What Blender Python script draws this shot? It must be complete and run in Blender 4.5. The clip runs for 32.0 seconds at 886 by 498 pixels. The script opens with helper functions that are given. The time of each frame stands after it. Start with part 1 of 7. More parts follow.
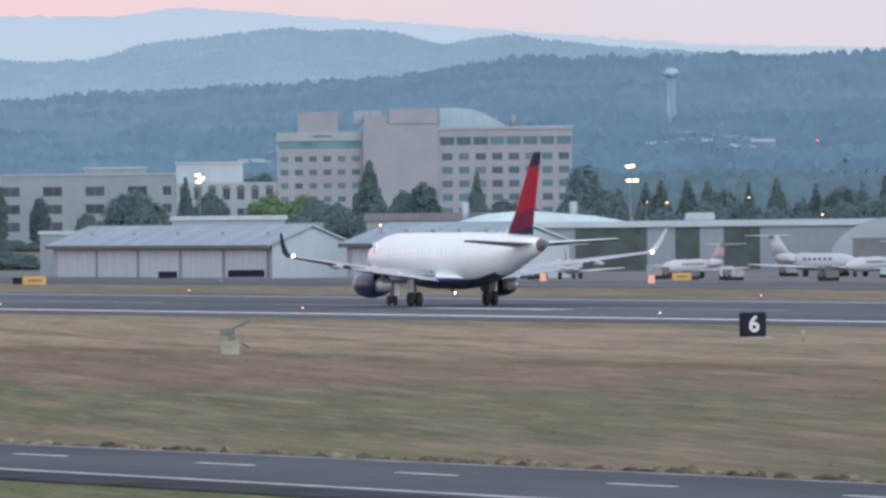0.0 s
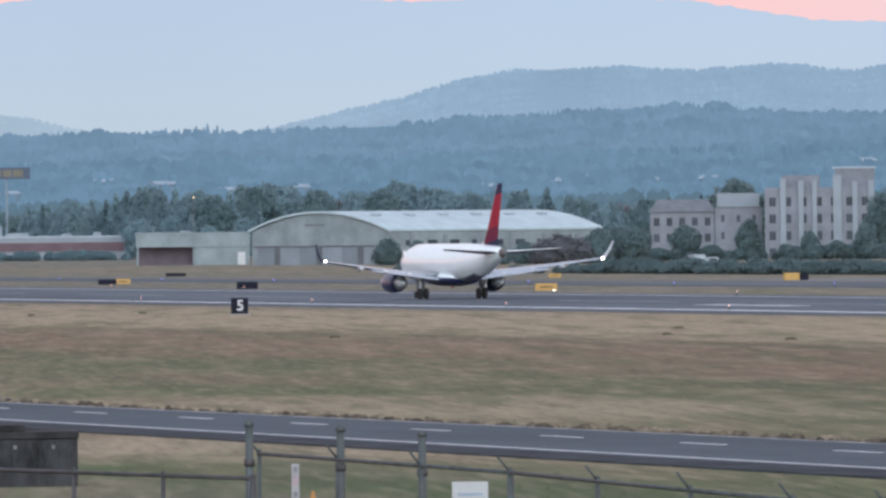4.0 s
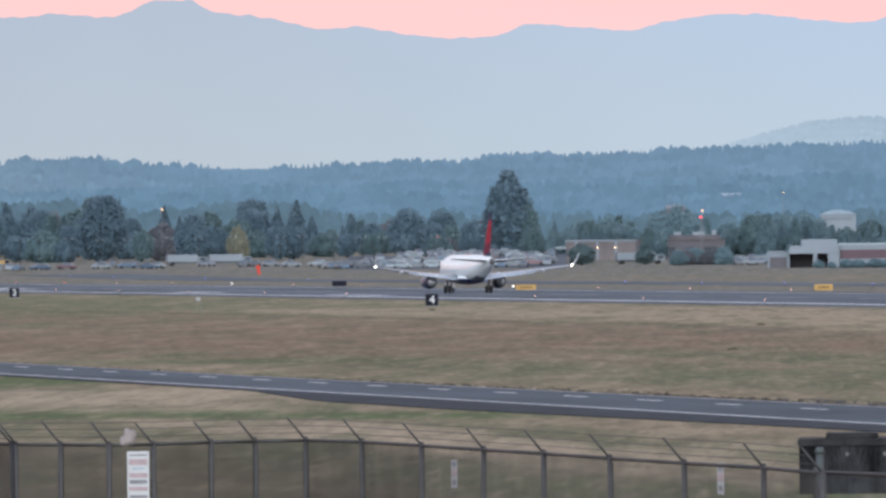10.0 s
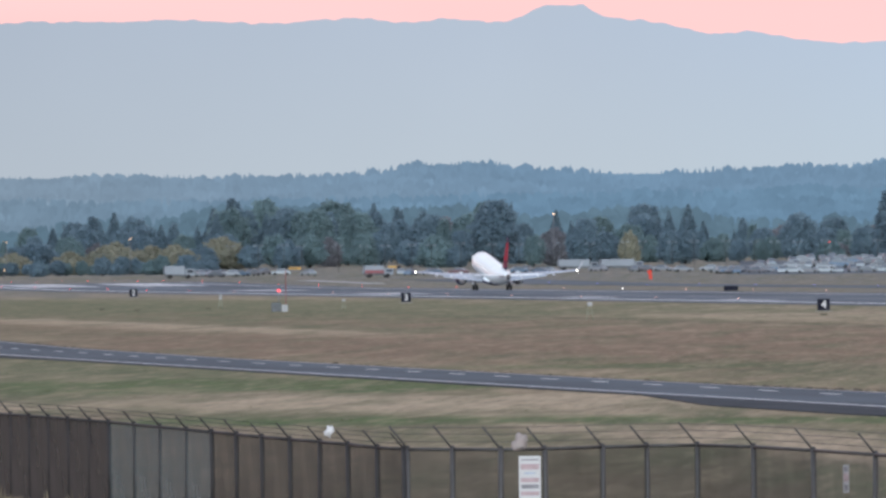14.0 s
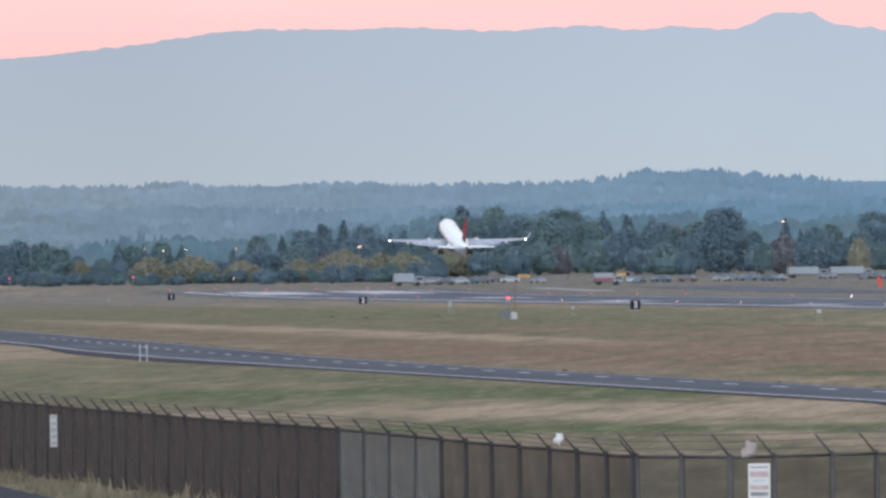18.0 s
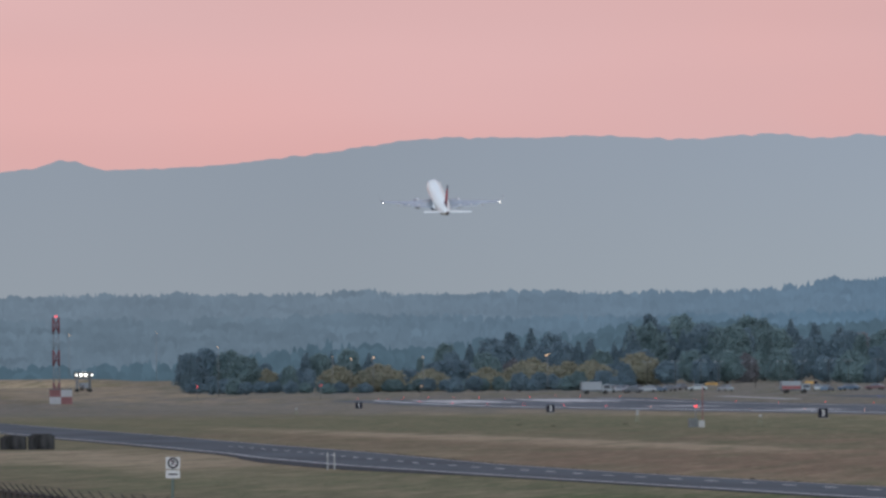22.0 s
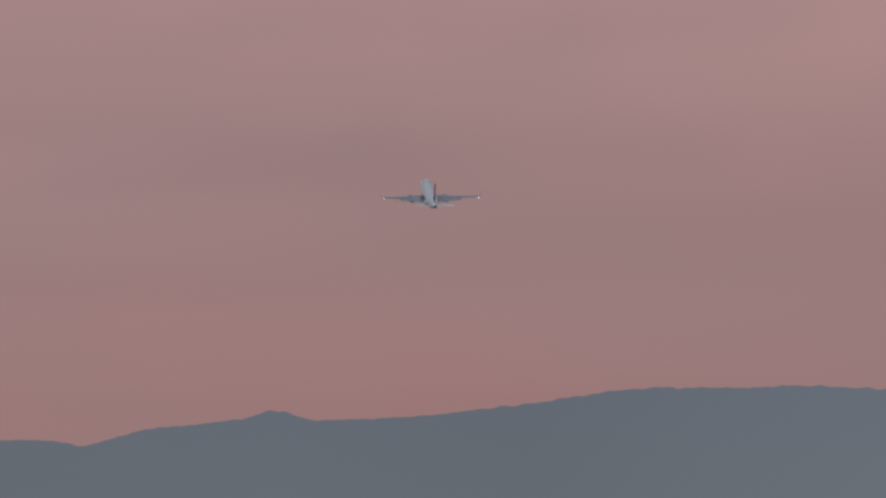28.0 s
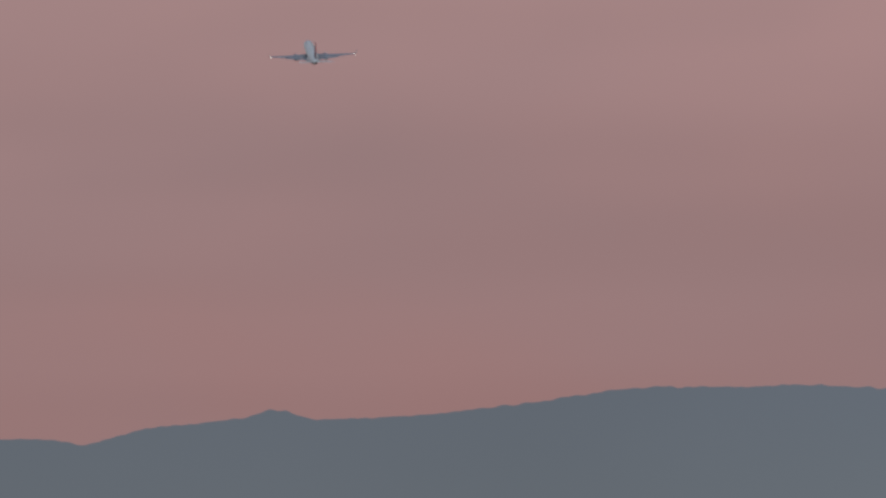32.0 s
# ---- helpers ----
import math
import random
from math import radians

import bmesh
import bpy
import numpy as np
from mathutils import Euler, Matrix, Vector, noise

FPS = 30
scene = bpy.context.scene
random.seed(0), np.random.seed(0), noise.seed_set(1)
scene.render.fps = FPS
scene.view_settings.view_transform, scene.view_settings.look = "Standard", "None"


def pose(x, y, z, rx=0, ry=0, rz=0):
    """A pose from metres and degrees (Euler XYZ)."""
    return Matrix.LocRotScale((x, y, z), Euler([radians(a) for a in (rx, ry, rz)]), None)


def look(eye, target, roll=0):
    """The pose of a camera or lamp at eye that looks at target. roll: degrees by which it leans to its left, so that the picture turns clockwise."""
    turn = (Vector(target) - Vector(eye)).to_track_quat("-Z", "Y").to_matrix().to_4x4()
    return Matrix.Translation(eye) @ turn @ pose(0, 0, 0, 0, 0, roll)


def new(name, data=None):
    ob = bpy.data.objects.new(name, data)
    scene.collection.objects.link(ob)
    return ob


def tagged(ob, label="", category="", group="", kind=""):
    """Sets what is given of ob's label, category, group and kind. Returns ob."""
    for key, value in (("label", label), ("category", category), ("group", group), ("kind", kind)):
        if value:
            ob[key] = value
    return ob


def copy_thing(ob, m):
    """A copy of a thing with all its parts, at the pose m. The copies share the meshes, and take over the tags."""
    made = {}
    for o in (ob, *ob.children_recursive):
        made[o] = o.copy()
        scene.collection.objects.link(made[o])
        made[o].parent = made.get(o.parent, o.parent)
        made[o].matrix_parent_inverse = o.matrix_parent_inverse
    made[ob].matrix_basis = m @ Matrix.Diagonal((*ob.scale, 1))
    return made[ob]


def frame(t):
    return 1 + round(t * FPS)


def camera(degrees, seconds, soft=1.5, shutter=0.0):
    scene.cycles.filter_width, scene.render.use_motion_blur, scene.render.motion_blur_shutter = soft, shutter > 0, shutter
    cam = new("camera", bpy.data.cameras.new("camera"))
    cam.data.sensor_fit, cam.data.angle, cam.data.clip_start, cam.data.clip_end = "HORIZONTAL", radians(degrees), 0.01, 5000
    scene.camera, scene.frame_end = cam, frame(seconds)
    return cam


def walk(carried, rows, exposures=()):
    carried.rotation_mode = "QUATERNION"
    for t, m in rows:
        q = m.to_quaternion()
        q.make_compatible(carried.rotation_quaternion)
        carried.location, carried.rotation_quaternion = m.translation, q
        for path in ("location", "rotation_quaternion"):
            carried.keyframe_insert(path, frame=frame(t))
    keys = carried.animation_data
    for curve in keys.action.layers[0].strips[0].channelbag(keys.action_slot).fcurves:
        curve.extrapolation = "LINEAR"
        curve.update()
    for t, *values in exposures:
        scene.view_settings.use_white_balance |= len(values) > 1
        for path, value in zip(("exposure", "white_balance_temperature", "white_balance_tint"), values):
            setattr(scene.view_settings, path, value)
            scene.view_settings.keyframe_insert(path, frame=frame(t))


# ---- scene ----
from itertools import product

# The eye stands 6 m above the airfield; the runway runs along +y, compass angles count from +y towards +x.
EYE = (0.0, 0.0, 6.0)
ROLL = -0.6
cam = camera(4.424, 32.0, soft=2.8)

PATH = [
    (0, 19.394, -0.171), (0.5, 18.679, -0.160), (1, 17.973, -0.150), (1.5, 17.304, -0.139), (2, 16.663, -0.129),
    (2.5, 16.070, -0.120), (3, 15.500, -0.109), (3.5, 14.972, -0.100), (4, 14.468, -0.094), (4.5, 13.985, -0.085),
    (6.5, 12.270, -0.056), (7, 11.907, -0.050), (7.5, 11.565, -0.044), (8, 11.205, -0.040), (8.5, 10.844, -0.033),
    (9, 10.523, -0.028), (9.5, 10.219, -0.021), (10, 9.925, -0.017), (10.5, 9.616, -0.010), (11, 9.336, -0.004),
    (11.5, 9.089, 0.000), (12, 8.847, 0.007), (12.5, 8.616, 0.012), (13, 8.389, 0.016), (13.5, 8.174, 0.022),
    (14, 7.969, 0.027), (14.5, 7.779, 0.032), (16.5, 7.175, 0.051), (17, 7.054, 0.058), (17.5, 6.940, 0.064),
    (18, 6.824, 0.076), (18.5, 6.688, 0.091), (19, 6.547, 0.118), (19.5, 6.435, 0.167), (20, 6.329, 0.223),
    (20.5, 6.231, 0.292), (21, 6.119, 0.384), (21.5, 6.004, 0.501), (22, 5.893, 0.626), (22.5, 5.780, 0.746),
    (23, 5.682, 0.858), (23.5, 5.561, 0.989), (24, 5.460, 1.145), (24.5, 5.352, 1.290), (25, 5.259, 1.414),
    (25.5, 5.170, 1.519), (26, 5.076, 1.634), (26.5, 4.987, 1.748), (28.5, 4.851, 1.890), (29, 4.850, 1.887),
    (29.5, 4.856, 1.882), (30, 4.856, 1.882), (32, 4.856, 1.882),
]


def at(az, r):
    """A point on the plan, by compass angle in degrees and range in metres."""
    return r * math.sin(radians(az)), r * math.cos(radians(az))


def high(el, r):
    """The height that stands at an elevation in degrees, r metres away."""
    return EYE[2] + r * math.tan(radians(el))


def aim(az, el):
    x, y = at(az, 1000)
    return look(EYE, (x, y, high(el, 1000)), ROLL)


EXPOSURE = [(0, 0.0), (18, 0.0), (19, -0.05), (20, -0.15), (21, -0.36), (22, -0.64), (23, -0.93), (24, -1.25),
            (25, -1.48), (26, -1.66), (28.5, -1.80), (32, -1.84)]
walk(cam, [(t, aim(az, el)) for t, az, el in PATH], EXPOSURE)

# ---- dusk sky: rose light low all round, brighter in the west behind the viewer, blue grey overhead ----
world = bpy.data.worlds.new("dusk")
scene.world = world
world.use_nodes = True
wn, wl = world.node_tree.nodes, world.node_tree.links
coord = wn.new("ShaderNodeTexCoord")
split = wn.new("ShaderNodeSeparateXYZ")
wl.new(coord.outputs["Generated"], split.inputs[0])
ramp = wn.new("ShaderNodeValToRGB")
wl.new(split.outputs["Z"], ramp.inputs[0])
stops = [(0.0, (1.12, 0.60, 0.57)), (0.018, (1.12, 0.62, 0.60)), (0.032, (1.13, 0.68, 0.672)), (0.055, (1.44, 0.885, 0.875)), (0.14, (0.70, 0.71, 0.80)),
         (0.40, (0.50, 0.68, 0.92)), (1.0, (0.42, 0.63, 0.96))]
while len(ramp.color_ramp.elements) < len(stops):
    ramp.color_ramp.elements.new(0.5)
for e, (p, c) in zip(ramp.color_ramp.elements, stops):
    e.position, e.color = p, (*c, 1)
west = wn.new("ShaderNodeMapRange")
wl.new(split.outputs["Y"], west.inputs[0])
for k, v in zip((1, 2, 3, 4), (0.3, -1.0, 1.0, 1.35)):
    west.inputs[k].default_value = v
noise_sky = wn.new("ShaderNodeTexNoise")
noise_sky.inputs["Scale"].default_value = 9
stretch = wn.new("ShaderNodeMapping")
stretch.inputs["Scale"].default_value = (1, 1, 7)
wl.new(coord.outputs["Generated"], stretch.inputs[0])
wl.new(stretch.outputs[0], noise_sky.inputs["Vector"])
veil = wn.new("ShaderNodeMapRange")
wl.new(noise_sky.outputs["Fac"], veil.inputs[0])
for k, v in zip((1, 2, 3, 4), (0.3, 0.7, 0.95, 1.05)):
    veil.inputs[k].default_value = v
times = wn.new("ShaderNodeMath")
times.operation = "MULTIPLY"
wl.new(west.outputs[0], times.inputs[0])
wl.new(veil.outputs[0], times.inputs[1])
back = wn["Background"]
pale = wn.new("ShaderNodeMapRange")
wl.new(split.outputs["X"], pale.inputs[0])
pale.inputs[1].default_value, pale.inputs[2].default_value = 0.255, 0.345
cloud = wn.new("ShaderNodeTexNoise")
cloud.inputs["Scale"].default_value, cloud.inputs["Detail"].default_value = 14, 3
drift = wn.new("ShaderNodeMapping")
drift.inputs["Scale"].default_value = (1, 1, 2.2)
wl.new(coord.outputs["Generated"], drift.inputs[0])
wl.new(drift.outputs[0], cloud.inputs["Vector"])
thin = wn.new("ShaderNodeMapRange")
for k, v in zip((1, 2, 3, 4), (0.36, 0.66, 0.0, 0.55)):
    thin.inputs[k].default_value = v
wl.new(cloud.outputs["Fac"], thin.inputs[0])
mauve = wn.new("ShaderNodeMix")
mauve.data_type = "RGBA"
mauve.inputs[7].default_value = (1.00, 0.685, 0.705, 1)
wl.new(thin.outputs[0], mauve.inputs[0])
wl.new(ramp.outputs[0], mauve.inputs[6])
lilac = wn.new("ShaderNodeMix")
lilac.data_type = "RGBA"
lilac.inputs[7].default_value = (0.745, 0.685, 0.765, 1)
wl.new(pale.outputs[0], lilac.inputs[0])
wl.new(mauve.outputs[2], lilac.inputs[6])
wl.new(lilac.outputs[2], back.inputs[0])
wl.new(times.outputs[0], back.inputs[1])

sun = new("sun", bpy.data.lights.new("sun", "SUN"))
sun.data.energy, sun.data.angle, sun.data.color = 4.1, radians(70), (0.82, 0.945, 1.0)
sun.matrix_world = look((0, 0, 0), (0.22, 1.0, -0.155))


# ---- materials ----
def shader(name, base, rough=0.7, metal=0.0, vary=0.0, scale=1.0, bump=0.0, second=None, detail=6, stretch=(1, 1, 1), island=0.0, spec=0.5):
    """A surface with a base colour broken up by noise at two scales, in metres."""
    m = bpy.data.materials.new(name)
    m.use_nodes = True
    n, l = m.node_tree.nodes, m.node_tree.links
    b = n["Principled BSDF"]
    b.inputs["Base Color"].default_value = (*base, 1)
    b.inputs["Roughness"].default_value, b.inputs["Metallic"].default_value = rough, metal
    b.inputs["Specular IOR Level"].default_value = spec
    if vary or second:
        tc = n.new("ShaderNodeTexCoord")
        mp = n.new("ShaderNodeMapping")
        mp.inputs["Scale"].default_value = stretch
        l.new(tc.outputs["Object"], mp.inputs[0])
        big = n.new("ShaderNodeTexNoise")
        big.inputs["Scale"].default_value, big.inputs["Detail"].default_value = scale, detail
        l.new(mp.outputs[0], big.inputs["Vector"])
        fine = n.new("ShaderNodeTexNoise")
        fine.inputs["Scale"].default_value, fine.inputs["Detail"].default_value = scale * 9, 3
        l.new(mp.outputs[0], fine.inputs["Vector"])
        mix = n.new("ShaderNodeMix")
        mix.data_type = "RGBA"
        lo = tuple(c * (1 - vary) for c in base)
        hi = second or tuple(min(1, c * (1 + vary)) for c in base)
        mix.inputs[6].default_value, mix.inputs[7].default_value = (*lo, 1), (*hi, 1)
        rng = n.new("ShaderNodeMapRange")
        for k, v in zip((1, 2), (0.32, 0.68)):
            rng.inputs[k].default_value = v
        add = n.new("ShaderNodeMath")
        add.operation = "MULTIPLY_ADD"
        l.new(fine.outputs["Fac"], add.inputs[0])
        add.inputs[1].default_value = 0.35
        sub = n.new("ShaderNodeMath")
        sub.operation = "SUBTRACT"
        l.new(big.outputs["Fac"], sub.inputs[0])
        sub.inputs[1].default_value = 0.175
        l.new(sub.outputs[0], add.inputs[2])
        l.new(add.outputs[0], rng.inputs[0])
        l.new(rng.outputs[0], mix.inputs[0])
        out = mix.outputs[2]
        if island:
            info = n.new("ShaderNodeObjectInfo")
            hsv = n.new("ShaderNodeHueSaturation")
            mr = n.new("ShaderNodeMapRange")
            l.new(info.outputs["Random"], mr.inputs[0])
            mr.inputs[3].default_value, mr.inputs[4].default_value = 1 - island, 1 + island
            l.new(mr.outputs[0], hsv.inputs["Value"])
            l.new(out, hsv.inputs["Color"])
            out = hsv.outputs[0]
        l.new(out, b.inputs["Base Color"])
        if bump:
            bp = n.new("ShaderNodeBump")
            bp.inputs["Strength"].default_value, bp.inputs["Distance"].default_value = bump, 0.05
            l.new(fine.outputs["Fac"], bp.inputs["Height"])
            l.new(bp.outputs[0], b.inputs["Normal"])
    return m


def glow(name, colour, strength):
    m = bpy.data.materials.new(name)
    m.use_nodes = True
    n, l = m.node_tree.nodes, m.node_tree.links
    e = n.new("ShaderNodeEmission")
    e.inputs[0].default_value, e.inputs[1].default_value = (*colour, 1), strength
    l.new(e.outputs[0], n["Material Output"].inputs[0])
    n.remove(n["Principled BSDF"])
    return m


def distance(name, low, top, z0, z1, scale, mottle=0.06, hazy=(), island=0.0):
    """The plain far backdrop: glowing colour with the haze painted in from foot to crest, a mottle of woods, and a slow
    change along the horizon.
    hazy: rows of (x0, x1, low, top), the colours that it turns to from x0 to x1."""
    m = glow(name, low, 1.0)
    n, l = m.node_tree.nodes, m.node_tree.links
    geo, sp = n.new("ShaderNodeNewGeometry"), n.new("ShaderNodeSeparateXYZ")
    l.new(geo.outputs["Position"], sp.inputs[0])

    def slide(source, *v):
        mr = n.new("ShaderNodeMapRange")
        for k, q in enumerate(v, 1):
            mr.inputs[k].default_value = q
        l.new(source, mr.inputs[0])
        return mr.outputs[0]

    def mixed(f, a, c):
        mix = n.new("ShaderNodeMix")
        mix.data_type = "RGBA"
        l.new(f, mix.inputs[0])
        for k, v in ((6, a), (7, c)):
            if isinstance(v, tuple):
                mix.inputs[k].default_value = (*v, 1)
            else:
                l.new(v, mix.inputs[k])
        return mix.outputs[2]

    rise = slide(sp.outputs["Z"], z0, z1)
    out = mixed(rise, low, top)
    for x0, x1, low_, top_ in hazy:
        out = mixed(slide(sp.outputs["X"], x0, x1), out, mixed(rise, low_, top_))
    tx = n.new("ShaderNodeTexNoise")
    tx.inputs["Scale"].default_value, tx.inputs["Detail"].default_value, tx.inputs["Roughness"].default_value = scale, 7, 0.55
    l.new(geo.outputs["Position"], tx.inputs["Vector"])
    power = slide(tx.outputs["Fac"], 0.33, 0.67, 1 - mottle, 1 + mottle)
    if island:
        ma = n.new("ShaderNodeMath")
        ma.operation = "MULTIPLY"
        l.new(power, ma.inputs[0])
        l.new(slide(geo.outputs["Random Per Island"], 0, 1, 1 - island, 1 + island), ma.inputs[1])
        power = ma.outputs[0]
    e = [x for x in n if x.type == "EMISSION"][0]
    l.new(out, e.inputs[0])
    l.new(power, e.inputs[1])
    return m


def veil_mat(name, colour, cover, weave=0.0):
    """Wire mesh or privacy cloth: a share of the light passes between the threads."""
    m = shader(name, colour, 0.8, vary=0.25, scale=0.5)
    n, l = m.node_tree.nodes, m.node_tree.links
    mix, clear = n.new("ShaderNodeMixShader"), n.new("ShaderNodeBsdfTransparent")
    mix.inputs[0].default_value = cover
    if weave:
        tc = n.new("ShaderNodeTexCoord")
        tx = n.new("ShaderNodeTexNoise")
        tx.inputs["Scale"].default_value = 0.7
        l.new(tc.outputs["Object"], tx.inputs["Vector"])
        mr = n.new("ShaderNodeMapRange")
        for k, v in zip((1, 2, 3, 4), (0.3, 0.7, cover - weave, cover + weave)):
            mr.inputs[k].default_value = v
        l.new(tx.outputs["Fac"], mr.inputs[0])
        l.new(mr.outputs[0], mix.inputs[0])
    l.new(clear.outputs[0], mix.inputs[1])
    l.new(n["Principled BSDF"].outputs[0], mix.inputs[2])
    l.new(mix.outputs[0], n["Material Output"].inputs[0])
    return m


def grass_mat():
    """Dry airfield grass: straw, russet and green in long mown bands along the runway."""
    m = bpy.data.materials.new("dry_grass")
    m.use_nodes = True
    n, l = m.node_tree.nodes, m.node_tree.links
    b = n["Principled BSDF"]
    b.inputs["Roughness"].default_value, b.inputs["Specular IOR Level"].default_value = 0.95, 0.1
    tc = n.new("ShaderNodeTexCoord")
    # the grass lies over one way, a little off the runway's line
    lie = n.new("ShaderNodeMapping")
    lie.inputs["Rotation"].default_value = (0, 0, math.radians(11.5))
    l.new(tc.outputs["Object"], lie.inputs[0])

    def field(sc, stretch, lo, hi, det=5, amt=1.0):
        mp, tx, mr = n.new("ShaderNodeMapping"), n.new("ShaderNodeTexNoise"), n.new("ShaderNodeMapRange")
        mp.inputs["Scale"].default_value = stretch
        tx.inputs["Scale"].default_value, tx.inputs["Detail"].default_value = sc, det
        mr.inputs[1].default_value, mr.inputs[2].default_value, mr.inputs[4].default_value = lo, hi, amt
        l.new(lie.outputs[0], mp.inputs[0])
        l.new(mp.outputs[0], tx.inputs["Vector"])
        l.new(tx.outputs["Fac"], mr.inputs[0])
        return mr.outputs[0]

    def blend(f, a, c):
        mix = n.new("ShaderNodeMix")
        mix.data_type = "RGBA"
        l.new(f, mix.inputs[0])
        for k, v in ((6, a), (7, c)):
            if isinstance(v, tuple):
                mix.inputs[k].default_value = (*v, 1)
            else:
                l.new(v, mix.inputs[k])
        return mix.outputs[2]

    # mown and dried bands that run along the field
    sp = n.new("ShaderNodeSeparateXYZ")
    l.new(tc.outputs["Object"], sp.inputs[0])
    sway, wob = n.new("ShaderNodeMath"), n.new("ShaderNodeMath")
    sway.operation, wob.operation = "MULTIPLY_ADD", "ADD"
    l.new(field(0.02, (1, 0.25, 1), 0.3, 0.7), sway.inputs[0])
    sway.inputs[1].default_value, sway.inputs[2].default_value = 9.0, -4.5
    l.new(sp.outputs["X"], wob.inputs[0])
    l.new(sway.outputs[0], wob.inputs[1])
    across = n.new("ShaderNodeMapRange")
    across.inputs[1].default_value, across.inputs[2].default_value = 20, 220
    l.new(wob.outputs[0], across.inputs[0])
    bands = n.new("ShaderNodeValToRGB")
    l.new(across.outputs[0], bands.inputs[0])
    straw, russet, olive, brown, pale, tan, shade = (0.272, 0.212, 0.138), (0.200, 0.136, 0.094), (0.116, 0.124, 0.068), (0.168, 0.134, 0.088), (0.400, 0.316, 0.222), (0.205, 0.188, 0.148), (0.105, 0.092, 0.064)
    lay = [(20, brown), (46, brown), (51, olive), (55, olive), (58, pale), (64, pale), (67, olive), (72, straw), (88, straw), (94, olive), (102, olive), (107, brown), (114, straw), (119, olive), (126, brown), (131, russet), (154, russet),
           (159, shade), (161.5, shade), (164, straw), (172, pale), (205, pale), (214, tan)]
    while len(bands.color_ramp.elements) < len(lay):
        bands.color_ramp.elements.new(0.5)
    for e, (p, c) in zip(bands.color_ramp.elements, lay):
        e.position, e.color = (p - 20) / 200, (*c, 1)

    def worn(cx, cy, rx, ry, amt):
        """A bare, green or haze-greyed patch with a ragged edge."""
        mp, ln, ad, mr = n.new("ShaderNodeMapping"), n.new("ShaderNodeVectorMath"), n.new("ShaderNodeMath"), n.new("ShaderNodeMapRange")
        mp.inputs["Location"].default_value = (-cx / rx, -cy / ry, 0)
        mp.inputs["Scale"].default_value = (1 / rx, 1 / ry, 0)
        ln.operation, ad.operation = "LENGTH", "MULTIPLY_ADD"
        l.new(tc.outputs["Object"], mp.inputs[0])
        l.new(mp.outputs[0], ln.inputs[0])
        l.new(ragged, ad.inputs[0])
        ad.inputs[1].default_value = 1.3
        l.new(ln.outputs["Value"], ad.inputs[2])
        for k, v in zip((1, 2, 3, 4), (1.95, 1.25, 0, amt)):
            mr.inputs[k].default_value = v
        l.new(ad.outputs[0], mr.inputs[0])
        return mr.outputs[0]

    wheat = (0.370, 0.290, 0.195)
    # greys the far ground: distance haze is put into the grass colour
    haze_grey = (0.150, 0.158, 0.152)
    dirt, moss, sage = (0.400, 0.318, 0.222), (0.068, 0.112, 0.040), (0.125, 0.138, 0.075)
    ragged = field(0.16, (1, 0.10, 1), 0.2, 0.8, 8)
    base = blend(field(0.06, (1, 0.12, 1), 0.38, 0.62), (0.165, 0.132, 0.088), (0.275, 0.218, 0.145))
    half = n.new("ShaderNodeValue")
    half.outputs[0].default_value = 0.68
    base = blend(half.outputs[0], base, bands.outputs[0])
    base = blend(field(0.22, (1, 0.085, 1), 0.50, 0.70, 6, .45), base, (0.37, 0.292, 0.200))
    base = blend(field(0.33, (1, 0.08, 1), 0.50, 0.72, 6, .45), base, (0.122, 0.100, 0.068))
    base = blend(field(0.11, (1, 0.10, 1), 0.53, 0.69, 6, .5), base, (0.105, 0.125, 0.062))
    for cx, cy, rx, ry, amt, colour in (
            (165, 1350, 48, 330, .75, sage), (430, 2420, 260, 420, .8, haze_grey), (330, 1500, 60, 520, .6, haze_grey), (110, 1500, 90, 430, .6, sage), (160, 2050, 130, 330, .75, haze_grey), (60, 1000, 40, 240, .45, olive), (56, 640, 22, 200, .5, sage), (112, 1020, 7, 260, .75, dirt), (100, 960, 10, 260, .6, russet), (178, 1030, 12, 70, .55, dirt), (108, 740, 36, 120, .85, russet), (190, 740, 30, 130, .6, wheat), (123, 560, 8, 60, .65, olive), (97, 360, 5, 90, .55, straw), (62, 850, 15, 95, .6, dirt), (134, 480, 11, 90, .6, russet),
            (64, 640, 16, 70, .6, sage), (64, 530, 20, 30, .8, moss), (64, 462, 20, 24, .85, dirt), (53, 411, 11, 13, .95, moss), (68, 401, 9, 11, .8, moss), (92, 600, 9, 13, .55, moss),
            (118, 505, 22, 28, .6, sage), (101, 421, 12, 15, .55, moss), (116, 425, 9, 75, .6, olive), (113, 338, 26, 48, .75, sage), (69, 230, 17, 66, .8, moss), (98, 372, 9, 30, .55, dirt), (73, 312, 8, 20, .7, dirt), (84, 275, 12, 16, .5, moss)):
        base = blend(worn(cx, cy, rx, ry, amt), base, colour)
    base = blend(field(0.45, (1, 0.075, 1), 0.50, 0.68, 6, .42), base, (0.36, 0.285, 0.195))
    base = blend(field(0.30, (1.1, 0.08, 1), 0.50, 0.66, 6, .55), base, (0.092, 0.108, 0.056))
    base = blend(field(1.0, (1, 0.07, 1), 0.45, 0.72, 8, .45), base, (0.085, 0.072, 0.048))
    base = blend(field(1.7, (1, 0.065, 1), 0.50, 0.74, 8, .38), base, (0.42, 0.335, 0.235))
    base = blend(field(3.1, (1, 0.06, 1), 0.48, 0.72, 6, .45), base, (0.095, 0.088, 0.058))
    l.new(base, b.inputs["Base Color"])
    bp = n.new("ShaderNodeBump")
    bp.inputs["Strength"].default_value, bp.inputs["Distance"].default_value = 0.5, 0.08
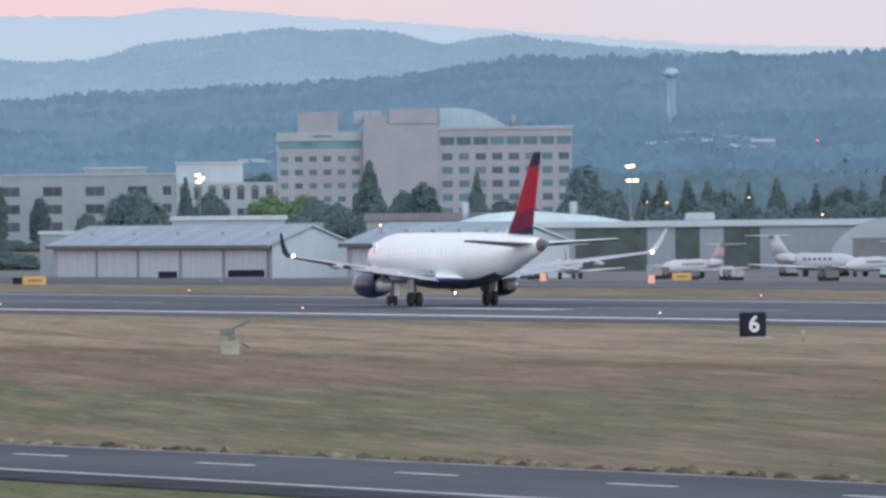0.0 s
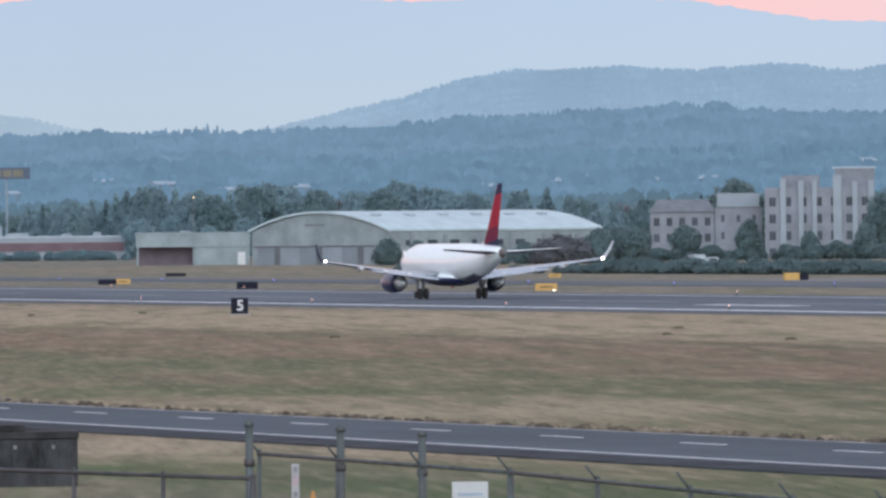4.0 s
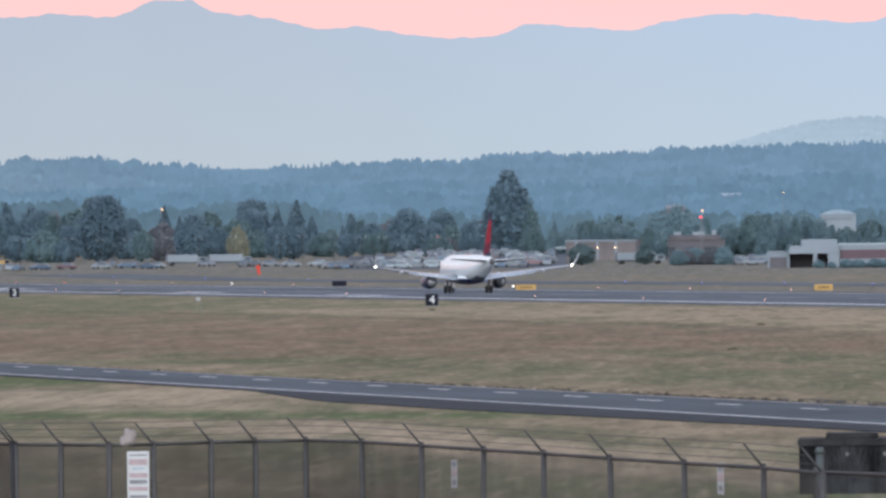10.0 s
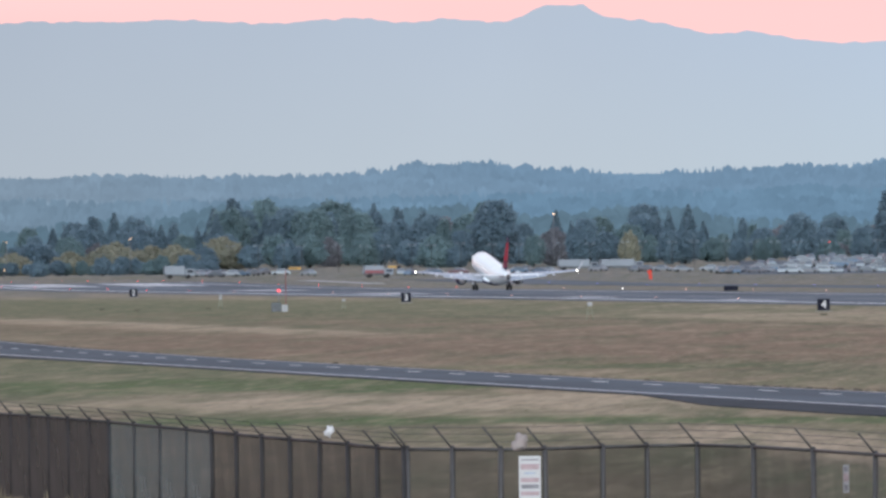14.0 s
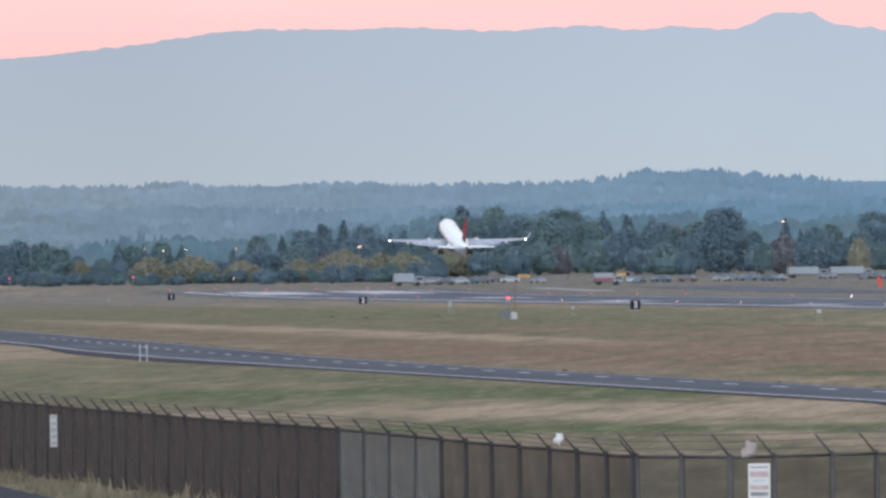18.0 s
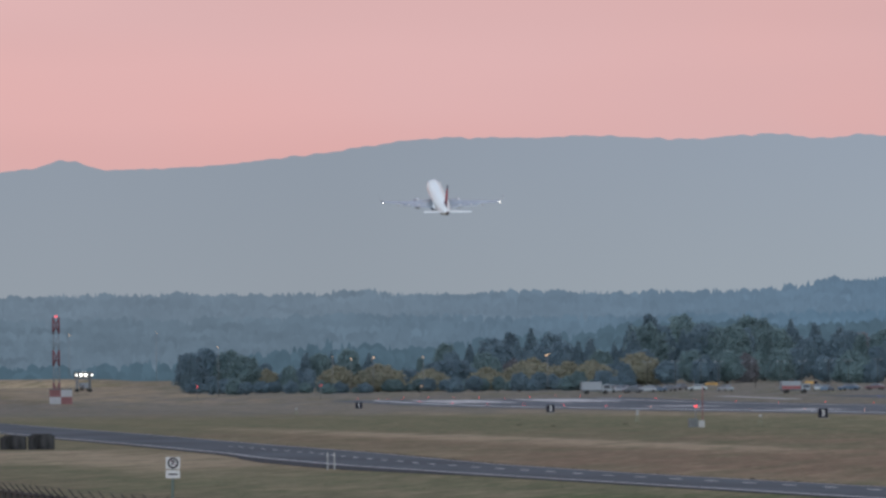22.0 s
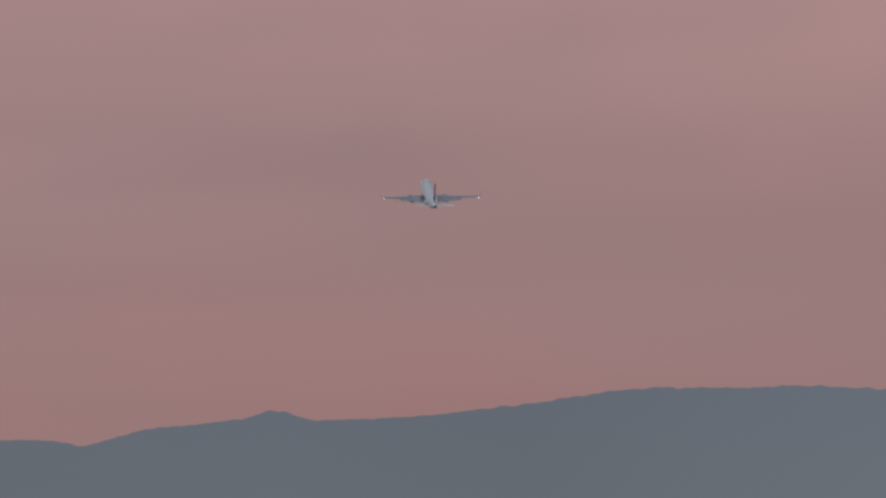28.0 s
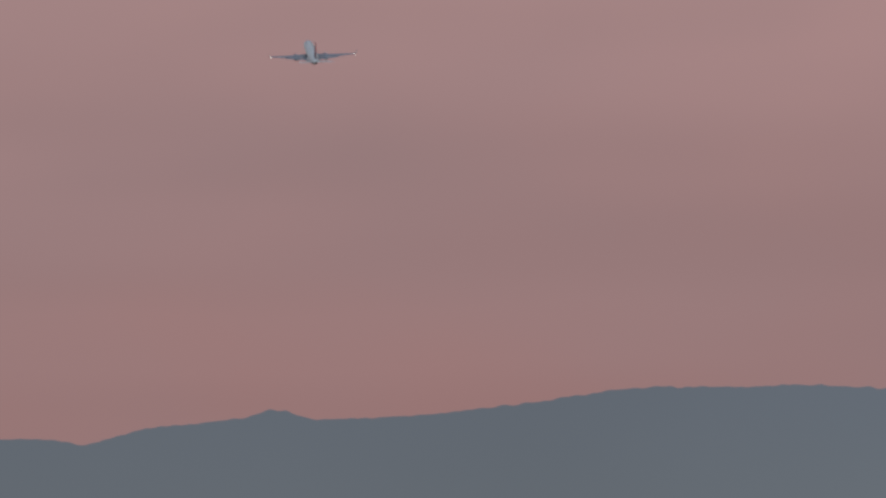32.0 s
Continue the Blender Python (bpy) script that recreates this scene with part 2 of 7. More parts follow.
    l.new(field(3.0, (1, 1, 1), 0.2, 0.8), bp.inputs["Height"])
    l.new(bp.outputs[0], b.inputs["Normal"])
    return m


GRASS = grass_mat()
ASPHALT = shader("asphalt", (0.106, 0.122, 0.140), 0.9, vary=0.22, scale=0.06, bump=0.2, stretch=(1, 0.15, 1), spec=0.08)
ROAD = shader("road_asphalt", (0.088, 0.102, 0.117), 0.9, vary=0.2, scale=0.12, bump=0.2, stretch=(1, 0.2, 1), spec=0.06)
TAR = shader("tar_shoulder", (0.055, 0.061, 0.068), 0.95, vary=0.3, scale=0.4, bump=0.2, spec=0.05)
APRON = shader("apron_concrete", (0.125, 0.13, 0.135), 0.9, vary=0.2, scale=0.05, bump=0.2)
WORN_PAINT = shader("worn_paint", (0.30, 0.30, 0.30), 0.7, vary=0.4, scale=0.4)
PAINT = shader("road_paint", (0.54, 0.55, 0.55), 0.6, vary=0.2, scale=0.6)
FRESH_PAINT = shader("fresh_paint", (0.86, 0.88, 0.88), 0.6, vary=0.08, scale=0.3)
CONCRETE = shader("concrete", (0.30, 0.29, 0.28), 0.85, vary=0.3, scale=0.5, bump=0.2)
DARK_CONCRETE = shader("weathered_concrete", (0.020, 0.020, 0.021), 0.95, vary=0.6, scale=1.1, bump=0.4, spec=0.08, second=(0.056, 0.057, 0.060), stretch=(1.3, 1.3, 0.45))
WHITE_METAL = shader("white_cladding", (0.28, 0.325, 0.36), 0.55, vary=0.08, scale=0.25, stretch=(1, 1, 0.3))
ROOF = shader("roof_sheet", (0.40, 0.495, 0.525), 0.5, vary=0.1, scale=0.3)
WALL_GREY = shader("grey_render", (0.178, 0.202, 0.228), 0.85, vary=0.08, scale=0.2)
WALL_PINK = shader("pink_render", (0.208, 0.212, 0.240), 0.85, vary=0.07, scale=0.15)
WALL_PALE = shader("pale_render", (0.222, 0.250, 0.278), 0.85, vary=0.07, scale=0.2)
MAROON = shader("maroon_panel", (0.10, 0.060, 0.072), 0.7, vary=0.15, scale=0.3)
DOOR_GREY = shader("door_sheet", (0.42, 0.475, 0.515), 0.6, vary=0.1, scale=0.4, stretch=(3, 3, 0.3))
TRIM_DARK = shader("dark_trim", (0.10, 0.11, 0.12), 0.7, vary=0.2, scale=0.5)
GLASS_DARK = shader("window_glass", (0.035, 0.045, 0.06), 0.4, vary=0.3, scale=0.2, island=0.4, spec=0.25)
GLASS_TEAL = shader("teal_glass", (0.072, 0.128, 0.150), 0.5, vary=0.25, scale=0.15, island=0.3, spec=0.12)
SKYLIGHT = shader("atrium_glass", (0.19, 0.27, 0.32), 0.4, vary=0.1, scale=0.2)
STEEL = shader("galvanised_steel", (0.22, 0.23, 0.24), 0.5, 0.6, vary=0.25, scale=2)
DARK_STEEL = shader("dark_post", (0.06, 0.058, 0.058), 0.6, 0.3, vary=0.3, scale=2)
BLACK = shader("sign_black", (0.014, 0.015, 0.024), 0.8, vary=0.2, scale=1, spec=0.1)
WHITE = shader("sign_white", (0.47, 0.47, 0.47), 0.5, vary=0.06, scale=2)
YELLOW = shader("sign_yellow", (0.42, 0.25, 0.07), 0.6, vary=0.12, scale=1)
RED = shader("red_paint", (0.55, 0.06, 0.05), 0.5, vary=0.15, scale=0.6)
BARK = shader("bark", (0.075, 0.065, 0.06), 0.95, vary=0.3, scale=2)


def leaf(name, a, b):
    """Foliage: leaves throw light back and let some through."""
    m = shader(name, a, 0.85, vary=0.2, scale=0.25, second=b, island=0.12, spec=0.05)
    n, l = m.node_tree.nodes, m.node_tree.links
    # each spray and clump has a tone of its own
    base = n["Principled BSDF"].inputs["Base Color"]
    own, geo, span = n.new("ShaderNodeHueSaturation"), n.new("ShaderNodeNewGeometry"), n.new("ShaderNodeMapRange")
    span.inputs[3].default_value, span.inputs[4].default_value = 0.90, 1.10
    l.new(geo.outputs["Random Per Island"], span.inputs[0])
    l.new(span.outputs[0], own.inputs["Value"])
    l.new(base.links[0].from_socket, own.inputs["Color"])
    l.new(own.outputs[0], base)
    tr, mix = n.new("ShaderNodeBsdfTranslucent"), n.new("ShaderNodeMixShader")
    tr.inputs[0].default_value = (*b, 1)
    mix.inputs[0].default_value = 0.50
    l.new(n["Principled BSDF"].outputs[0], mix.inputs[1])
    l.new(tr.outputs[0], mix.inputs[2])
    l.new(mix.outputs[0], n["Material Output"].inputs[0])
    return m


# leaf bases are raised and blued: distance haze is put into the colour
LEAF_HAZY_BLUE = leaf("hazy_blue_foliage", (0.176, 0.258, 0.318), (0.200, 0.286, 0.336))
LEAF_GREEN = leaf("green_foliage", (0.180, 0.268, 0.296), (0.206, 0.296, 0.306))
# same leaves for nearer trees, darker because less haze is mixed in
LEAF_LESS_HAZE = leaf("less_hazed_green_foliage", (0.168, 0.236, 0.252), (0.192, 0.262, 0.266))
LEAF_HAZY_GREEN = leaf("hazy_green_foliage", (0.215, 0.318, 0.362), (0.242, 0.345, 0.370))
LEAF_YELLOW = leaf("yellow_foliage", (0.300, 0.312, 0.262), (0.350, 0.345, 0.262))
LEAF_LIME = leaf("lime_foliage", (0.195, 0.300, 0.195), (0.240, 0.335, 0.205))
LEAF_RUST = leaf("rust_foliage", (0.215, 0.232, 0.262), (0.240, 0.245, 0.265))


# ---- building helpers ----
def mesh_of(name, bm, *mats):
    me = bpy.data.meshes.new(name)
    bm.to_mesh(me)
    bm.free()
    for m in mats:
        me.materials.append(m)
    return me


def part(name, bm, material, parent=None, label="", m=None):
    mats = material if isinstance(material, (tuple, list)) else (material,)
    ob = new(name, mesh_of(name, bm, *mats) if isinstance(bm, bmesh.types.BMesh) else bm)
    if parent:
        ob.parent = parent
    if m is not None:
        ob.matrix_basis = m
    if label:
        ob["label"] = label
    return ob


def thing(name, m, label, category, group="", kind=""):
    ob = new(name)
    ob.matrix_basis = m
    ob.empty_display_size = 0.2
    return tagged(ob, label, category, group, kind)


def box(bm, x0, x1, y0, y1, z0, z1, mat=0, bevel=0.0):
    v = [bm.verts.new(p) for p in product((x0, x1), (y0, y1), (z0, z1))]
    fs = [bm.faces.new([v[i] for i in f]) for f in ((0, 1, 3, 2), (4, 6, 7, 5), (0, 4, 5, 1), (2, 3, 7, 6), (0, 2, 6, 4), (1, 5, 7, 3))]
    for f in fs:
        f.material_index = mat
    if bevel:
        bmesh.ops.bevel(bm, geom=list({e for f in fs for e in f.edges}), offset=bevel, segments=2, affect="EDGES")
    return bm


def boxed(*a, **k):
    return box(bmesh.new(), *a, **k)


def tube(bm, a, b, r0, r1=None, n=8, caps=True):
    a, b = Vector(a), Vector(b)
    r1 = r0 if r1 is None else r1
    q = (b - a).to_track_quat("Z", "Y")
    rings = []
    for c, r in ((a, r0), (b, r1)):
        rings.append([bm.verts.new(c + q @ Vector((r * math.cos(2 * math.pi * i / n), r * math.sin(2 * math.pi * i / n), 0))) for i in range(n)])
    for i in range(n):
        bm.faces.new((rings[0][i], rings[0][(i + 1) % n], rings[1][(i + 1) % n], rings[1][i])).smooth = True
    if caps:
        bm.faces.new(rings[0][::-1])
        bm.faces.new(rings[1])
    return bm


def tubed(*a, **k):
    return tube(bmesh.new(), *a, **k)


def loft(bm, rings, mat=0, close=True, smooth=True):
    """Skin between rings of points."""
    vs = [[bm.verts.new(p) for p in r] for r in rings]
    n = len(vs[0])
    faces = []
    for a, b in zip(vs, vs[1:]):
        for i in range(n):
            f = bm.faces.new((a[i], a[(i + 1) % n], b[(i + 1) % n], b[i]))
            f.smooth, f.material_index = smooth, mat
            faces.append(f)
    if close:
        for r in (vs[0][::-1], vs[-1]):
            f = bm.faces.new(r)
            f.material_index = mat
    bmesh.ops.recalc_face_normals(bm, faces=bm.faces)
    return faces


def prism(bm, outline, y0, y1, mat=0):
    """An outline of (x, z) pairs drawn out along y."""
    loft(bm, [[(x, y0, z) for x, z in outline], [(x, y1, z) for x, z in outline]], mat, smooth=False)
    return bm


def sm(t):
    t = min(1.0, max(0.0, t))
    return t * t * (3 - 2 * t)


def land(x, y):
    """The ground's height: flat airfield that swells gently beyond the runway's end."""
    return 5.0 * sm((math.hypot(x, y) - 2050) / 1150)


# ---- ground, runway, road ----
def ground():
    xs = sorted(set([-2500, -1500, -800, -300, -100, 0, 50, 100, 150, 200, 250, 300, 400, 500, 600, 700, 800, 900, 1000, 1150, 1300, 1500, 2000, 3000, 4800]))
    ys = sorted(set([-2500, -1000, -300] + list(range(0, 2000, 200)) + list(range(2000, 3300, 75)) + [3400, 3800, 4200, 4800]))
    bm = bmesh.new()
    g = [[bm.verts.new((x, y, land(x, y))) for x in xs] for y in ys]
    for a, b in zip(g, g[1:]):
        for i in range(len(xs) - 1):
            bm.faces.new((a[i], a[i + 1], b[i + 1], b[i])).smooth = True
    tagged(part("ground", bm, GRASS), "dry straw and green airfield grass in mown bands", "ground", kind="structure")


def strip(name, x0, x1, y0, y1, z, mat, label="", kind="structure", category="", step=75, parent=None, deep=0.05):
    """A slab laid on the ground, z above it."""
    bm = bmesh.new()
    n = max(1, int((y1 - y0) / step))
    rings = []
    for i in range(n + 1):
        y = y0 + (y1 - y0) * i / n
        rings.append([(x0, y, land(x0, y) + z - deep), (x1, y, land(x1, y) + z - deep), (x1, y, land(x1, y) + z), (x0, y, land(x0, y) + z)])
    loft(bm, rings, smooth=False)
    ob = part(name, bm, mat, parent)
    return tagged(ob, label, category, kind=kind) if not parent else ob


RX0, RX1, RXC = 225.0, 271.0, 248.0
ground()
runway = strip("runway", 217.0, 279.0, -300, 2330, 0.05, ASPHALT, "dark grey asphalt runway with white markings", category="runway")
for xx, half, paint_ in ((RX0, .6, FRESH_PAINT), (RX1, .45, PAINT)):
    strip("edge_line", xx - half, xx + half, -300, 2320, 0.062, paint_, parent=runway)
for i in range(30):
    strip("centre_line", 247.7, 248.3, 520 + 61 * i, 556 + 61 * i, 0.058, WORN_PAINT, parent=runway)
for y0, y1, xs_ in ((668, 693, (241.6,)), (826, 851, (239.4,)), (1364, 1402, (230.4,)), (1514, 1540, (231.2, 234.0)), (1726, 1770, (233.0, 235.5, 238.0)), (1964, 2012, (243.0, 246.2, 249.4)),
                    (2216, 2310, (231.0, 234.4, 237.8, 241.2, 252.0, 255.4, 258.8, 262.2))):
    for xx in xs_:
        strip("runway_bar", xx, xx + 2.2, y0, y1, 0.062, PAINT, parent=runway)

# the perimeter road swings gently: stations along y, near line, lane dashes, far edge
ROAD_Y = (-300, 150, 250, 380, 520, 665, 750, 830, 880, 1010, 1200, 1400, 1800)
ROAD_NEAR = (84, 82.0, 80.8, 77.7, 74.5, 71.9, 71.2, 72.3, 74.3, 77.0, 79.8, 84.0, 92)
ROAD_DASH = (92, 88.0, 86.7, 83.4, 80.3, 77.3, 76.9, 78.6, 80.4, 82.8, 86.6, 90.5, 98)
ROAD_FAR = (96, 93.0, 91.4, 87.0, 82.8, 80.5, 80.9, 83.4, 84.9, 87.6, 92.3, 96.0, 104)
# the tarred strip outside the near line: two wide bays
BAY_Y = (-300, 330, 370, 410, 440, 475, 665, 720, 795, 845, 1200)
BAY_WIDE = (2.7, 2.8, 3.1, 4.5, 4.4, .75, .75, 3.0, 2.8, 1.2, .9)


def bend(xs, y):
    return float(np.interp(y, ROAD_Y, xs))


def ribbon(name, x0, x1, y0, y1, z, mat, parent=None, n=60, deep=0.05):
    """A slab along the road: x0 and x1 are functions of y."""
    bm, rings = bmesh.new(), []
    for i in range(n + 1):
        y = y0 + (y1 - y0) * i / n
        a, b = x0(y), x1(y)
        rings.append([(a, y, land(a, y) + z - deep), (b, y, land(b, y) + z - deep), (b, y, land(b, y) + z), (a, y, land(a, y) + z)])
    loft(bm, rings, smooth=False)
    return part(name, bm, mat, parent)


road = tagged(ribbon("perimeter_road", lambda y: bend(ROAD_NEAR, y) - 0.6, lambda y: bend(ROAD_FAR, y), -300, 1800, 0.07, ROAD, n=120),
              "grey asphalt perimeter road with white lines", "road", kind="structure")
ribbon("shoulder", lambda y: bend(ROAD_NEAR, y) - float(np.interp(y, BAY_Y, BAY_WIDE)), lambda y: bend(ROAD_NEAR, y) - 0.5, -300, 1200, 0.05, TAR, road, 240)
ribbon("spur", lambda y: bend(ROAD_FAR, y) - .1, lambda y: bend(ROAD_FAR, y) + 2.6 * sm((436 - y) / 12) * sm((y - 398) / 10), 398, 436, 0.06, TAR, road, 24)
ribbon("road_edge_line", lambda y: bend(ROAD_NEAR, y) - 0.11, lambda y: bend(ROAD_NEAR, y) + 0.11, -300, 1500, 0.082, PAINT, road, 120)
ribbon("road_edge_line", lambda y: bend(ROAD_FAR, y) - 0.5, lambda y: bend(ROAD_FAR, y) - 0.32, -300, 1500, 0.082, WORN_PAINT, road, 120)
for i in range(70):
    y0 = 357.3 - 13.7 * 24 + 13.7 * i
    xx = bend(ROAD_DASH, y0)
    ribbon("lane_dash", lambda y: bend(ROAD_DASH, y) - 0.1, lambda y: bend(ROAD_DASH, y) + 0.1, y0 - 1.9, y0 + 1.9, 0.082, PAINT, road, 1)
taxiway = strip("taxiway", 318.0, 341.0, 300, 2330, 0.05, ASPHALT, "grey asphalt taxiway beyond the runway", category="taxiway")
strip("taxiway_mark", 297.0, 301.0, 2232, 2340, 0.06, WORN_PAINT, parent=taxiway)
strip("outer_road", 10.0, 25.2, 60, 420, 0.05, TAR, "dark asphalt road outside the fence", category="road")
strip("apron", 347.0, 520.0, 500, 1250, 0.05, APRON, "pale concrete apron before the hangars", category="apron")


# ---- far backdrop of hills ----
def skyline(az, pts, soft=0.12):
    """Heights along the horizon through a few points, rounded off."""
    fine = np.arange(az.min() - 1, az.max() + 1, 0.01)
    el = np.interp(fine, [p[0] for p in pts], [p[1] for p in pts])
    k = np.hanning(max(3, int(soft / 0.01)))
    el = np.convolve(np.pad(el, len(k), mode="edge"), k / k.sum(), "same")[len(k):-len(k)]
    return np.interp(az, fine, el)


def ridge(name, r, pts, mat, label, rough=0.006, fine=0.007, lower=0.0, foot=-20.0, a0=1.0, a1=24.0, step=0.02, soft=0.12):
    """A long hill by a few heights along the horizon, rounded off and broken by noise."""
    az = np.arange(a0, a1, step)
    el = skyline(az, pts, soft) - lower
    el += [rough * noise.noise((a * 3.1, r * 0.01, 0)) + fine * noise.noise((a * 17.0, r * 0.02, 3)) for a in az]
    bm = bmesh.new()
    prev = None
    for a, e in zip(az, el):
        top = high(e, r)
        cur = (bm.verts.new((*at(a, r), foot)), bm.verts.new((*at(a, r), top)), bm.verts.new((*at(a, r + 40), top - 4)))
        if prev:
            bm.faces.new((prev[0], cur[0], cur[1], prev[1]))
            bm.faces.new((prev[1], cur[1], cur[2], prev[2]))
        prev = cur
    tagged(part(name, bm, mat), label, "hills", kind="structure")


def woods(name, label, mat, pts, r0, r1, rows, drop, tall, gap, seed, fir=0.45, a0=1.5, a1=23.5, uneven=0.35):
    """A far wooded slope: rows of small trees from the crest (range r0) down to its foot (range r1), joined.
    tall, gap: a tree's height and its distance from the next, in degrees as the viewer sees them."""
    rs = np.random.RandomState(seed)
    pts = [(a, e) for a, e in pts]
    V, n_seg = [], 6
    for k in range(rows):
        u = k / max(1, rows - 1)
        az = np.arange(a0, a1, gap) + rs.uniform(-.5, .5, len(np.arange(a0, a1, gap))) * gap
        r = r0 + (r1 - r0) * u + rs.uniform(-8, 8, len(az))
        lump = np.array([noise.noise((a * 2.3, seed, k * .15)) + .6 * noise.noise((a * 7.1, seed + 5, k * .2)) for a in az])
        h = tall * rs.uniform(.55, 1.15, len(az)) * (1 + uneven * lump) * np.where(rs.rand(len(az)) < .04, 1.45, 1.0)
        top = skyline(az, pts) - drop * u + tall * (.35 * lump - .05) + .3 * h * (rs.rand(len(az)) - .2)
        is_fir = rs.rand(len(az)) < fir
        wide = np.radians(h * np.where(is_fir, rs.uniform(.17, .30, len(az)), rs.uniform(.34, .62, len(az)))) * r
        base = EYE[2] + r * np.tan(np.radians(top - h))
        z_top = EYE[2] + r * np.tan(np.radians(top))
        x, y = r * np.sin(np.radians(az)), r * np.cos(np.radians(az))
        spin = rs.uniform(0, 6.28, len(az))
        tree = np.zeros((len(az), 3 * n_seg + 1, 3))
        for q, (zf, wf, wb) in enumerate(((0, 1.0, .8), (.38, .74, 1.0), (.76, .36, .74))):
            for i in range(n_seg):
                a = spin + 2 * math.pi * i / n_seg
                w = wide * np.where(is_fir, wf, wb) * rs.uniform(.72, 1.25, len(az))
                z = base + (z_top - base) * (zf + rs.uniform(-.06, .06, len(az)))
                tree[:, q * n_seg + i] = np.stack([x + w * np.cos(a), y + w * np.sin(a), z], 1)
        tree[:, -1] = np.stack([x, y, z_top], 1)
        V.append(tree)
    V = np.concatenate(V)
    one = [(q * n_seg + i, q * n_seg + (i + 1) % n_seg, (q + 1) * n_seg + (i + 1) % n_seg, (q + 1) * n_seg + i) for q in range(2) for i in range(n_seg)]
    tip = [(2 * n_seg + i, 2 * n_seg + (i + 1) % n_seg, 3 * n_seg) for i in range(n_seg)]
    off = (np.arange(len(V)) * (3 * n_seg + 1))[:, None, None]
    me = bpy.data.meshes.new(name)
    me.from_pydata(V.reshape(-1, 3).tolist(), [], (np.array(one) + off).reshape(-1, 4).tolist() + (np.array(tip) + off).reshape(-1, 3).tolist())
    me.materials.append(mat)
    tagged(new(name, me), label, "woods", kind="stuff")


FAR_PTS = [(2, .97), (2.86, .95), (3.06, .92), (3.35, 1.0), (3.8, 1.04), (3.91, 1.062), (3.97, 1.088), (4.06, 1.085), (4.13, 1.05), (4.22, 1.035), (4.7, 1.05), (5.3, 1.11), (5.7, 1.17), (5.97, 1.183), (6.34, 1.176), (6.54, 1.188), (7.16, 1.161), (7.53, 1.188),
           (7.8, 1.158), (7.97, 1.179), (8.3, 1.158), (8.48, 1.236), (8.68, 1.238), (8.78, 1.18), (9.08, 1.140), (9.3, 1.088), (9.51, 1.098), (9.75, 1.056), (9.96, 1.036), (10.2, 1.046), (10.36, 1.108), (10.88, 1.066),
           (11.05, 1.11), (11.29, 1.142), (11.52, 1.140), (11.94, 1.092), (12.08, 1.096), (12.26, 1.158), (12.6, 1.19), (13.3, 1.19), (14.3, 1.145), (14.9, 1.165), (15.7, 1.14), (16.05, 1.075), (16.38, 1.025), (17.76, 1.008), (18.1, 1.05), (19.1, .97), (20.7, .84), (22, .8), (24, .8)]
MID_PTS = [(2, .2), (11.0, .40), (11.46, .526), (11.76, .605), (12.05, .627), (12.38, .594), (12.61, .53), (13.0, .45), (13.5, .50), (13.78, .563), (14.01, .613), (14.26, .672), (14.52, .742), (14.79, .801), (15.35, .812), (15.8, .791), (16.12, .824),
           (16.52, .783), (16.69, .816), (16.97, .83), (17.39, .784), (17.65, .795), (17.9, .871), (18.35, .92), (18.59, .941), (19.17, .921), (19.4, .862), (19.7, .90), (20.24, .839), (20.8, .791), (24, .75)]
NEAR_PTS = [(2, .40), (4, .42), (7.18, .408), (7.66, .42), (7.80, .465), (8.18, .475), (8.32, .435), (8.99, .409), (9.61, .426), (9.95, .428), (10.15, .459), (11.01, .468), (11.85, .502), (12.94, .517), (13.65, .511), (14.39, .553), (15.08, .593),
            (15.63, .627), (16.0, .597), (16.72, .573), (17.4, .614), (18.09, .657), (18.77, .677), (19.1, .69), (19.45, .76), (19.87, .787), (21.62, .797), (24, .80)]
SLOPE_PTS = [(2, .28), (5, .30), (7, .29), (9, .31), (11, .33), (13, .37), (15, .40), (17, .43), (19, .47), (21, .50), (24, .53)]
BELT_PTS = [(2, .07), (4.0, .06), (4.7, .09), (5.0, .11), (5.3, .18), (5.75, .13), (6.1, .18), (6.6, .21), (6.95, .26), (7.8, .24), (8.2, .24), (8.45, .19), (8.8, .23), (9.1, .23), (9.4, .17), (10.8, .15), (12, .15), (13.2, .18), (14, .19), (16, .17), (18, .2), (20, .2), (24, .22)]
# hills and far woods glow; distance haze is painted into each of these colours
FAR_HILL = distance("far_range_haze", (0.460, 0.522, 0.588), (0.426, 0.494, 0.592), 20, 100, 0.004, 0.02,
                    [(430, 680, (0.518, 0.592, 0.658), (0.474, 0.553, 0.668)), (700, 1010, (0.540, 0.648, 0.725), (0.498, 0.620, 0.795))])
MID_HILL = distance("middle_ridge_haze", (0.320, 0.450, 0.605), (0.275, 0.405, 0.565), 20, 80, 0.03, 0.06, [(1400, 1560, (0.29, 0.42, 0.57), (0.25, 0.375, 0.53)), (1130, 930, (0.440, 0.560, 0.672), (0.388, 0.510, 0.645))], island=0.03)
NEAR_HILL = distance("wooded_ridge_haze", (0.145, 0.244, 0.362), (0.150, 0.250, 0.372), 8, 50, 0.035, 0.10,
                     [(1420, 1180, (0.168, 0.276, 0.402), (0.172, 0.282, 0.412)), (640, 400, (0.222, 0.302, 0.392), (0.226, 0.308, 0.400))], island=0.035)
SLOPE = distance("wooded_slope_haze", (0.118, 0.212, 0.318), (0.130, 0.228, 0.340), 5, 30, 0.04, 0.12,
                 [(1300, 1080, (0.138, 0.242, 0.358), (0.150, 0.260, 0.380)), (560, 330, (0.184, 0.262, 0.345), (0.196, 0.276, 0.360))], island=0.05)
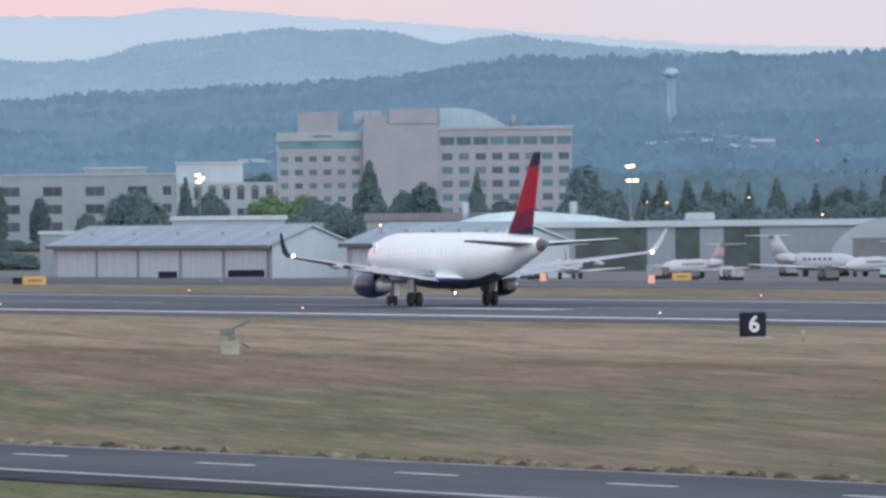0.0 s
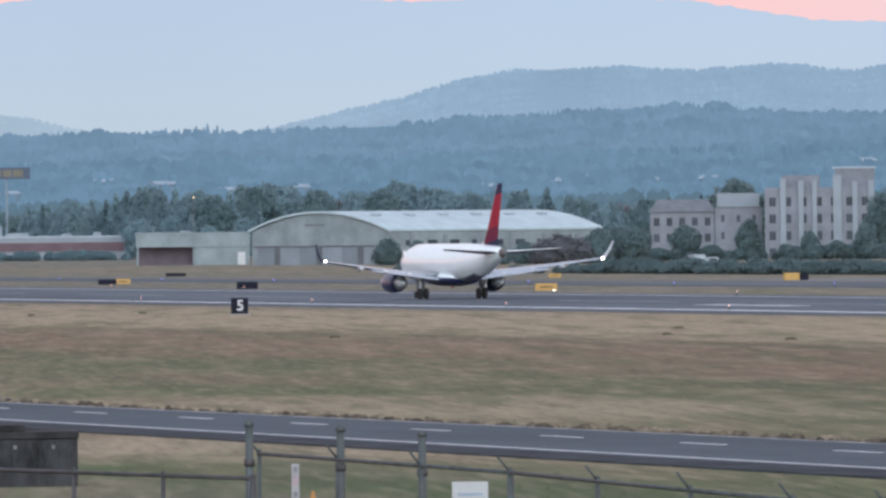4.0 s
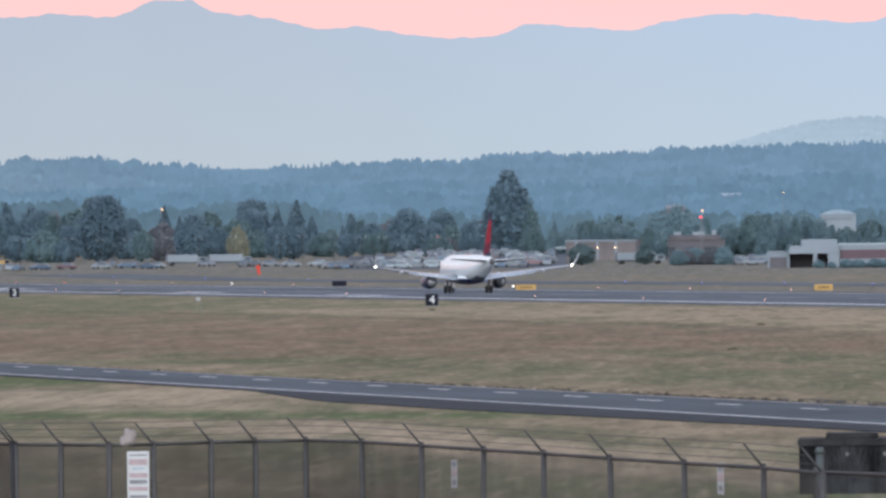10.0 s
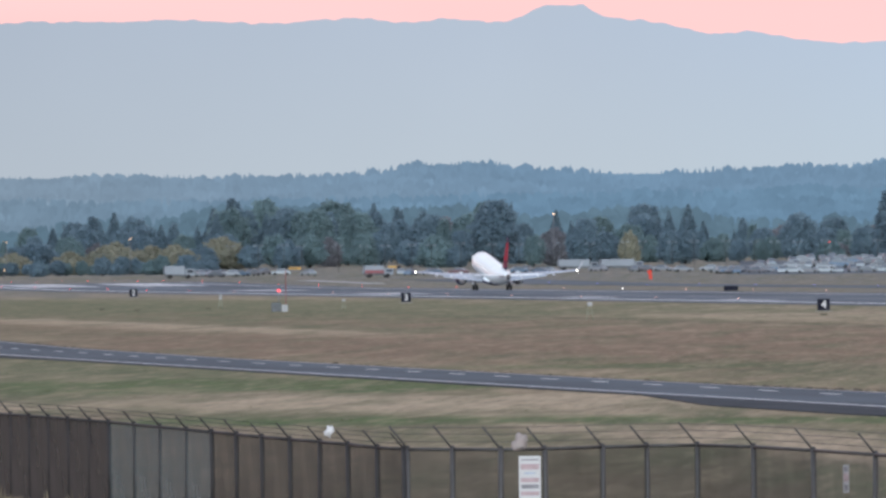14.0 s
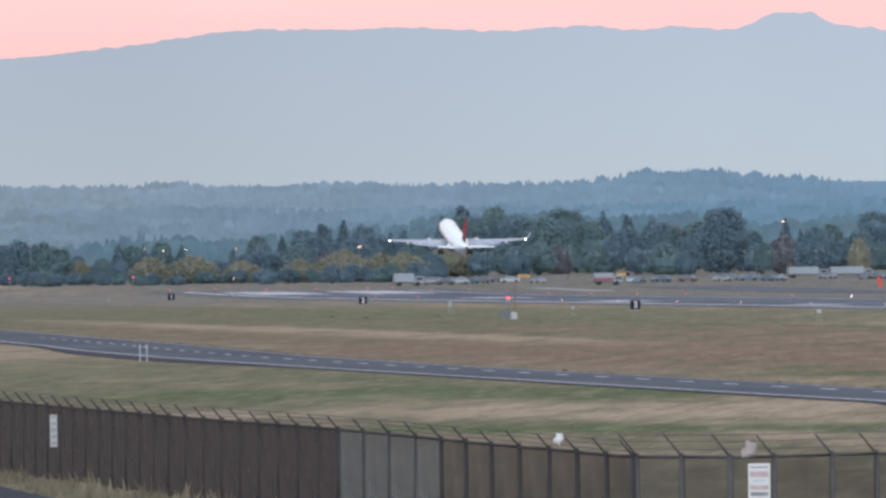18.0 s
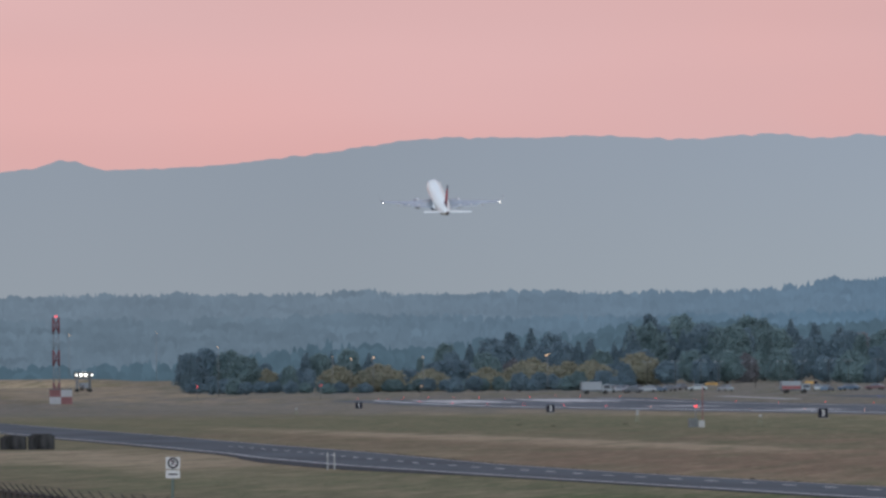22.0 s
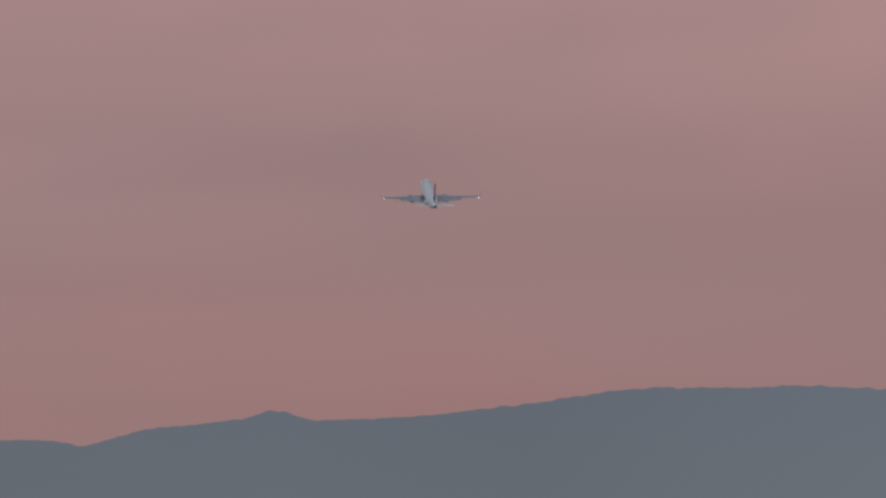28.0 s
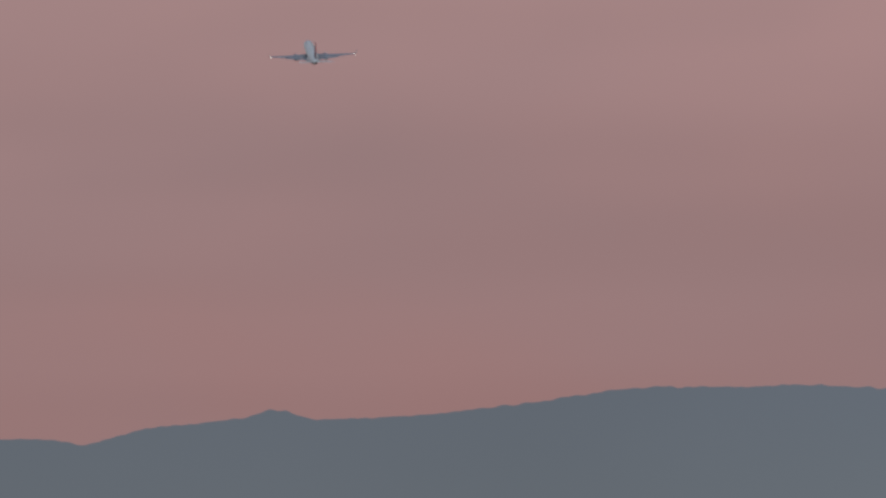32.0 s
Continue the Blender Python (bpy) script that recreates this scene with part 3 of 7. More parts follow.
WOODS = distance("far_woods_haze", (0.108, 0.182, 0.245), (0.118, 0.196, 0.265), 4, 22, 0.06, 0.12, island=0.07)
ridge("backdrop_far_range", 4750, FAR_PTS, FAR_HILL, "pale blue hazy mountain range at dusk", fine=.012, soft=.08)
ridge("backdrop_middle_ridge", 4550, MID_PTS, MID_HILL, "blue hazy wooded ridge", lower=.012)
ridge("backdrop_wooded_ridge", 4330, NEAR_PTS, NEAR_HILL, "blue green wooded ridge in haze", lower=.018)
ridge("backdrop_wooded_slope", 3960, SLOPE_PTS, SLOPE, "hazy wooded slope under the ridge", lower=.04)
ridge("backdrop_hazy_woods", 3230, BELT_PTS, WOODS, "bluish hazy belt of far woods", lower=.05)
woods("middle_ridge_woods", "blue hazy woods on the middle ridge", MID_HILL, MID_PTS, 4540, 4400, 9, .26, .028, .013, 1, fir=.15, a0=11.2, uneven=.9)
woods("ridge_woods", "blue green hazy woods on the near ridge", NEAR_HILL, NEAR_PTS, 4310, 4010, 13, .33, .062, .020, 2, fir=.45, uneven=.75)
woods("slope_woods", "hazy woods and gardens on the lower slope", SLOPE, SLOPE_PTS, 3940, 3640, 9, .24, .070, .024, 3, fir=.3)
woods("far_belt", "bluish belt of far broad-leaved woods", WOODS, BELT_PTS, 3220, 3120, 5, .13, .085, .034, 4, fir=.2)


# ---- the airliner ----
JET_WHITE = shader("airliner_white", (0.86, 0.925, 0.915), 0.22, vary=0.03, scale=0.4)
JET_BLUE = shader("airliner_dark_blue", (0.014, 0.022, 0.070), 0.3, vary=0.2, scale=0.5)
JET_GREY = shader("wing_grey", (0.50, 0.51, 0.52), 0.4, vary=0.08, scale=0.5)
WING_UNDER = shader("wing_under_grey", (0.23, 0.255, 0.29), 0.45, vary=0.1, scale=0.5)
WING_TOP = shader("wing_upper_grey", (0.33, 0.37, 0.42), 0.2, vary=0.1, scale=0.5, spec=0.9)
# near black lower faces: the shade under the tailplane is painted in
TAIL_UNDER_SHADE = shader("tailplane_underside_shade", (0.06, 0.06, 0.066), 0.4, vary=0.2, scale=0.6)
TAIL_END = shader("sooty_tail_end", (0.11, 0.09, 0.08), 0.5, vary=0.3, scale=1)
JET_METAL = shader("bare_metal", (0.66, 0.68, 0.69), 0.4, 0.5, vary=0.1, scale=1)
# cabin panes coloured close to the fuselage white, so the row fades out
WINDOW_GREY = shader("near_white_window", (0.80, 0.86, 0.85), 0.3, vary=0.05, scale=2)
TYRE = shader("tyre_rubber", (0.02, 0.02, 0.02), 0.85, vary=0.3, scale=4)
STRUT = shader("gear_strut", (0.18, 0.18, 0.19), 0.5, 0.4, vary=0.2, scale=3)
LAMP_WHITE = glow("wingtip_light", (1.0, 0.95, 0.85), 11)
LAMP_RED = glow("red_light", (1.0, 0.07, 0.08), 4.5)
LAMP_PINK = glow("edge_light", (1.0, 0.52, 0.43), 3.4)
LAMP_WARM = glow("flood_light", (1.0, 0.62, 0.32), 5)
LAMP_BLUE = glow("taxiway_light", (0.25, 0.25, 1.0), 2.2)


def fin_mat():
    """Tail livery: dark blue tip, red field, deep maroon foot, in slanting shapes."""
    m = bpy.data.materials.new("tail_livery")
    m.use_nodes = True
    n, l = m.node_tree.nodes, m.node_tree.links
    b = n["Principled BSDF"]
    b.inputs["Roughness"].default_value, b.inputs["Specular IOR Level"].default_value = 0.55, 0.12
    tc, sp = n.new("ShaderNodeTexCoord"), n.new("ShaderNodeSeparateXYZ")
    l.new(tc.outputs["Object"], sp.inputs[0])
    # height bands, and the way back from the leading edge
    mr = n.new("ShaderNodeMapRange")
    mr.inputs[1].default_value, mr.inputs[2].default_value = -2.0, 3.2
    slant = n.new("ShaderNodeMath")
    slant.operation = "MULTIPLY_ADD"
    l.new(sp.outputs["Y"], slant.inputs[0])
    slant.inputs[1].default_value = 0.12
    l.new(sp.outputs["Z"], slant.inputs[2])
    l.new(slant.outputs[0], mr.inputs[0])
    rp = n.new("ShaderNodeValToRGB")
    rp.color_ramp.interpolation = "CONSTANT"
    l.new(mr.outputs[0], rp.inputs[0])
    navy, deep, red = (0.014, 0.020, 0.060), (0.150, 0.014, 0.040), (0.340, 0.014, 0.036)
    cols = [(0, navy), (0.10, deep), (0.32, red), (0.82, navy)]
    rp.color_ramp.elements[1].position, rp.color_ramp.elements[1].color = 1.0, (*navy, 1)
    rp.color_ramp.elements[0].color = (*navy, 1)
    for p, c in cols[1:]:
        rp.color_ramp.elements.new(p).color = (*c, 1)
    back_, neg, edge, mix = n.new("ShaderNodeMath"), n.new("ShaderNodeMath"), n.new("ShaderNodeMath"), n.new("ShaderNodeMix")
    neg.operation, back_.operation, edge.operation = "MULTIPLY", "MULTIPLY_ADD", "GREATER_THAN"
    l.new(sp.outputs["Y"], neg.inputs[0])
    neg.inputs[1].default_value = -1
    l.new(sp.outputs["Z"], back_.inputs[0])
    back_.inputs[1].default_value = -0.945
    l.new(neg.outputs[0], back_.inputs[2])
    l.new(back_.outputs[0], edge.inputs[0])
    edge.inputs[1].default_value = -2.42
    mix.data_type = "RGBA"
    mix.inputs[6].default_value = (0.42, 0.16, 0.17, 1)
    l.new(edge.outputs[0], mix.inputs[0])
    l.new(rp.outputs[0], mix.inputs[7])
    l.new(mix.outputs[2], b.inputs["Base Color"])
    return m


def airfoil(chord, thick, n=9):
    """Section points (along, up), nose at 0."""
    up, lo = [], []
    for i in range(n):
        u = (1 - math.cos(math.pi * i / (n - 1))) / 2
        t = 5 * thick * (0.2969 * math.sqrt(u) - 0.126 * u - 0.3516 * u * u + 0.2843 * u ** 3 - 0.1015 * u ** 4)
        up.append((u * chord, (t + 0.02 * math.sin(math.pi * u)) * chord))
        lo.append((u * chord, (-t + 0.02 * math.sin(math.pi * u)) * chord))
    return up + lo[-2:0:-1]


def blade(bm, sections, mat=0, upright=False, twist=0.0):
    """A wing through sections (x, y of the leading edge, z, chord, thickness)."""
    rings = []
    for x, y, z, c, t in sections:
        if upright:
            rings.append([(x + b, y - a, z) for a, b in airfoil(c, t)])
        else:
            rings.append([(x, y - a, z + b + twist * a) for a, b in airfoil(c, t)])
    loft(bm, rings, mat)
    return bm


def wheel(bm, c, r, w, n=20):
    """A tyre on its axle along x."""
    prof = [(-w / 2, r * 0.55), (-w / 2, r * 0.86), (-w * 0.36, r * 0.97), (0, r), (w * 0.36, r * 0.97), (w / 2, r * 0.86), (w / 2, r * 0.55)]
    rings = [[(c[0] + dx, c[1] + rr * math.cos(2 * math.pi * i / n), c[2] + rr * math.sin(2 * math.pi * i / n)) for i in range(n)] for dx, rr in prof]
    loft(bm, rings)
    return bm


def airliner():
    jet = thing("airliner", pose(RXC, 700, 0), "white twin-engine regional airliner with dark blue belly and red tail", "airplane")
    # fuselage stations: y, centre z, half width, half height
    st = [(15.7, 2.75, .05, .05), (15.4, 2.8, .42, .40), (14.7, 2.9, .80, .78), (13.6, 3.02, 1.15, 1.15), (12.2, 3.08, 1.38, 1.48), (10.6, 3.1, 1.5, 1.66), (6, 3.1, 1.51, 1.68),
          (0, 3.1, 1.51, 1.68), (-4.5, 3.1, 1.51, 1.68), (-7.2, 3.16, 1.47, 1.60), (-10.2, 3.36, 1.30, 1.36), (-12.7, 3.60, 1.02, 1.05), (-15.2, 3.82, .66, .70), (-17.0, 3.95, .36, .42), (-17.8, 4.0, .17, .24)]
    n = 32
    bm = bmesh.new()
    rings = [[(w * math.sin(2 * math.pi * i / n), y, z + h * math.cos(2 * math.pi * i / n)) for i in range(n)] for y, z, w, h in st]
    faces = loft(bm, rings)
    for k, f in enumerate(faces):
        c = f.calc_center_median()
        if abs(k % n + .5 - n / 2) < 3 and c.y > -10.3:
            f.material_index = 1
        elif c.y < -16.2:
            f.material_index = 2
    part("fuselage", bm, (JET_WHITE, JET_BLUE, TAIL_END), jet, "white fuselage with dark blue belly")
    bm = bmesh.new()
    loft(bm, [[(w * math.sin(2 * math.pi * i / 24), y, 1.72 + h * math.cos(2 * math.pi * i / 24)) for i in range(24)]
              for y, w, h in ((6.6, .3, .1), (5.2, 1.35, .45), (2.5, 1.75, .62), (-1.5, 1.78, .64), (-4.2, 1.4, .5), (-6.0, .3, .1))])
    for f in bm.faces:
        f.material_index = 1 if f.calc_center_median().z > 1.80 else 0
    part("belly_fairing", bm, (JET_BLUE, JET_WHITE), jet, "wing root fairing, white above and dark blue below")
    bm = bmesh.new()
    loft(bm, [[(0.17 * s * math.sin(2 * math.pi * i / 12), y, 4.0 + .24 * s * math.cos(2 * math.pi * i / 12)) for i in range(12)] for y, s in ((-17.8, 1), (-18.15, .8))])
    part("tail_cone", bm, TRIM_DARK, jet, "dark exhaust of the auxiliary unit")
    for s in (-1, 1):
        bm = bmesh.new()
        blade(bm, [(s * 1.3, 4.6, 1.95, 5.9, .13), (s * 4.4, 2.45, 2.22, 3.9, .12), (s * 8.2, -.1, 2.75, 2.6, .11), (s * 12.1, -2.6, 3.30, 1.5, .10), (s * 12.35, -2.75, 3.36, 1.4, .09)])
        for f in bm.faces:
            f.normal_update()
            f.material_index = 1 if f.normal.z > 0.3 else 0
        part("wing", bm, (WING_UNDER, WING_TOP), jet, "pale grey swept wing")
        bm = bmesh.new()
        blade(bm, [(s * 12.3, -2.75, 3.32, 1.4, .09), (s * 12.65, -3.05, 3.57, 1.2, .09), (s * 12.95, -3.55, 4.12, .9, .08), (s * 13.2, -4.15, 4.87, .5, .08)])
        part("winglet", bm, JET_BLUE if s < 0 else JET_GREY, jet, "upturned wingtip")
        for u in (.28, .5, .72):
            xx, yy, zz = s * (1.3 + 10.6 * u), 4.6 - 7.1 * u - (5.9 - 4.4 * u) * .75, 1.78 + 1.33 * u
            bm = bmesh.new()
            loft(bm, [[(xx + w * math.sin(math.pi * i / 4), yy - d, zz - .06 + h * math.cos(math.pi * i / 4)) for i in range(8)] for d, w, h in ((-1.1, .03, .04), (0, .15, .2), (.9, .14, .17), (1.7, .03, .04))])
            part("flap_fairing", bm, JET_GREY, jet)
        bm = bmesh.new()
        xx0, xx1 = s * 1.75, s * 7.9
        loft(bm, [[(xx0, -1.25, 1.93), (xx0, -2.25, 1.70), (xx0, -2.28, 1.64), (xx0, -1.25, 1.80)], [(xx1, -2.45, 2.66), (xx1, -3.15, 2.50), (xx1, -3.17, 2.46), (xx1, -2.45, 2.56)]], smooth=False)
        part("flap", bm, WING_TOP, jet, "lowered wing flap")
        bm = bmesh.new()
        bmesh.ops.create_icosphere(bm, subdivisions=2, radius=0.095, matrix=Matrix.Translation((s * 12.32, -4.2, 3.38)))
        part("wingtip_light", bm, LAMP_WHITE, jet, "glowing white wingtip light")
        # engine
        ex, ez, es, ey = s * 4.35, 1.42, 0.9, -0.8
        prof = [(5.75, .70), (5.95, .78), (5.75, .86), (5.0, .93), (3.9, .95), (2.9, .87), (2.2, .75), (2.15, .68)]
        bm = bmesh.new()
        loft(bm, [[(ex + es * r * math.sin(2 * math.pi * i / 28), y + ey, ez + es * r * math.cos(2 * math.pi * i / 28)) for i in range(28)] for y, r in prof], close=False)
        eng = part("engine_nacelle", bm, (JET_BLUE,), jet, "dark blue engine nacelle")
        bm = bmesh.new()
        loft(bm, [[(ex + es * r * math.sin(2 * math.pi * i / 28), y + ey, ez + es * r * math.cos(2 * math.pi * i / 28)) for i in range(28)] for y, r in ((5.72, .72), (5.97, .785), (5.78, .868), (5.5, .893))], close=False)
        part("inlet_lip", bm, JET_METAL, eng, "polished metal inlet lip")
        bm = bmesh.new()
        loft(bm, [[(ex + es * r * math.sin(2 * math.pi * i / 20), y + ey, ez + es * r * math.cos(2 * math.pi * i / 20)) for i in range(20)] for y, r in ((5.3, .74), (3.0, .62), (2.0, .52), (1.3, .43), (1.25, .36), (.7, .1))])
        part("exhaust", bm, JET_METAL, eng, "grey metal engine exhaust")
        bm = bmesh.new()
        loft(bm, [[(ex - .14, 4.6, ez + .85), (ex + .14, 4.6, ez + .85), (ex + .14, 3.0, ez + 1.15), (ex - .14, 3.0, ez + 1.15)], [(ex - .12, 1.4, ez + .45), (ex + .12, 1.4, ez + .45), (ex + .12, .9, ez + .98), (ex - .12, .9, ez + .98)]], smooth=False)
        part("pylon", bm, JET_WHITE, jet)
        bm = bmesh.new()
        blade(bm, [(s * .3, -13.8, 3.85, 2.9, .10), (s * 5.0, -16.4, 4.22, 1.35, .09), (s * 5.1, -16.6, 4.23, 1.1, .06)], twist=0.07)
        for f in bm.faces:
            f.normal_update()
            f.material_index = 1 if f.normal.z > 0.3 else 0
        part("tailplane", bm, (TAIL_UNDER_SHADE, JET_WHITE), jet, "swept tailplane")
    bm = bmesh.new()
    blade(bm, [(0, -10.6, 4.62, 5.0, .03), (0, -11.1, 5.0, 4.4, .08), (0, -12.2, 5.9, 3.6, .10), (0, -14.7, 8.75, 2.1, .10), (0, -15.5, 9.7, 1.65, .09), (0, -15.8, 9.88, 1.3, .05)], upright=True)
    fin = part("tail_fin", bm, fin_mat(), jet, "red and dark blue tail fin")
    # make the livery's own space: centre the fin's mesh on its origin
    fin.data.transform(Matrix.Translation((0, 15.2, -6.6)))
    fin.location = (0, -15.2, 6.6)
    bm = bmesh.new()
    blade(bm, [(0.0, -9.3, 4.55, 3.0, .03), (0, -10.8, 4.95, 1.3, .05), (0, -11.8, 5.3, .4, .08)], upright=True)
    part("fin_fillet", bm, JET_WHITE, jet, "white fin fillet")
    # cabin windows, doors and windscreen
    for s in (-1, 1):
        for i in range(20):
            y = 8.6 - i * .79
            bm = bmesh.new()
            a = 0.42
            w = 1.515
            box(bm, s * (w - .03) - .02, s * (w - .03) + .02, y - .09, y + .09, 3.46, 3.72)
            part("cabin_window", bm, WINDOW_GREY, jet)
        for y in (11.4,):
            k = 1.37 if y > 0 else 1.13
            bm = bmesh.new()
            box(bm, s * k - .03, s * k + .03, y - .4, y + .4, 2.5, 4.2, bevel=.02)
            part("cabin_door", bm, JET_WHITE, jet)
        bm = bmesh.new()
        loft(bm, [[(s * .08, 14.75, 3.62), (s * .62, 14.4, 3.55), (s * .68, 14.0, 3.95), (s * .08, 14.3, 4.05)], [(s * .08, 14.70, 3.58), (s * .62, 14.35, 3.51), (s * .68, 13.95, 3.91), (s * .08, 14.25, 4.01)]], smooth=False)
        part("windscreen", bm, GLASS_DARK, jet)
    bm = bmesh.new()
    bmesh.ops.create_icosphere(bm, subdivisions=2, radius=0.11, matrix=Matrix.Translation((0, 0.0, 1.02)))
    part("beacon", bm, RED, jet, "unlit red anti-collision light")
    gears = []
    for nm, x, y, r, w in (("main_gear", -2.6, 0, .48, .32), ("main_gear", 2.6, 0, .48, .32), ("nose_gear", 0, 12.0, .33, .2)):
        z0 = 1.9 if x else 1.6
        g = part(nm, tube(tubed((0, 0, r - z0), (0, 0, 0), .12, .15, 10), (0, .7, -.2), (0, 0, r - z0 + .5), .06), STRUT, jet, "landing gear leg", pose(x, y, z0))
        for d in (-1, 1):
            bm = bmesh.new()
            wheel(bm, (d * (w * .5 + .1), 0, r - z0), r, w)
            part("tyre", bm, TYRE, g, "black tyre")
        part("gear_door", boxed(.28 if x >= 0 else -.33, .33 if x >= 0 else -.28, -.45, .45, -.95, -.1), JET_WHITE, g)
        gears.append((g, x, y, z0))
    return jet, gears


jet, gears = airliner()

JET_ROWS = [  # seconds, y of the main wheels, height of the wheels, pitch, bank
    (0, 702.7, .06, 0, 0), (1, 763.2, .06, 0, 0), (2, 825.9, .06, 0, 0), (3, 890.5, .06, 0, 0), (4, 958.0, .06, 0, 0), (5, 1027.8, .06, 0, 0), (6, 1098.9, .06, 0, 0),
    (7, 1172.0, .06, 0, 0), (8, 1246.6, .06, 0, 0), (9, 1322.2, .06, 0, 0), (10, 1399.5, .06, 0, 0), (11, 1477.2, .06, .6, 0), (12, 1556.7, .06, 2.6, 0), (13, 1637.2, .08, 4.9, 0),
    (14, 1718.4, .45, 6.2, 0), (14.5, 1759.4, .75, 6.8, 0), (15.5, 1842.4, 1.9, 7.6, 0), (16.5, 1926.5, 3.2, 8.0, 0), (17, 1968.3, 4.2, 8.4, 0), (18, 2054.5, 7.7, 9.6, 0), (19, 2143.0, 13.1, 11.0, 0), (20, 2231.2, 20.5, 13.0, 0),
    (21, 2320.6, 29.6, 13.6, 0), (22, 2410.2, 40.0, 13.9, 0), (23, 2499.8, 51.4, 14.1, 0), (24, 2589.8, 63.4, 14.5, 0), (25, 2680.0, 75.7, 15.0, 0), (26, 2769.5, 87.9, 15.4, 0),
    (27, 2861.5, 101.1, 15.4, 0), (28, 2956.5, 114.7, 15.3, -.4), (29, 3055.5, 128.8, 15.2, -.8), (30, 3156.5, 142.5, 15.0, -1.0), (31, 3260.5, 157.1, 15.0, -1.5), (32, 3369.0, 172.0, 15.0, -2.0)]


def motions():
    walk(jet, [(t, pose(RXC, y, z, p, b)) for t, y, z, p, b in JET_ROWS])
    for g, x, y, z0 in gears:
        fold = (0, -84 if x < 0 else 84, 0) if x else (84, 0, 0)
        rows = []
        for t, u in ((0, 0), (20.2, 0), (21.2, .35), (22.2, .8), (22.9, 1), (32, 1)):
            rows.append((t, pose(x, y, z0 + .15 * u, *[a * u for a in fold])))
        walk(g, rows)


# ---- runway distance signs ----
def digit(text, size, m, parent, name="digit"):
    cu = bpy.data.curves.new(name, "FONT")
    cu.body, cu.size, cu.extrude, cu.align_x, cu.align_y = text, size, 0.01, "CENTER", "CENTER"
    cu.offset = 0.02 * size
    ob = bpy.data.objects.new(name, cu)
    scene.collection.objects.link(ob)
    dg = bpy.context.evaluated_depsgraph_get()
    me = bpy.data.meshes.new_from_object(ob.evaluated_get(dg))
    bpy.data.objects.remove(ob)
    me.materials.clear()
    me.materials.append(WHITE)
    o = new(name, me)
    o.parent, o.matrix_basis = parent, m
    return o


for k in range(1, 7):
    y = 1117.7 + (4 - k) * 304.8
    s = thing("distance_sign", pose(194.4, y, land(194.4, y), 0, 0, -3), "black runway distance sign with white number " + str(k), "sign", "runway distance signs")
    part("panel", boxed(-.61, .61, -.2, .2, .06, 1.22, bevel=.03), BLACK, s)
    part("base", boxed(-.8, .8, -.35, .35, -.02, .05), CONCRETE, s)
    for xx in (-.5, .5):
        part("leg", tubed((xx, 0, 0), (xx, 0, .2), .04), STEEL, s)
    digit(str(k), 1.08, pose(0, -.215, .64, 90, 0, 0), s)


# ---- perimeter fence ----
CLOTH = veil_mat("privacy_slats", (0.044, 0.037, 0.031), 0.78, 0.12)
CLOTH_THIN = veil_mat("thin_brown_slats", (0.048, 0.043, 0.031), 0.52, 0.12)
CLOTH_PALE = veil_mat("pale_gate_mesh", (0.100, 0.122, 0.118), 0.55, 0.10)
MESH_DARK = veil_mat("chain_link_shade_cloth", (0.046, 0.042, 0.032), 0.36, 0.08)
MESH_LIGHT = veil_mat("thin_shade_cloth", (0.060, 0.058, 0.048), 0.22, 0.06)
MESH = veil_mat("chain_link", (0.12, 0.13, 0.13), 0.10)


def fence(name, label, pts, spacing, cloth, post_mat, arm=True, h=2.1, wire=.006, reach=1.0):
    """Posts, rails and mesh between corner points of the plan."""
    f = thing(name, pose(pts[0][0], pts[0][1], 0), label, "fence")
    ox, oy = pts[0]
    for k, ((x0, y0), (x1, y1)) in enumerate(zip(pts, pts[1:])):
        L = math.hypot(x1 - x0, y1 - y0)
        ux, uy = (x1 - x0) / L, (y1 - y0) / L
        n = max(1, round(L / (spacing[k] if isinstance(spacing, list) else spacing)))
        rot = math.degrees(math.atan2(uy, ux))
        for i in range(n + (k == len(pts) - 2)):
            d = L * i / n
            px, py = x0 - ox + ux * d, y0 - oy + uy * d
            lean = random.uniform(-.8, .8)
            big = i == 0
            bm = tubed((0, 0, -.1), (0, 0, h + .04), .055 if big else .04, n=8)
            p = part("post", bm, post_mat, f, m=pose(px, py, 0, lean, lean * .6, 0))
            bm = tubed((0, 0, 0), (0, 0, .05), .06 if big else .048, .02)
            part("post_cap", bm, post_mat, p, m=pose(0, 0, h + .03))
            if arm:
                a = random.uniform(.9, 1.08) * reach
                bm = tubed((0, 0, 0), (-.36 * a, 0, .44 * a), .024, .018, 6)
                part("barb_arm", bm, post_mat, p, m=pose(0, 0, h, 0, 0, random.uniform(-8, 8)))
        nb = n
        for i in range(nb):
            d0, d1 = L * i / nb, L * (i + 1) / nb
            bm = boxed(d0 - 0 - d0, d1 - d0, -.012, .012, .04, h - .02)
            part("mesh_panel", bm, cloth[k] if isinstance(cloth, list) else cloth, f, m=pose(x0 - ox + ux * d0, y0 - oy + uy * d0, 0, 0, 0, rot))
        part("top_rail", tubed((0, 0, h), (L, 0, h), .034), post_mat, f, m=pose(x0 - ox, y0 - oy, 0, 0, 0, rot))
        if arm:
            for q in (.35, .7, 1.0):
                part("barbed_wire", tubed((0, 0, 0), (L, 0, 0), wire, n=4), post_mat, f, m=pose(x0 - ox - .36 * q * reach, y0 - oy, h + .44 * q * reach, 0, 0, rot))
    return f


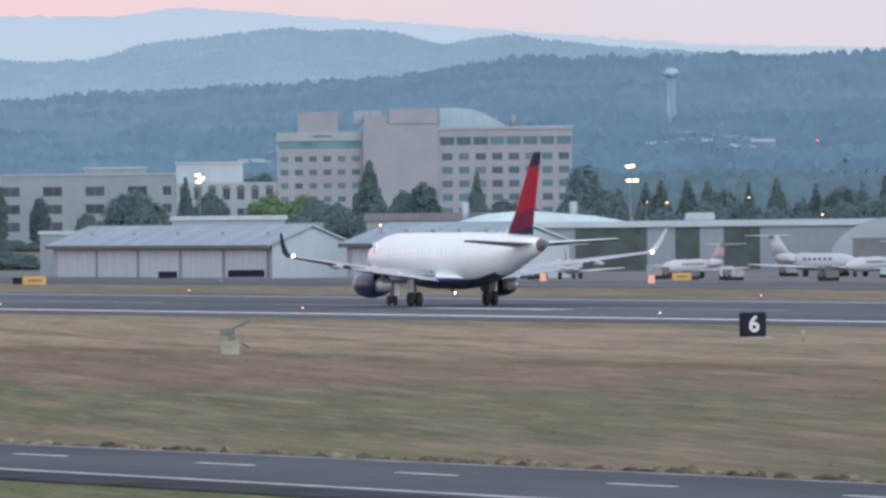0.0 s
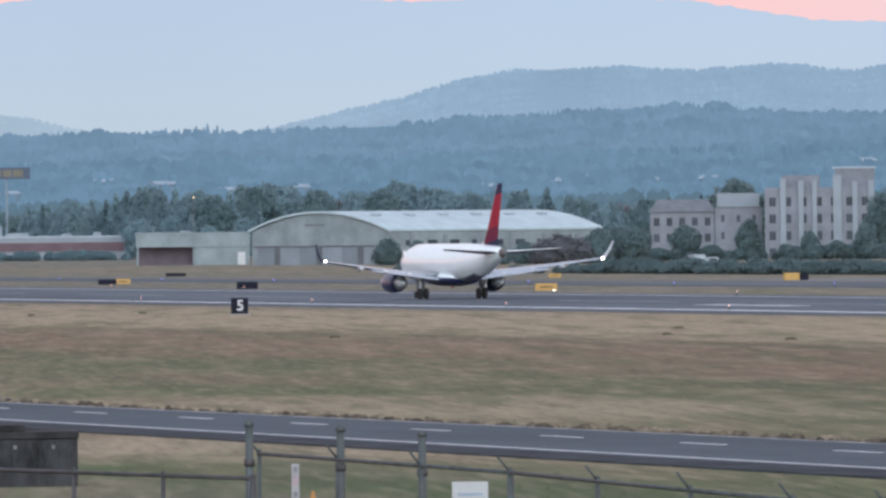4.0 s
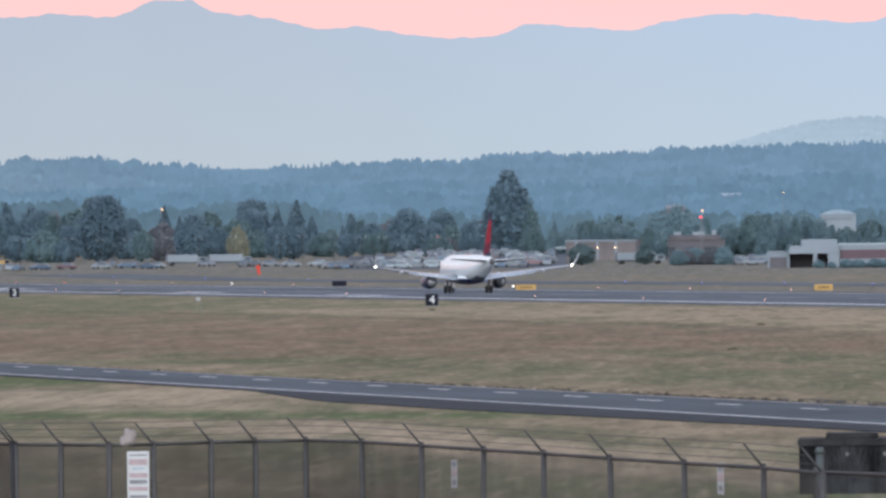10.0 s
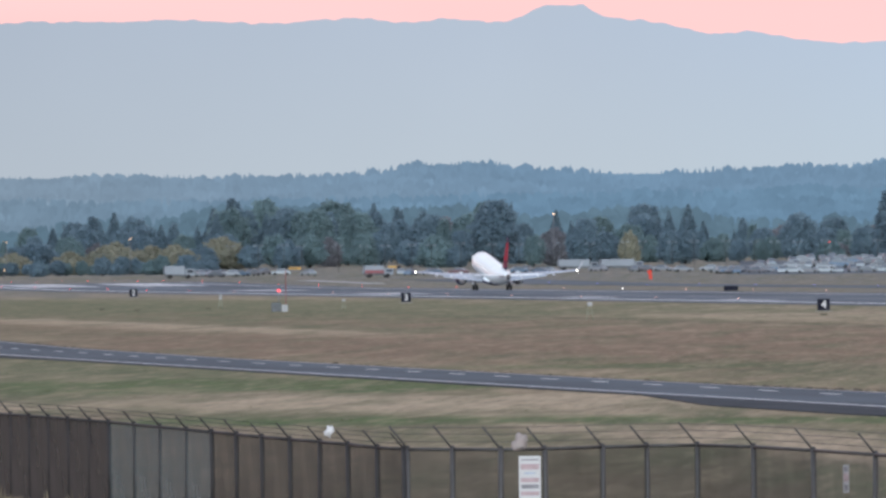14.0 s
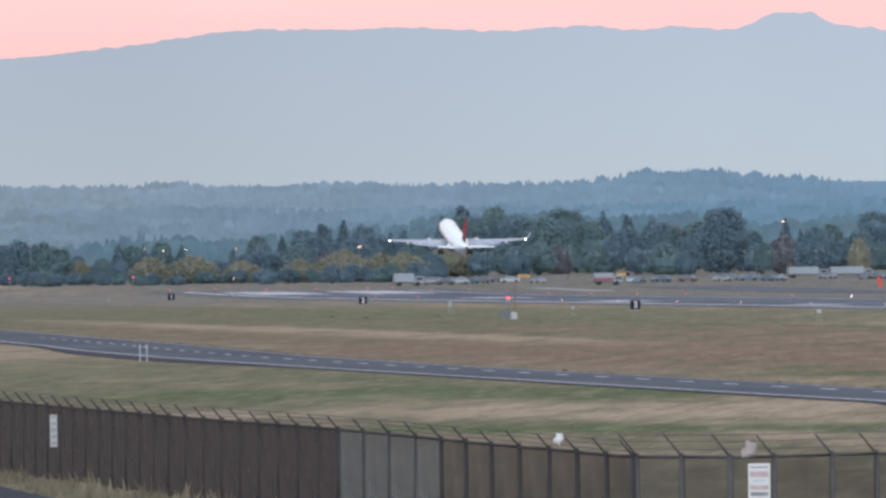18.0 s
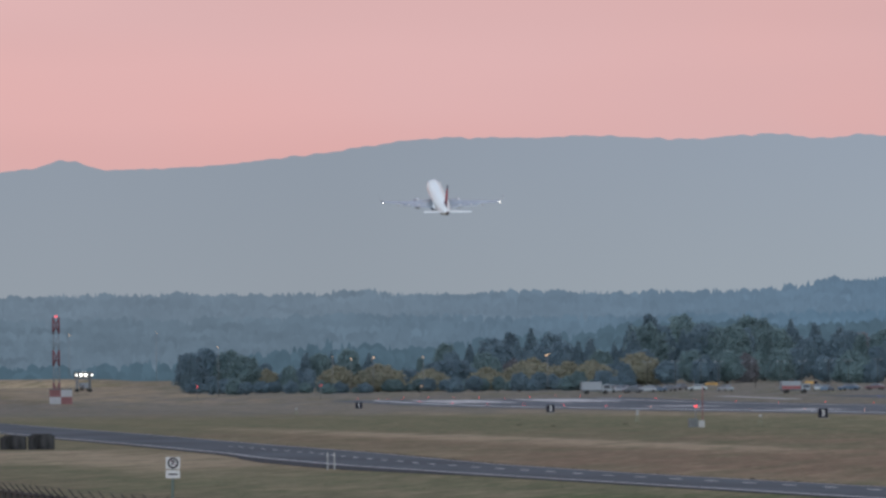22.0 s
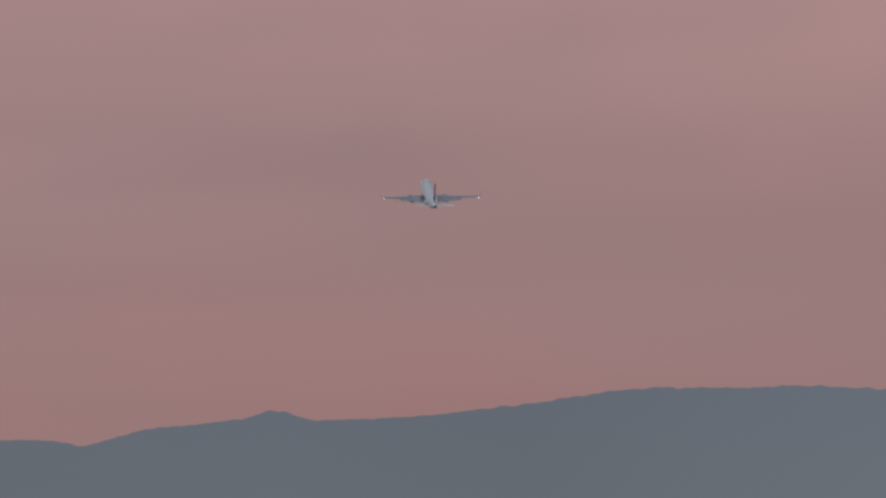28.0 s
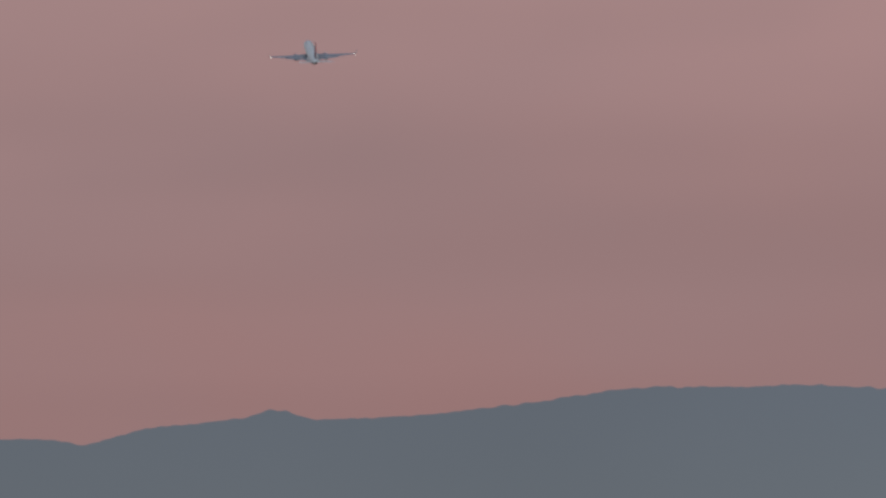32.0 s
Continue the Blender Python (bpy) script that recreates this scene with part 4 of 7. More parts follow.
BLACK_STEEL = shader("black_post", (0.028, 0.027, 0.028), 0.7, 0.2, vary=0.3, scale=2)
DULL_STEEL = shader("dull_green_steel", (0.075, 0.088, 0.088), 0.7, 0.3, vary=0.3, scale=2)
random.seed(4)
fence("chain_link_fence", "grey chain-link fence with barbed wire arms", [(42.6, 118.0), (45.6, 157.0), (47.0, 178.0), (47.3, 196.5)], 6.6, MESH, DULL_STEEL, wire=.002, reach=.6)
LINK_POSTS = [(39.5, 189.0), (39.6, 194.4), (39.2, 199.4), (38.9, 204.8), (38.7, 210.5), (38.4, 215.3), (38.15, 220.6), (37.8, 225.6), (37.13, 228.5), (36.08, 228.3), (35.05, 227.6), (33.7, 226.3), (32.75, 226.0), (31.95, 227.2), (31.15, 227.8)]
SLAT_POSTS = [(31.1, 228.0), (30.86, 230.3), (30.84, 234.6), (30.72, 238.4), (30.57, 242.0), (30.4, 245.5), (30.33, 249.5), (30.27, 253.5)]
fence("dark_chain_link_fence", "dark chain-link fence with shade cloth and barbed arms", LINK_POSTS, 9.0, [MESH_LIGHT] * 6 + [MESH_DARK] * 8, DARK_STEEL)
fence("low_link_fence", "dark open chain-link fence before the concrete block", [(42.4, 176.5), (39.6, 190.0)], 3.3, MESH, DARK_STEEL, arm=False)
fence("slatted_fence", "tall dark brown slatted security fence with barbed arms", SLAT_POSTS + [(29.9, 271.0), (28.45, 298.5), (27.25, 334.0), (26.0, 372.0), (25.7, 402.0)], [9.0] * 7 + [4.0, 3.05, 3.05, 3.05, 3.05],
      [CLOTH_THIN] * 7 + [CLOTH_PALE, CLOTH, CLOTH, CLOTH, CLOTH], BLACK_STEEL, reach=.75)
for i, (x, y, hh) in enumerate([(57.6, 240.1, 2.75), (59.3, 238.8, 2.6), (60.8, 237.6, 2.55), (52.1, 249.5, 2.45)]):
    k = 196.0 / math.hypot(x, y)
    p = thing("gate_post", pose(x * k, y * k, 0), "weathered grey steel gate post", "post", "gate posts")
    hz = (6 - (6 - [2.75, 2.65, 2.55, 2.45][i]))
    part("shaft", tubed((0, 0, -.1), (0, 0, hz - .05), .075, .07, 12), DULL_STEEL, p)
    part("collar", tubed((0, 0, hz - .75), (0, 0, hz - .62), .095, .095, 12), DARK_STEEL, p, "rusty hinge collar")
    part("cap", tubed((0, 0, hz - .06), (0, 0, hz + .04), .1, .05, 12), DULL_STEEL, p)


def board(name, label, x, y, z0, w, h, rows, mat=None):
    """A flat notice facing the viewer: rows are (height share, bar width share, bar height, material)."""
    a = -math.degrees(math.atan2(x, y))
    s = thing(name, pose(x, y, z0, 0, 0, a), label, "sign", "fence notices")
    part("plate", boxed(-w / 2, w / 2, -.012, .012, 0, h, bevel=.004), mat or WHITE, s)
    for u, ws, bh, m in rows:
        part("text_bar", boxed(-w * ws / 2, w * ws / 2, -.02, -.013, h * u - bh / 2, h * u + bh / 2), m, s)
    return s


INK_RED = shader("faded_red_ink", (0.36, 0.27, 0.28), 0.7, vary=0.2, scale=6)
INK_BLUE = shader("faded_blue_ink", (0.30, 0.36, 0.46), 0.7, vary=0.2, scale=6)
INK_GREY = shader("grey_ink", (0.19, 0.185, 0.20), 0.7, vary=0.2, scale=6)
OLD_BOARD = shader("weathered_board", (0.34, 0.33, 0.34), 0.7, vary=0.12, scale=3)
ROWS_A = [(.93, .8, .03, INK_GREY), (.80, .85, .11, INK_RED), (.68, .5, .03, INK_BLUE), (.55, .85, .09, INK_RED), (.43, .8, .08, INK_GREY), (.3, .85, .08, INK_RED), (.15, .8, .06, INK_GREY)]
board("warning_notice", "white warning notice with faded red lines on the fence", *[0.982 * v for v in (33.5, 227.1)], .97, .43, 1.05, ROWS_A)
NARROW = [(.92, .6, .06, INK_GREY), (.72, .6, .07, INK_GREY), (.52, .6, .07, INK_GREY), (.32, .6, .07, INK_GREY), (.12, .6, .06, INK_GREY)]
PINKED = [(.85, .6, .10, INK_GREY), (.55, .85, .16, INK_RED), (.2, .6, .10, INK_GREY)]
board("narrow_notice", "narrow white strip notice on the slatted fence", *[0.962 * v for v in (28.1, 329.8)], 1.04, .20, .90, NARROW, OLD_BOARD)
board("narrow_notice", "narrow white and pink strip notice on the mesh", 38.9, 221.3, 1.25, .12, .55, PINKED, OLD_BOARD)
board("narrow_notice", "narrow white and pink strip notice on the mesh", 42.4, 212.2, 1.25, .13, .6, PINKED, OLD_BOARD)
board("narrow_notice", "narrow white and pink strip notice near the gate post", 49.8, 204.0, 1.05, .14, .70, PINKED, OLD_BOARD)
board("site_notice", "white rectangular notice board with a blue line", 50.5, 194.0, .9, .63, .70, [(.68, .7, .05, INK_BLUE), (.4, .6, .04, INK_GREY)])


def crumple(name, label, x, y, z, sx, sz, mat, seed):
    """A torn plastic bag caught on wire."""
    bm = bmesh.new()
    bmesh.ops.create_icosphere(bm, subdivisions=3, radius=1)
    for v in bm.verts:
        k = 1 + .5 * noise.noise(v.co * 1.7 + Vector((seed, 0, 0))) + .25 * noise.noise(v.co * 5)
        v.co = Vector((v.co.x * sx * k + .25 * sx * math.sin(v.co.z * 3), v.co.y * .05 * k, v.co.z * sz * k))
    for f in bm.faces:
        f.smooth = True
    tagged(part(name, bm, mat, m=pose(x, y, z)), label, "plastic bag")


BAG = shader("white_plastic", (0.50, 0.50, 0.50), 0.5, vary=0.15, scale=6)
BAG_CLEAR = veil_mat("clear_plastic", (0.38, 0.33, 0.32), 0.55)
crumple("plastic_bag", "white torn plastic bag caught on barbed wire", 30.2, 232.8, 2.40, .085, .12, BAG, 2)
crumple("plastic_bag", "clear pinkish plastic bag caught on barbed wire", 32.2, 219.5, 2.36, .14, .17, BAG_CLEAR, 9)

# ---- the old concrete block ----
BLACK_CONCRETE = shader("black_concrete", (0.014, 0.013, 0.014), 0.95, vary=0.5, scale=1.5, bump=0.4, second=(0.035, 0.034, 0.035))
blk = thing("concrete_block", pose(57.76, 268.0, 0, 0, 0, -12), "dark weathered concrete block with stained sides", "block")
part("core", boxed(-2.24, 2.24, -1.4, 1.4, -.05, 1.30, bevel=.05), DARK_CONCRETE, blk)
part("lid_slab", boxed(-1.6, -.35, -1.2, .8, 1.30, 1.44, bevel=.03), BLACK_CONCRETE, blk, "dark slab on top")
part("lid_slab", boxed(.2, 1.0, -1.2, .8, 1.30, 1.47, bevel=.03), BLACK_CONCRETE, blk, "dark slab on top")
PLATE_PALE = shader("rusty_plate", (0.13, 0.125, 0.12), 0.8, vary=0.3, scale=4)
for xx in (-1.1, -.2, .75, 1.66):
    part("pale_bolt_plate", boxed(xx - .04, xx + .04, -1.45, -1.40, .90, .99), PLATE_PALE, blk, "pale rusty bolt plate")
for i, (x, y) in enumerate(((63.1, 966.0), (65.4, 965.0))):
    b = thing("concrete_barrier", pose(x, y, 0, 0, 0, -5), "dark concrete barrier block beside the road", "block", "roadside blocks")
    part("core", boxed(-1.1, 1.1, -1.0, 1.0, -.05, 1.12 + .1 * i, bevel=.06), DARK_CONCRETE, b)
    part("cap", boxed(-.8, .9, -.8, .8, 1.1 + .1 * i, 1.25 + .1 * i, bevel=.03), DARK_CONCRETE, b)

part("rim_band", boxed(-2.27, 2.27, -1.43, 1.43, 1.12, 1.31, bevel=.03), BLACK_CONCRETE, blk, "black weathered rim")
part("drain_hole", boxed(-1.0, -.86, -1.415, -1.39, .28, .38), BLACK, blk)
mk = thing("marker_cone", pose(58.9, 239.7, 0), "small orange marker cone behind the fence", "cone")
part("foot", boxed(-.14, .14, -.14, .14, 0, .03, bevel=.01), DARK_STEEL, mk)
part("cone", tubed((0, 0, .03), (0, 0, .42), .11, .03, 14), shader("cone_orange", (0.42, 0.20, 0.05), 0.7, vary=.15, scale=4), mk)

# ---- no-parking sign ----
ns = thing("parking_sign", pose(25.4, 321.0, 0, 0, .8, .4), "white no-parking sign on a slim green post", "sign")
PT, PB = 3.76, 3.16
part("post", tubed((0, .04, -.2), (0, .04, PT - .05), .04, .04, 8), shader("green_post", (0.07, 0.10, 0.085), 0.6, vary=.2, scale=2), ns)
part("plate", boxed(-.205, .205, -.02, .0, PT - .34, PT, bevel=.01), WHITE, ns)
bm = bmesh.new()
for i in range(32):
    a0, a1 = 2 * math.pi * i / 32, 2 * math.pi * (i + 1) / 32
    q = [bm.verts.new((rr * math.cos(a), -.026, PT - .17 + rr * math.sin(a))) for rr, a in ((.105, a0), (.158, a0), (.158, a1), (.105, a1))]
    bm.faces.new(q)
part("ring", bm, shader("dark_ring", (0.012, 0.010, 0.018), 0.6, vary=.1, scale=3), ns)
digit("P", .22, pose(0, -.026, PT - .17, 90, 0, 0), ns, "letter").data.materials[0] = BLACK
part("slash", tubed((-.085, -.028, PT - .085), (.085, -.028, PT - .255), .014, n=4), shader("slash_red", (0.12, 0.04, 0.07), 0.6, vary=.1, scale=3), ns)
part("lower_plate", boxed(-.205, .205, -.02, .0, PB, PT - .37, bevel=.01), WHITE, ns)
part("text_bar", boxed(-.13, .13, -.028, -.02, (PB + PT - .37) / 2 - .022, (PB + PT - .37) / 2 + .022), BLACK, ns)

# ---- small field equipment ----
OLD_WHITE = shader("weathered_white", (0.30, 0.31, 0.31), 0.7, vary=0.15, scale=2)
for x in (67.55, 67.98):
    p = thing("marker_post", pose(x, 727.4, 0), "slim white marker post beside the road", "post", "white road markers")
    part("shaft", boxed(-.042, .042, -.04, .04, -.05, 1.10, bevel=.015), OLD_WHITE, p)
    part("band", boxed(-.047, .047, -.045, .045, .86, .94), shader("grey_band", (.4, .4, .4), .6, vary=.1, scale=3), p)
PALE_YELLOW = shader("pale_yellow_paint", (0.21, 0.22, 0.16), 0.7, vary=0.15, scale=1.5)
SENSOR_GREY = shader("sensor_grey", (0.085, 0.095, 0.10), 0.6, vary=0.2, scale=3)
eq = thing("sensor_box", pose(156.0, 471.0, 0, 0, 0, -18), "pale yellow equipment box with a tilted grey arm", "equipment")
part("cabinet", boxed(-.42, .42, -.3, .3, .02, .66, bevel=.04), PALE_YELLOW, eq)
part("label_bar", boxed(-.02, .1, -.315, -.30, .2, .45), INK_GREY, eq)
part("neck", tubed((0, 0, .66), (0, 0, .95), .05), STEEL, eq)
part("head", boxed(-.42, .2, -.16, .16, .86, 1.18, bevel=.05), SENSOR_GREY, eq, "grey sensor head")
part("arm", tubed((-.25, 0, 1.0), (.85, 0, 1.5), .06, .04), SENSOR_GREY, eq, "tilted grey arm")
part("leg", tubed((.1, .1, .8), (.8, .2, .35), .05, .05), STEEL, eq)
for i, (x, y, k) in enumerate(((154.5, 1009.8, 1.0), (155.4, 1292.8, .9), (161.8, 1234.1, .8), (151.8, 1683.5, .8), (166.6, 1385.6, .9), (191.2, 493.2, .3))):
    e = thing("field_marker", pose(x, y, land(x, y), 0, 0, 10 * i), "small pale frangible field instrument on legs", "equipment", "field instruments")
    for d in (-1, 1):
        part("leg", tubed((d * .32 * k, 0, 0), (d * .12 * k, 0, 1.35 * k), .045, .03), PALE_YELLOW, e)
    part("crossbar", tubed((-.26 * k, 0, .6 * k), (.26 * k, 0, .6 * k), .035), PALE_YELLOW, e)
    part("head", boxed(-.2 * k, .2 * k, -.12, .12, 1.3 * k, 1.62 * k, bevel=.03), OLD_WHITE, e)
rp = thing("marker_mast", pose(154.6, 1227.0, 0), "red banded mast with a red lamp over grey cabinets", "mast")
for i in range(4):
    part("mast_section", tubed((0, 0, 1.12 * i), (0, 0, 1.12 * (i + 1)), .06, .05), shader("dull_red", (.20, .06, .06), .6, vary=.1, scale=2) if i % 2 == 0 else shader("faded_red", (.22, .10, .10), .6, vary=.1, scale=2), rp)
part("cabinet", boxed(-1.55, -.55, -.4, .4, 0, 1.0, bevel=.03), SENSOR_GREY, rp, "grey equipment cabinet")
part("side_box", boxed(-.5, .15, -.5, -.15, 0, .75, bevel=.03), OLD_WHITE, rp)
bm = bmesh.new()
bmesh.ops.create_icosphere(bm, subdivisions=2, radius=.095, matrix=Matrix.Translation((-.75, 0, 2.28)) @ Matrix.Diagonal((1.8, 1, 1, 1)))
part("obstruction_lamp", bm, LAMP_RED, rp, "glowing red lamp")
part("lamp_stem", tubed((-.75, 0, 1.0), (-.75, 0, 2.2), .05), STEEL, rp)
# a small red lamp post; its lamp is drawn as an added glowing cone
sk = thing("wind_cone", pose(357.1, 2255.2, -0.0), "short red post with a glowing red cone for its lamp", "wind cone")
part("pole", tubed((0, 0, -.5), (0, 0, 2.6), .08), RED, sk)
bm = bmesh.new()
tube(bm, (0, 0, 2.4), (.45, 0, .6), .45, .2, 12)
part("sock", bm, glow("glowing_red_cone", (0.62, 0.09, 0.07), 1.0), sk, "glowing red cone added for the post's lamp")
WEED = shader("dry_weed", (0.075, 0.068, 0.045), 0.95, vary=0.4, scale=2, spec=0.05)
for i in range(12):
    x, y = 120 + 80 * random.random(), 500 + 900 * random.random()
    b = bmesh.new()
    bmesh.ops.create_icosphere(b, subdivisions=2, radius=.26)
    for v in b.verts:
        v.co = Vector((v.co.x * 1.3, v.co.y, max(-.05, v.co.z * .5))) * (1 + .4 * noise.noise(v.co * 3 + Vector((i, 0, 0))))
    tagged(part("weed_clump", b, WEED, m=pose(x, y, land(x, y))), "dark dry weed clump in the grass", "plant", "weed clumps")

# ---- runway edge lights, taxiway lights, guidance signs ----
bmB = boxed(-.12, .12, -.12, .12, 0, .06, bevel=.02)
tube(bmB, (0, 0, .1), (0, 0, .36), .05)
ME_BASE = mesh_of("lamp_base", bmB, TRIM_DARK)


def globe(col, r):
    b = bmesh.new()
    bmesh.ops.create_icosphere(b, subdivisions=2, radius=r)
    return mesh_of("lamp_globe", b, col)


GL_PINK, GL_RED, GL_WHITE, GL_BLUE = globe(LAMP_PINK, .044), globe(LAMP_RED, .05), globe(LAMP_WHITE, .048), globe(LAMP_BLUE, .055)


def edge_light(x, y, gl, label, group, k=1.0):
    e = thing("edge_light", pose(x, y, land(x, y)), label, "light", group)
    part("base", ME_BASE, None, e)
    g = part("globe", gl, None, e, m=pose(0, 0, .42))
    g.scale = (k, k, k)


for i in range(29):
    y = 598.3 + 62.1 * i
    edge_light(223.4, y, GL_RED if y > 1900 else GL_PINK, "small glowing runway edge light on a yellow base", "runway edge lights", 1.0 + .2 * (y > 1200))
for i in range(30):
    y = 528.6 + 61.1 * i
    edge_light(273.0, y, GL_RED if y > 1900 else (GL_WHITE if i % 4 == 0 else GL_PINK), "small glowing runway edge light on a yellow base", "runway edge lights", 1.0 + .2 * (y > 1200))
for i in range(9):
    edge_light(227 + 5.2 * i, 2332, GL_RED, "red runway end light", "runway end lights", 1.2)
for i in range(24):
    edge_light(316.5, 900 + 58 * i, GL_BLUE, "blue taxiway edge light", "taxiway edge lights", 1.0)


AMBER_DARK = shader("worn_sign_text", (0.17, 0.105, 0.04), 0.7, vary=.2, scale=2)


def guide_sign(x, y, w, h, mat, label, extra=None):
    k = 1.0
    for _ in range(8):
        k = (EYE[2] - land(x * k, y * k)) / EYE[2]
    x, y = x * k, y * k
    s = thing("guidance_sign", pose(x, y, land(x, y), 0, 0, -4), label, "sign", "taxiway guidance signs")
    part("panel", boxed(-w / 2, w / 2, -.15, .15, .18, .18 + h, bevel=.03), mat, s)
    for u in (-.35, .35):
        part("leg", tubed((u * w, 0, 0), (u * w, 0, .25), .04), STEEL, s)
    if extra:
        part("side_panel", boxed(w / 2 + .03, w / 2 + extra, -.15, .15, .18, .18 + h, bevel=.03), BLACK, s)
    elif mat is YELLOW:
        part("text_bar", boxed(-w * .3, w * .3, -.165, -.15, .18 + h * .35, .18 + h * .65), AMBER_DARK, s)


BLK = "black back of a taxiway guidance sign"
YEL = "yellow taxiway guidance sign"
guide_sign(274.3, 1143.6, 2.15, .75, BLACK, BLK)
guide_sign(290.1, 1277.9, 2.1, .6, BLACK, BLK)
guide_sign(294.1, 1287.6, 1.8, .6, YELLOW, YEL)
guide_sign(349.3, 1497.3, 2.7, .45, BLACK, BLK)
guide_sign(280.7, 1049.0, 2.1, .68, YELLOW, YEL)
guide_sign(347.7, 1196.2, 1.7, .7, YELLOW, YEL, 1.0)
guide_sign(341.4, 1049.6, 1.8, .65, BLACK, BLK)
guide_sign(350.3, 1052.1, 3.8, .7, BLACK, BLK)
guide_sign(303.1, 970.1, 2.1, .75, YELLOW, YEL)
guide_sign(305.0, 981.1, .9, .6, BLACK, BLK)
guide_sign(345.4, 919.7, 1.7, .62, YELLOW, YEL)
guide_sign(276.9, 1671.7, 2.1, .75, BLACK, BLK)
guide_sign(265.3, 1454.5, 2.6, .65, YELLOW, YEL)
guide_sign(280.5, 1340.0, 2.2, .75, YELLOW, YEL)
guide_sign(333.5, 2630.1, 2.8, .6, YELLOW, YEL)
guide_sign(323.0, 2753.8, 2.8, .55, YELLOW, YEL)
guide_sign(357.2, 2636.7, 2.0, .6, YELLOW, YEL, .9)
guide_sign(357.0, 1330.1, 1.5, .45, YELLOW, YEL)
guide_sign(354.5, 1219.6, 1.9, .7, YELLOW, YEL)


# ---- buildings beyond the airfield ----
def house(name, label, x, y, z, turn, category="building"):
    return thing(name, pose(x, y, z, 0, 0, turn), label, category)


def facing(az):
    """The turn that sets a front square to the viewer."""
    return -az


def front(parent, x0, x1, z0, z1, rows, cols, wall, glass, depth=12.0, wide=.6, tall=.5, y=0.0, parapet=.6, name="wall", sill=True):
    """A storeyed front with recessed panes: piers and bands stand proud of a core, panes sit between. rows: storeys; cols: windows a storey."""
    bm = bmesh.new()
    box(bm, x0, x1, y + .3, y + depth, z0, z1)
    W, H = (x1 - x0) / cols, (z1 - parapet - z0) / rows
    gap = W * (1 - wide)
    for c in range(cols + 1):
        a = x0 + c * W - gap / 2
        box(bm, max(x0, a), min(x1, a + gap), y, y + .3, z0, z1)
    for r in range(rows + 1):
        b0 = z0 + r * H - H * (1 - tall) * .42
        b1 = z0 + r * H + H * (1 - tall) * .58
        if r == rows:
            b1 = z1
        for c in range(cols):
            box(bm, x0 + c * W + gap / 2, x0 + (c + 1) * W - gap / 2, y, y + .3, max(z0, b0), b1)
    wl_ = part(name, bm, wall, parent)
    pw, ph = W * wide, H * tall
    pane = mesh_of("pane", box(boxed(-pw / 2 + .02, pw / 2 - .02, .20, .26, 0, ph), -.05, .05, .16, .20, 0, ph), glass, TRIM_DARK)
    for p in pane.polygons[6:]:
        p.material_index = 1
    for r in range(rows):
        for c in range(cols):
            part("window", pane, None, parent, m=pose(x0 + (c + .5) * W, y, z0 + r * H + H * (1 - tall) * .58))
    return wl_


def slab(parent, name, mat, *b, label="", bevel=0.0):
    return part(name, boxed(*b, bevel=bevel), mat, parent, label)


# the hotel
hz = house("hotel", "large pink concrete hotel with teal windows and a glass atrium", 879.1, 2499.9, 2.0, facing(19.37))
front(hz, .2, 31.0, 0, 19.4, 6, 8, WALL_PINK, GLASS_TEAL, 16, .62, .50, name="right_wing_wall")
front(hz, .2, 31.0, 19.4, 23.6, 1, 8, WALL_PINK, GLASS_TEAL, 16, .86, .62, parapet=1.2, name="right_wing_top")
slab(hz, "parapet", WALL_PALE, -.2, 31.4, -.3, 16.2, 23.6, 24.4)
front(hz, -37.2, -17.4, 0, 19.2, 6, 6, WALL_PINK, GLASS_TEAL, 14, .55, .42, y=2.0, name="left_wing_wall")
slab(hz, "band_window", GLASS_TEAL, -36.9, -17.6, 1.96, 4, 19.4, 21.2, label="teal band of upper windows")
slab(hz, "left_parapet", WALL_PALE, -37.4, -17.3, 1.7, 16, 21.3, 23.4)
slab(hz, "left_lintel", WALL_PALE, -37.3, -17.35, 1.9, 16, 19.15, 19.5)
slab(hz, "roof_sign_bar", TRIM_DARK, -29, -24.5, 1.62, 1.7, 22.2, 22.7, label="dark unreadable lettering bar")
slab(hz, "stair_tower", WALL_PINK, -17.3, 0.1, -.6, 14, 0, 25.2)
slab(hz, "lift_tower", WALL_PINK, -11.3, -.1, -.9, 12, 25.2, 28.6)
slab(hz, "tower_block", WALL_PINK, -17.0, -11.5, 0, 12, 25.2, 27.0)
slab(hz, "roof_house", WALL_PINK, -32.4, -23.0, 5, 14, 23.4, 28.0, label="pink rooftop plant house")
slab(hz, "roof_house", WALL_PALE, -19.5, -13.0, 6, 14, 25.2, 28.3)
bm = bmesh.new()
prism(bm, [(.3, 24.4), (16.0, 24.4), (13.5, 25.8), (11.0, 27.2), (8.0, 28.3), (4.0, 28.7), (.3, 28.7)], 1.0, 13.0)
atr = part("atrium", bm, SKYLIGHT, hz, "pale blue curved glass atrium roof")
for i in range(6):
    part("atrium_rib", tubed((.5 + 2.6 * i, .96, 24.4), (.5 + 2.6 * i, .96, 28.6 - .35 * max(0, i - 2) ** 1.35), .07, n=6), WHITE_METAL, atr)
part("roof_dome", tubed((17.5, 6, 24.4), (17.5, 6, 27.0), .9, .6, 10), WALL_GREY, hz)
part("mast", tubed((-15.5, 6, 27), (-15.5, 6, 31), .08, .05), STEEL, hz)

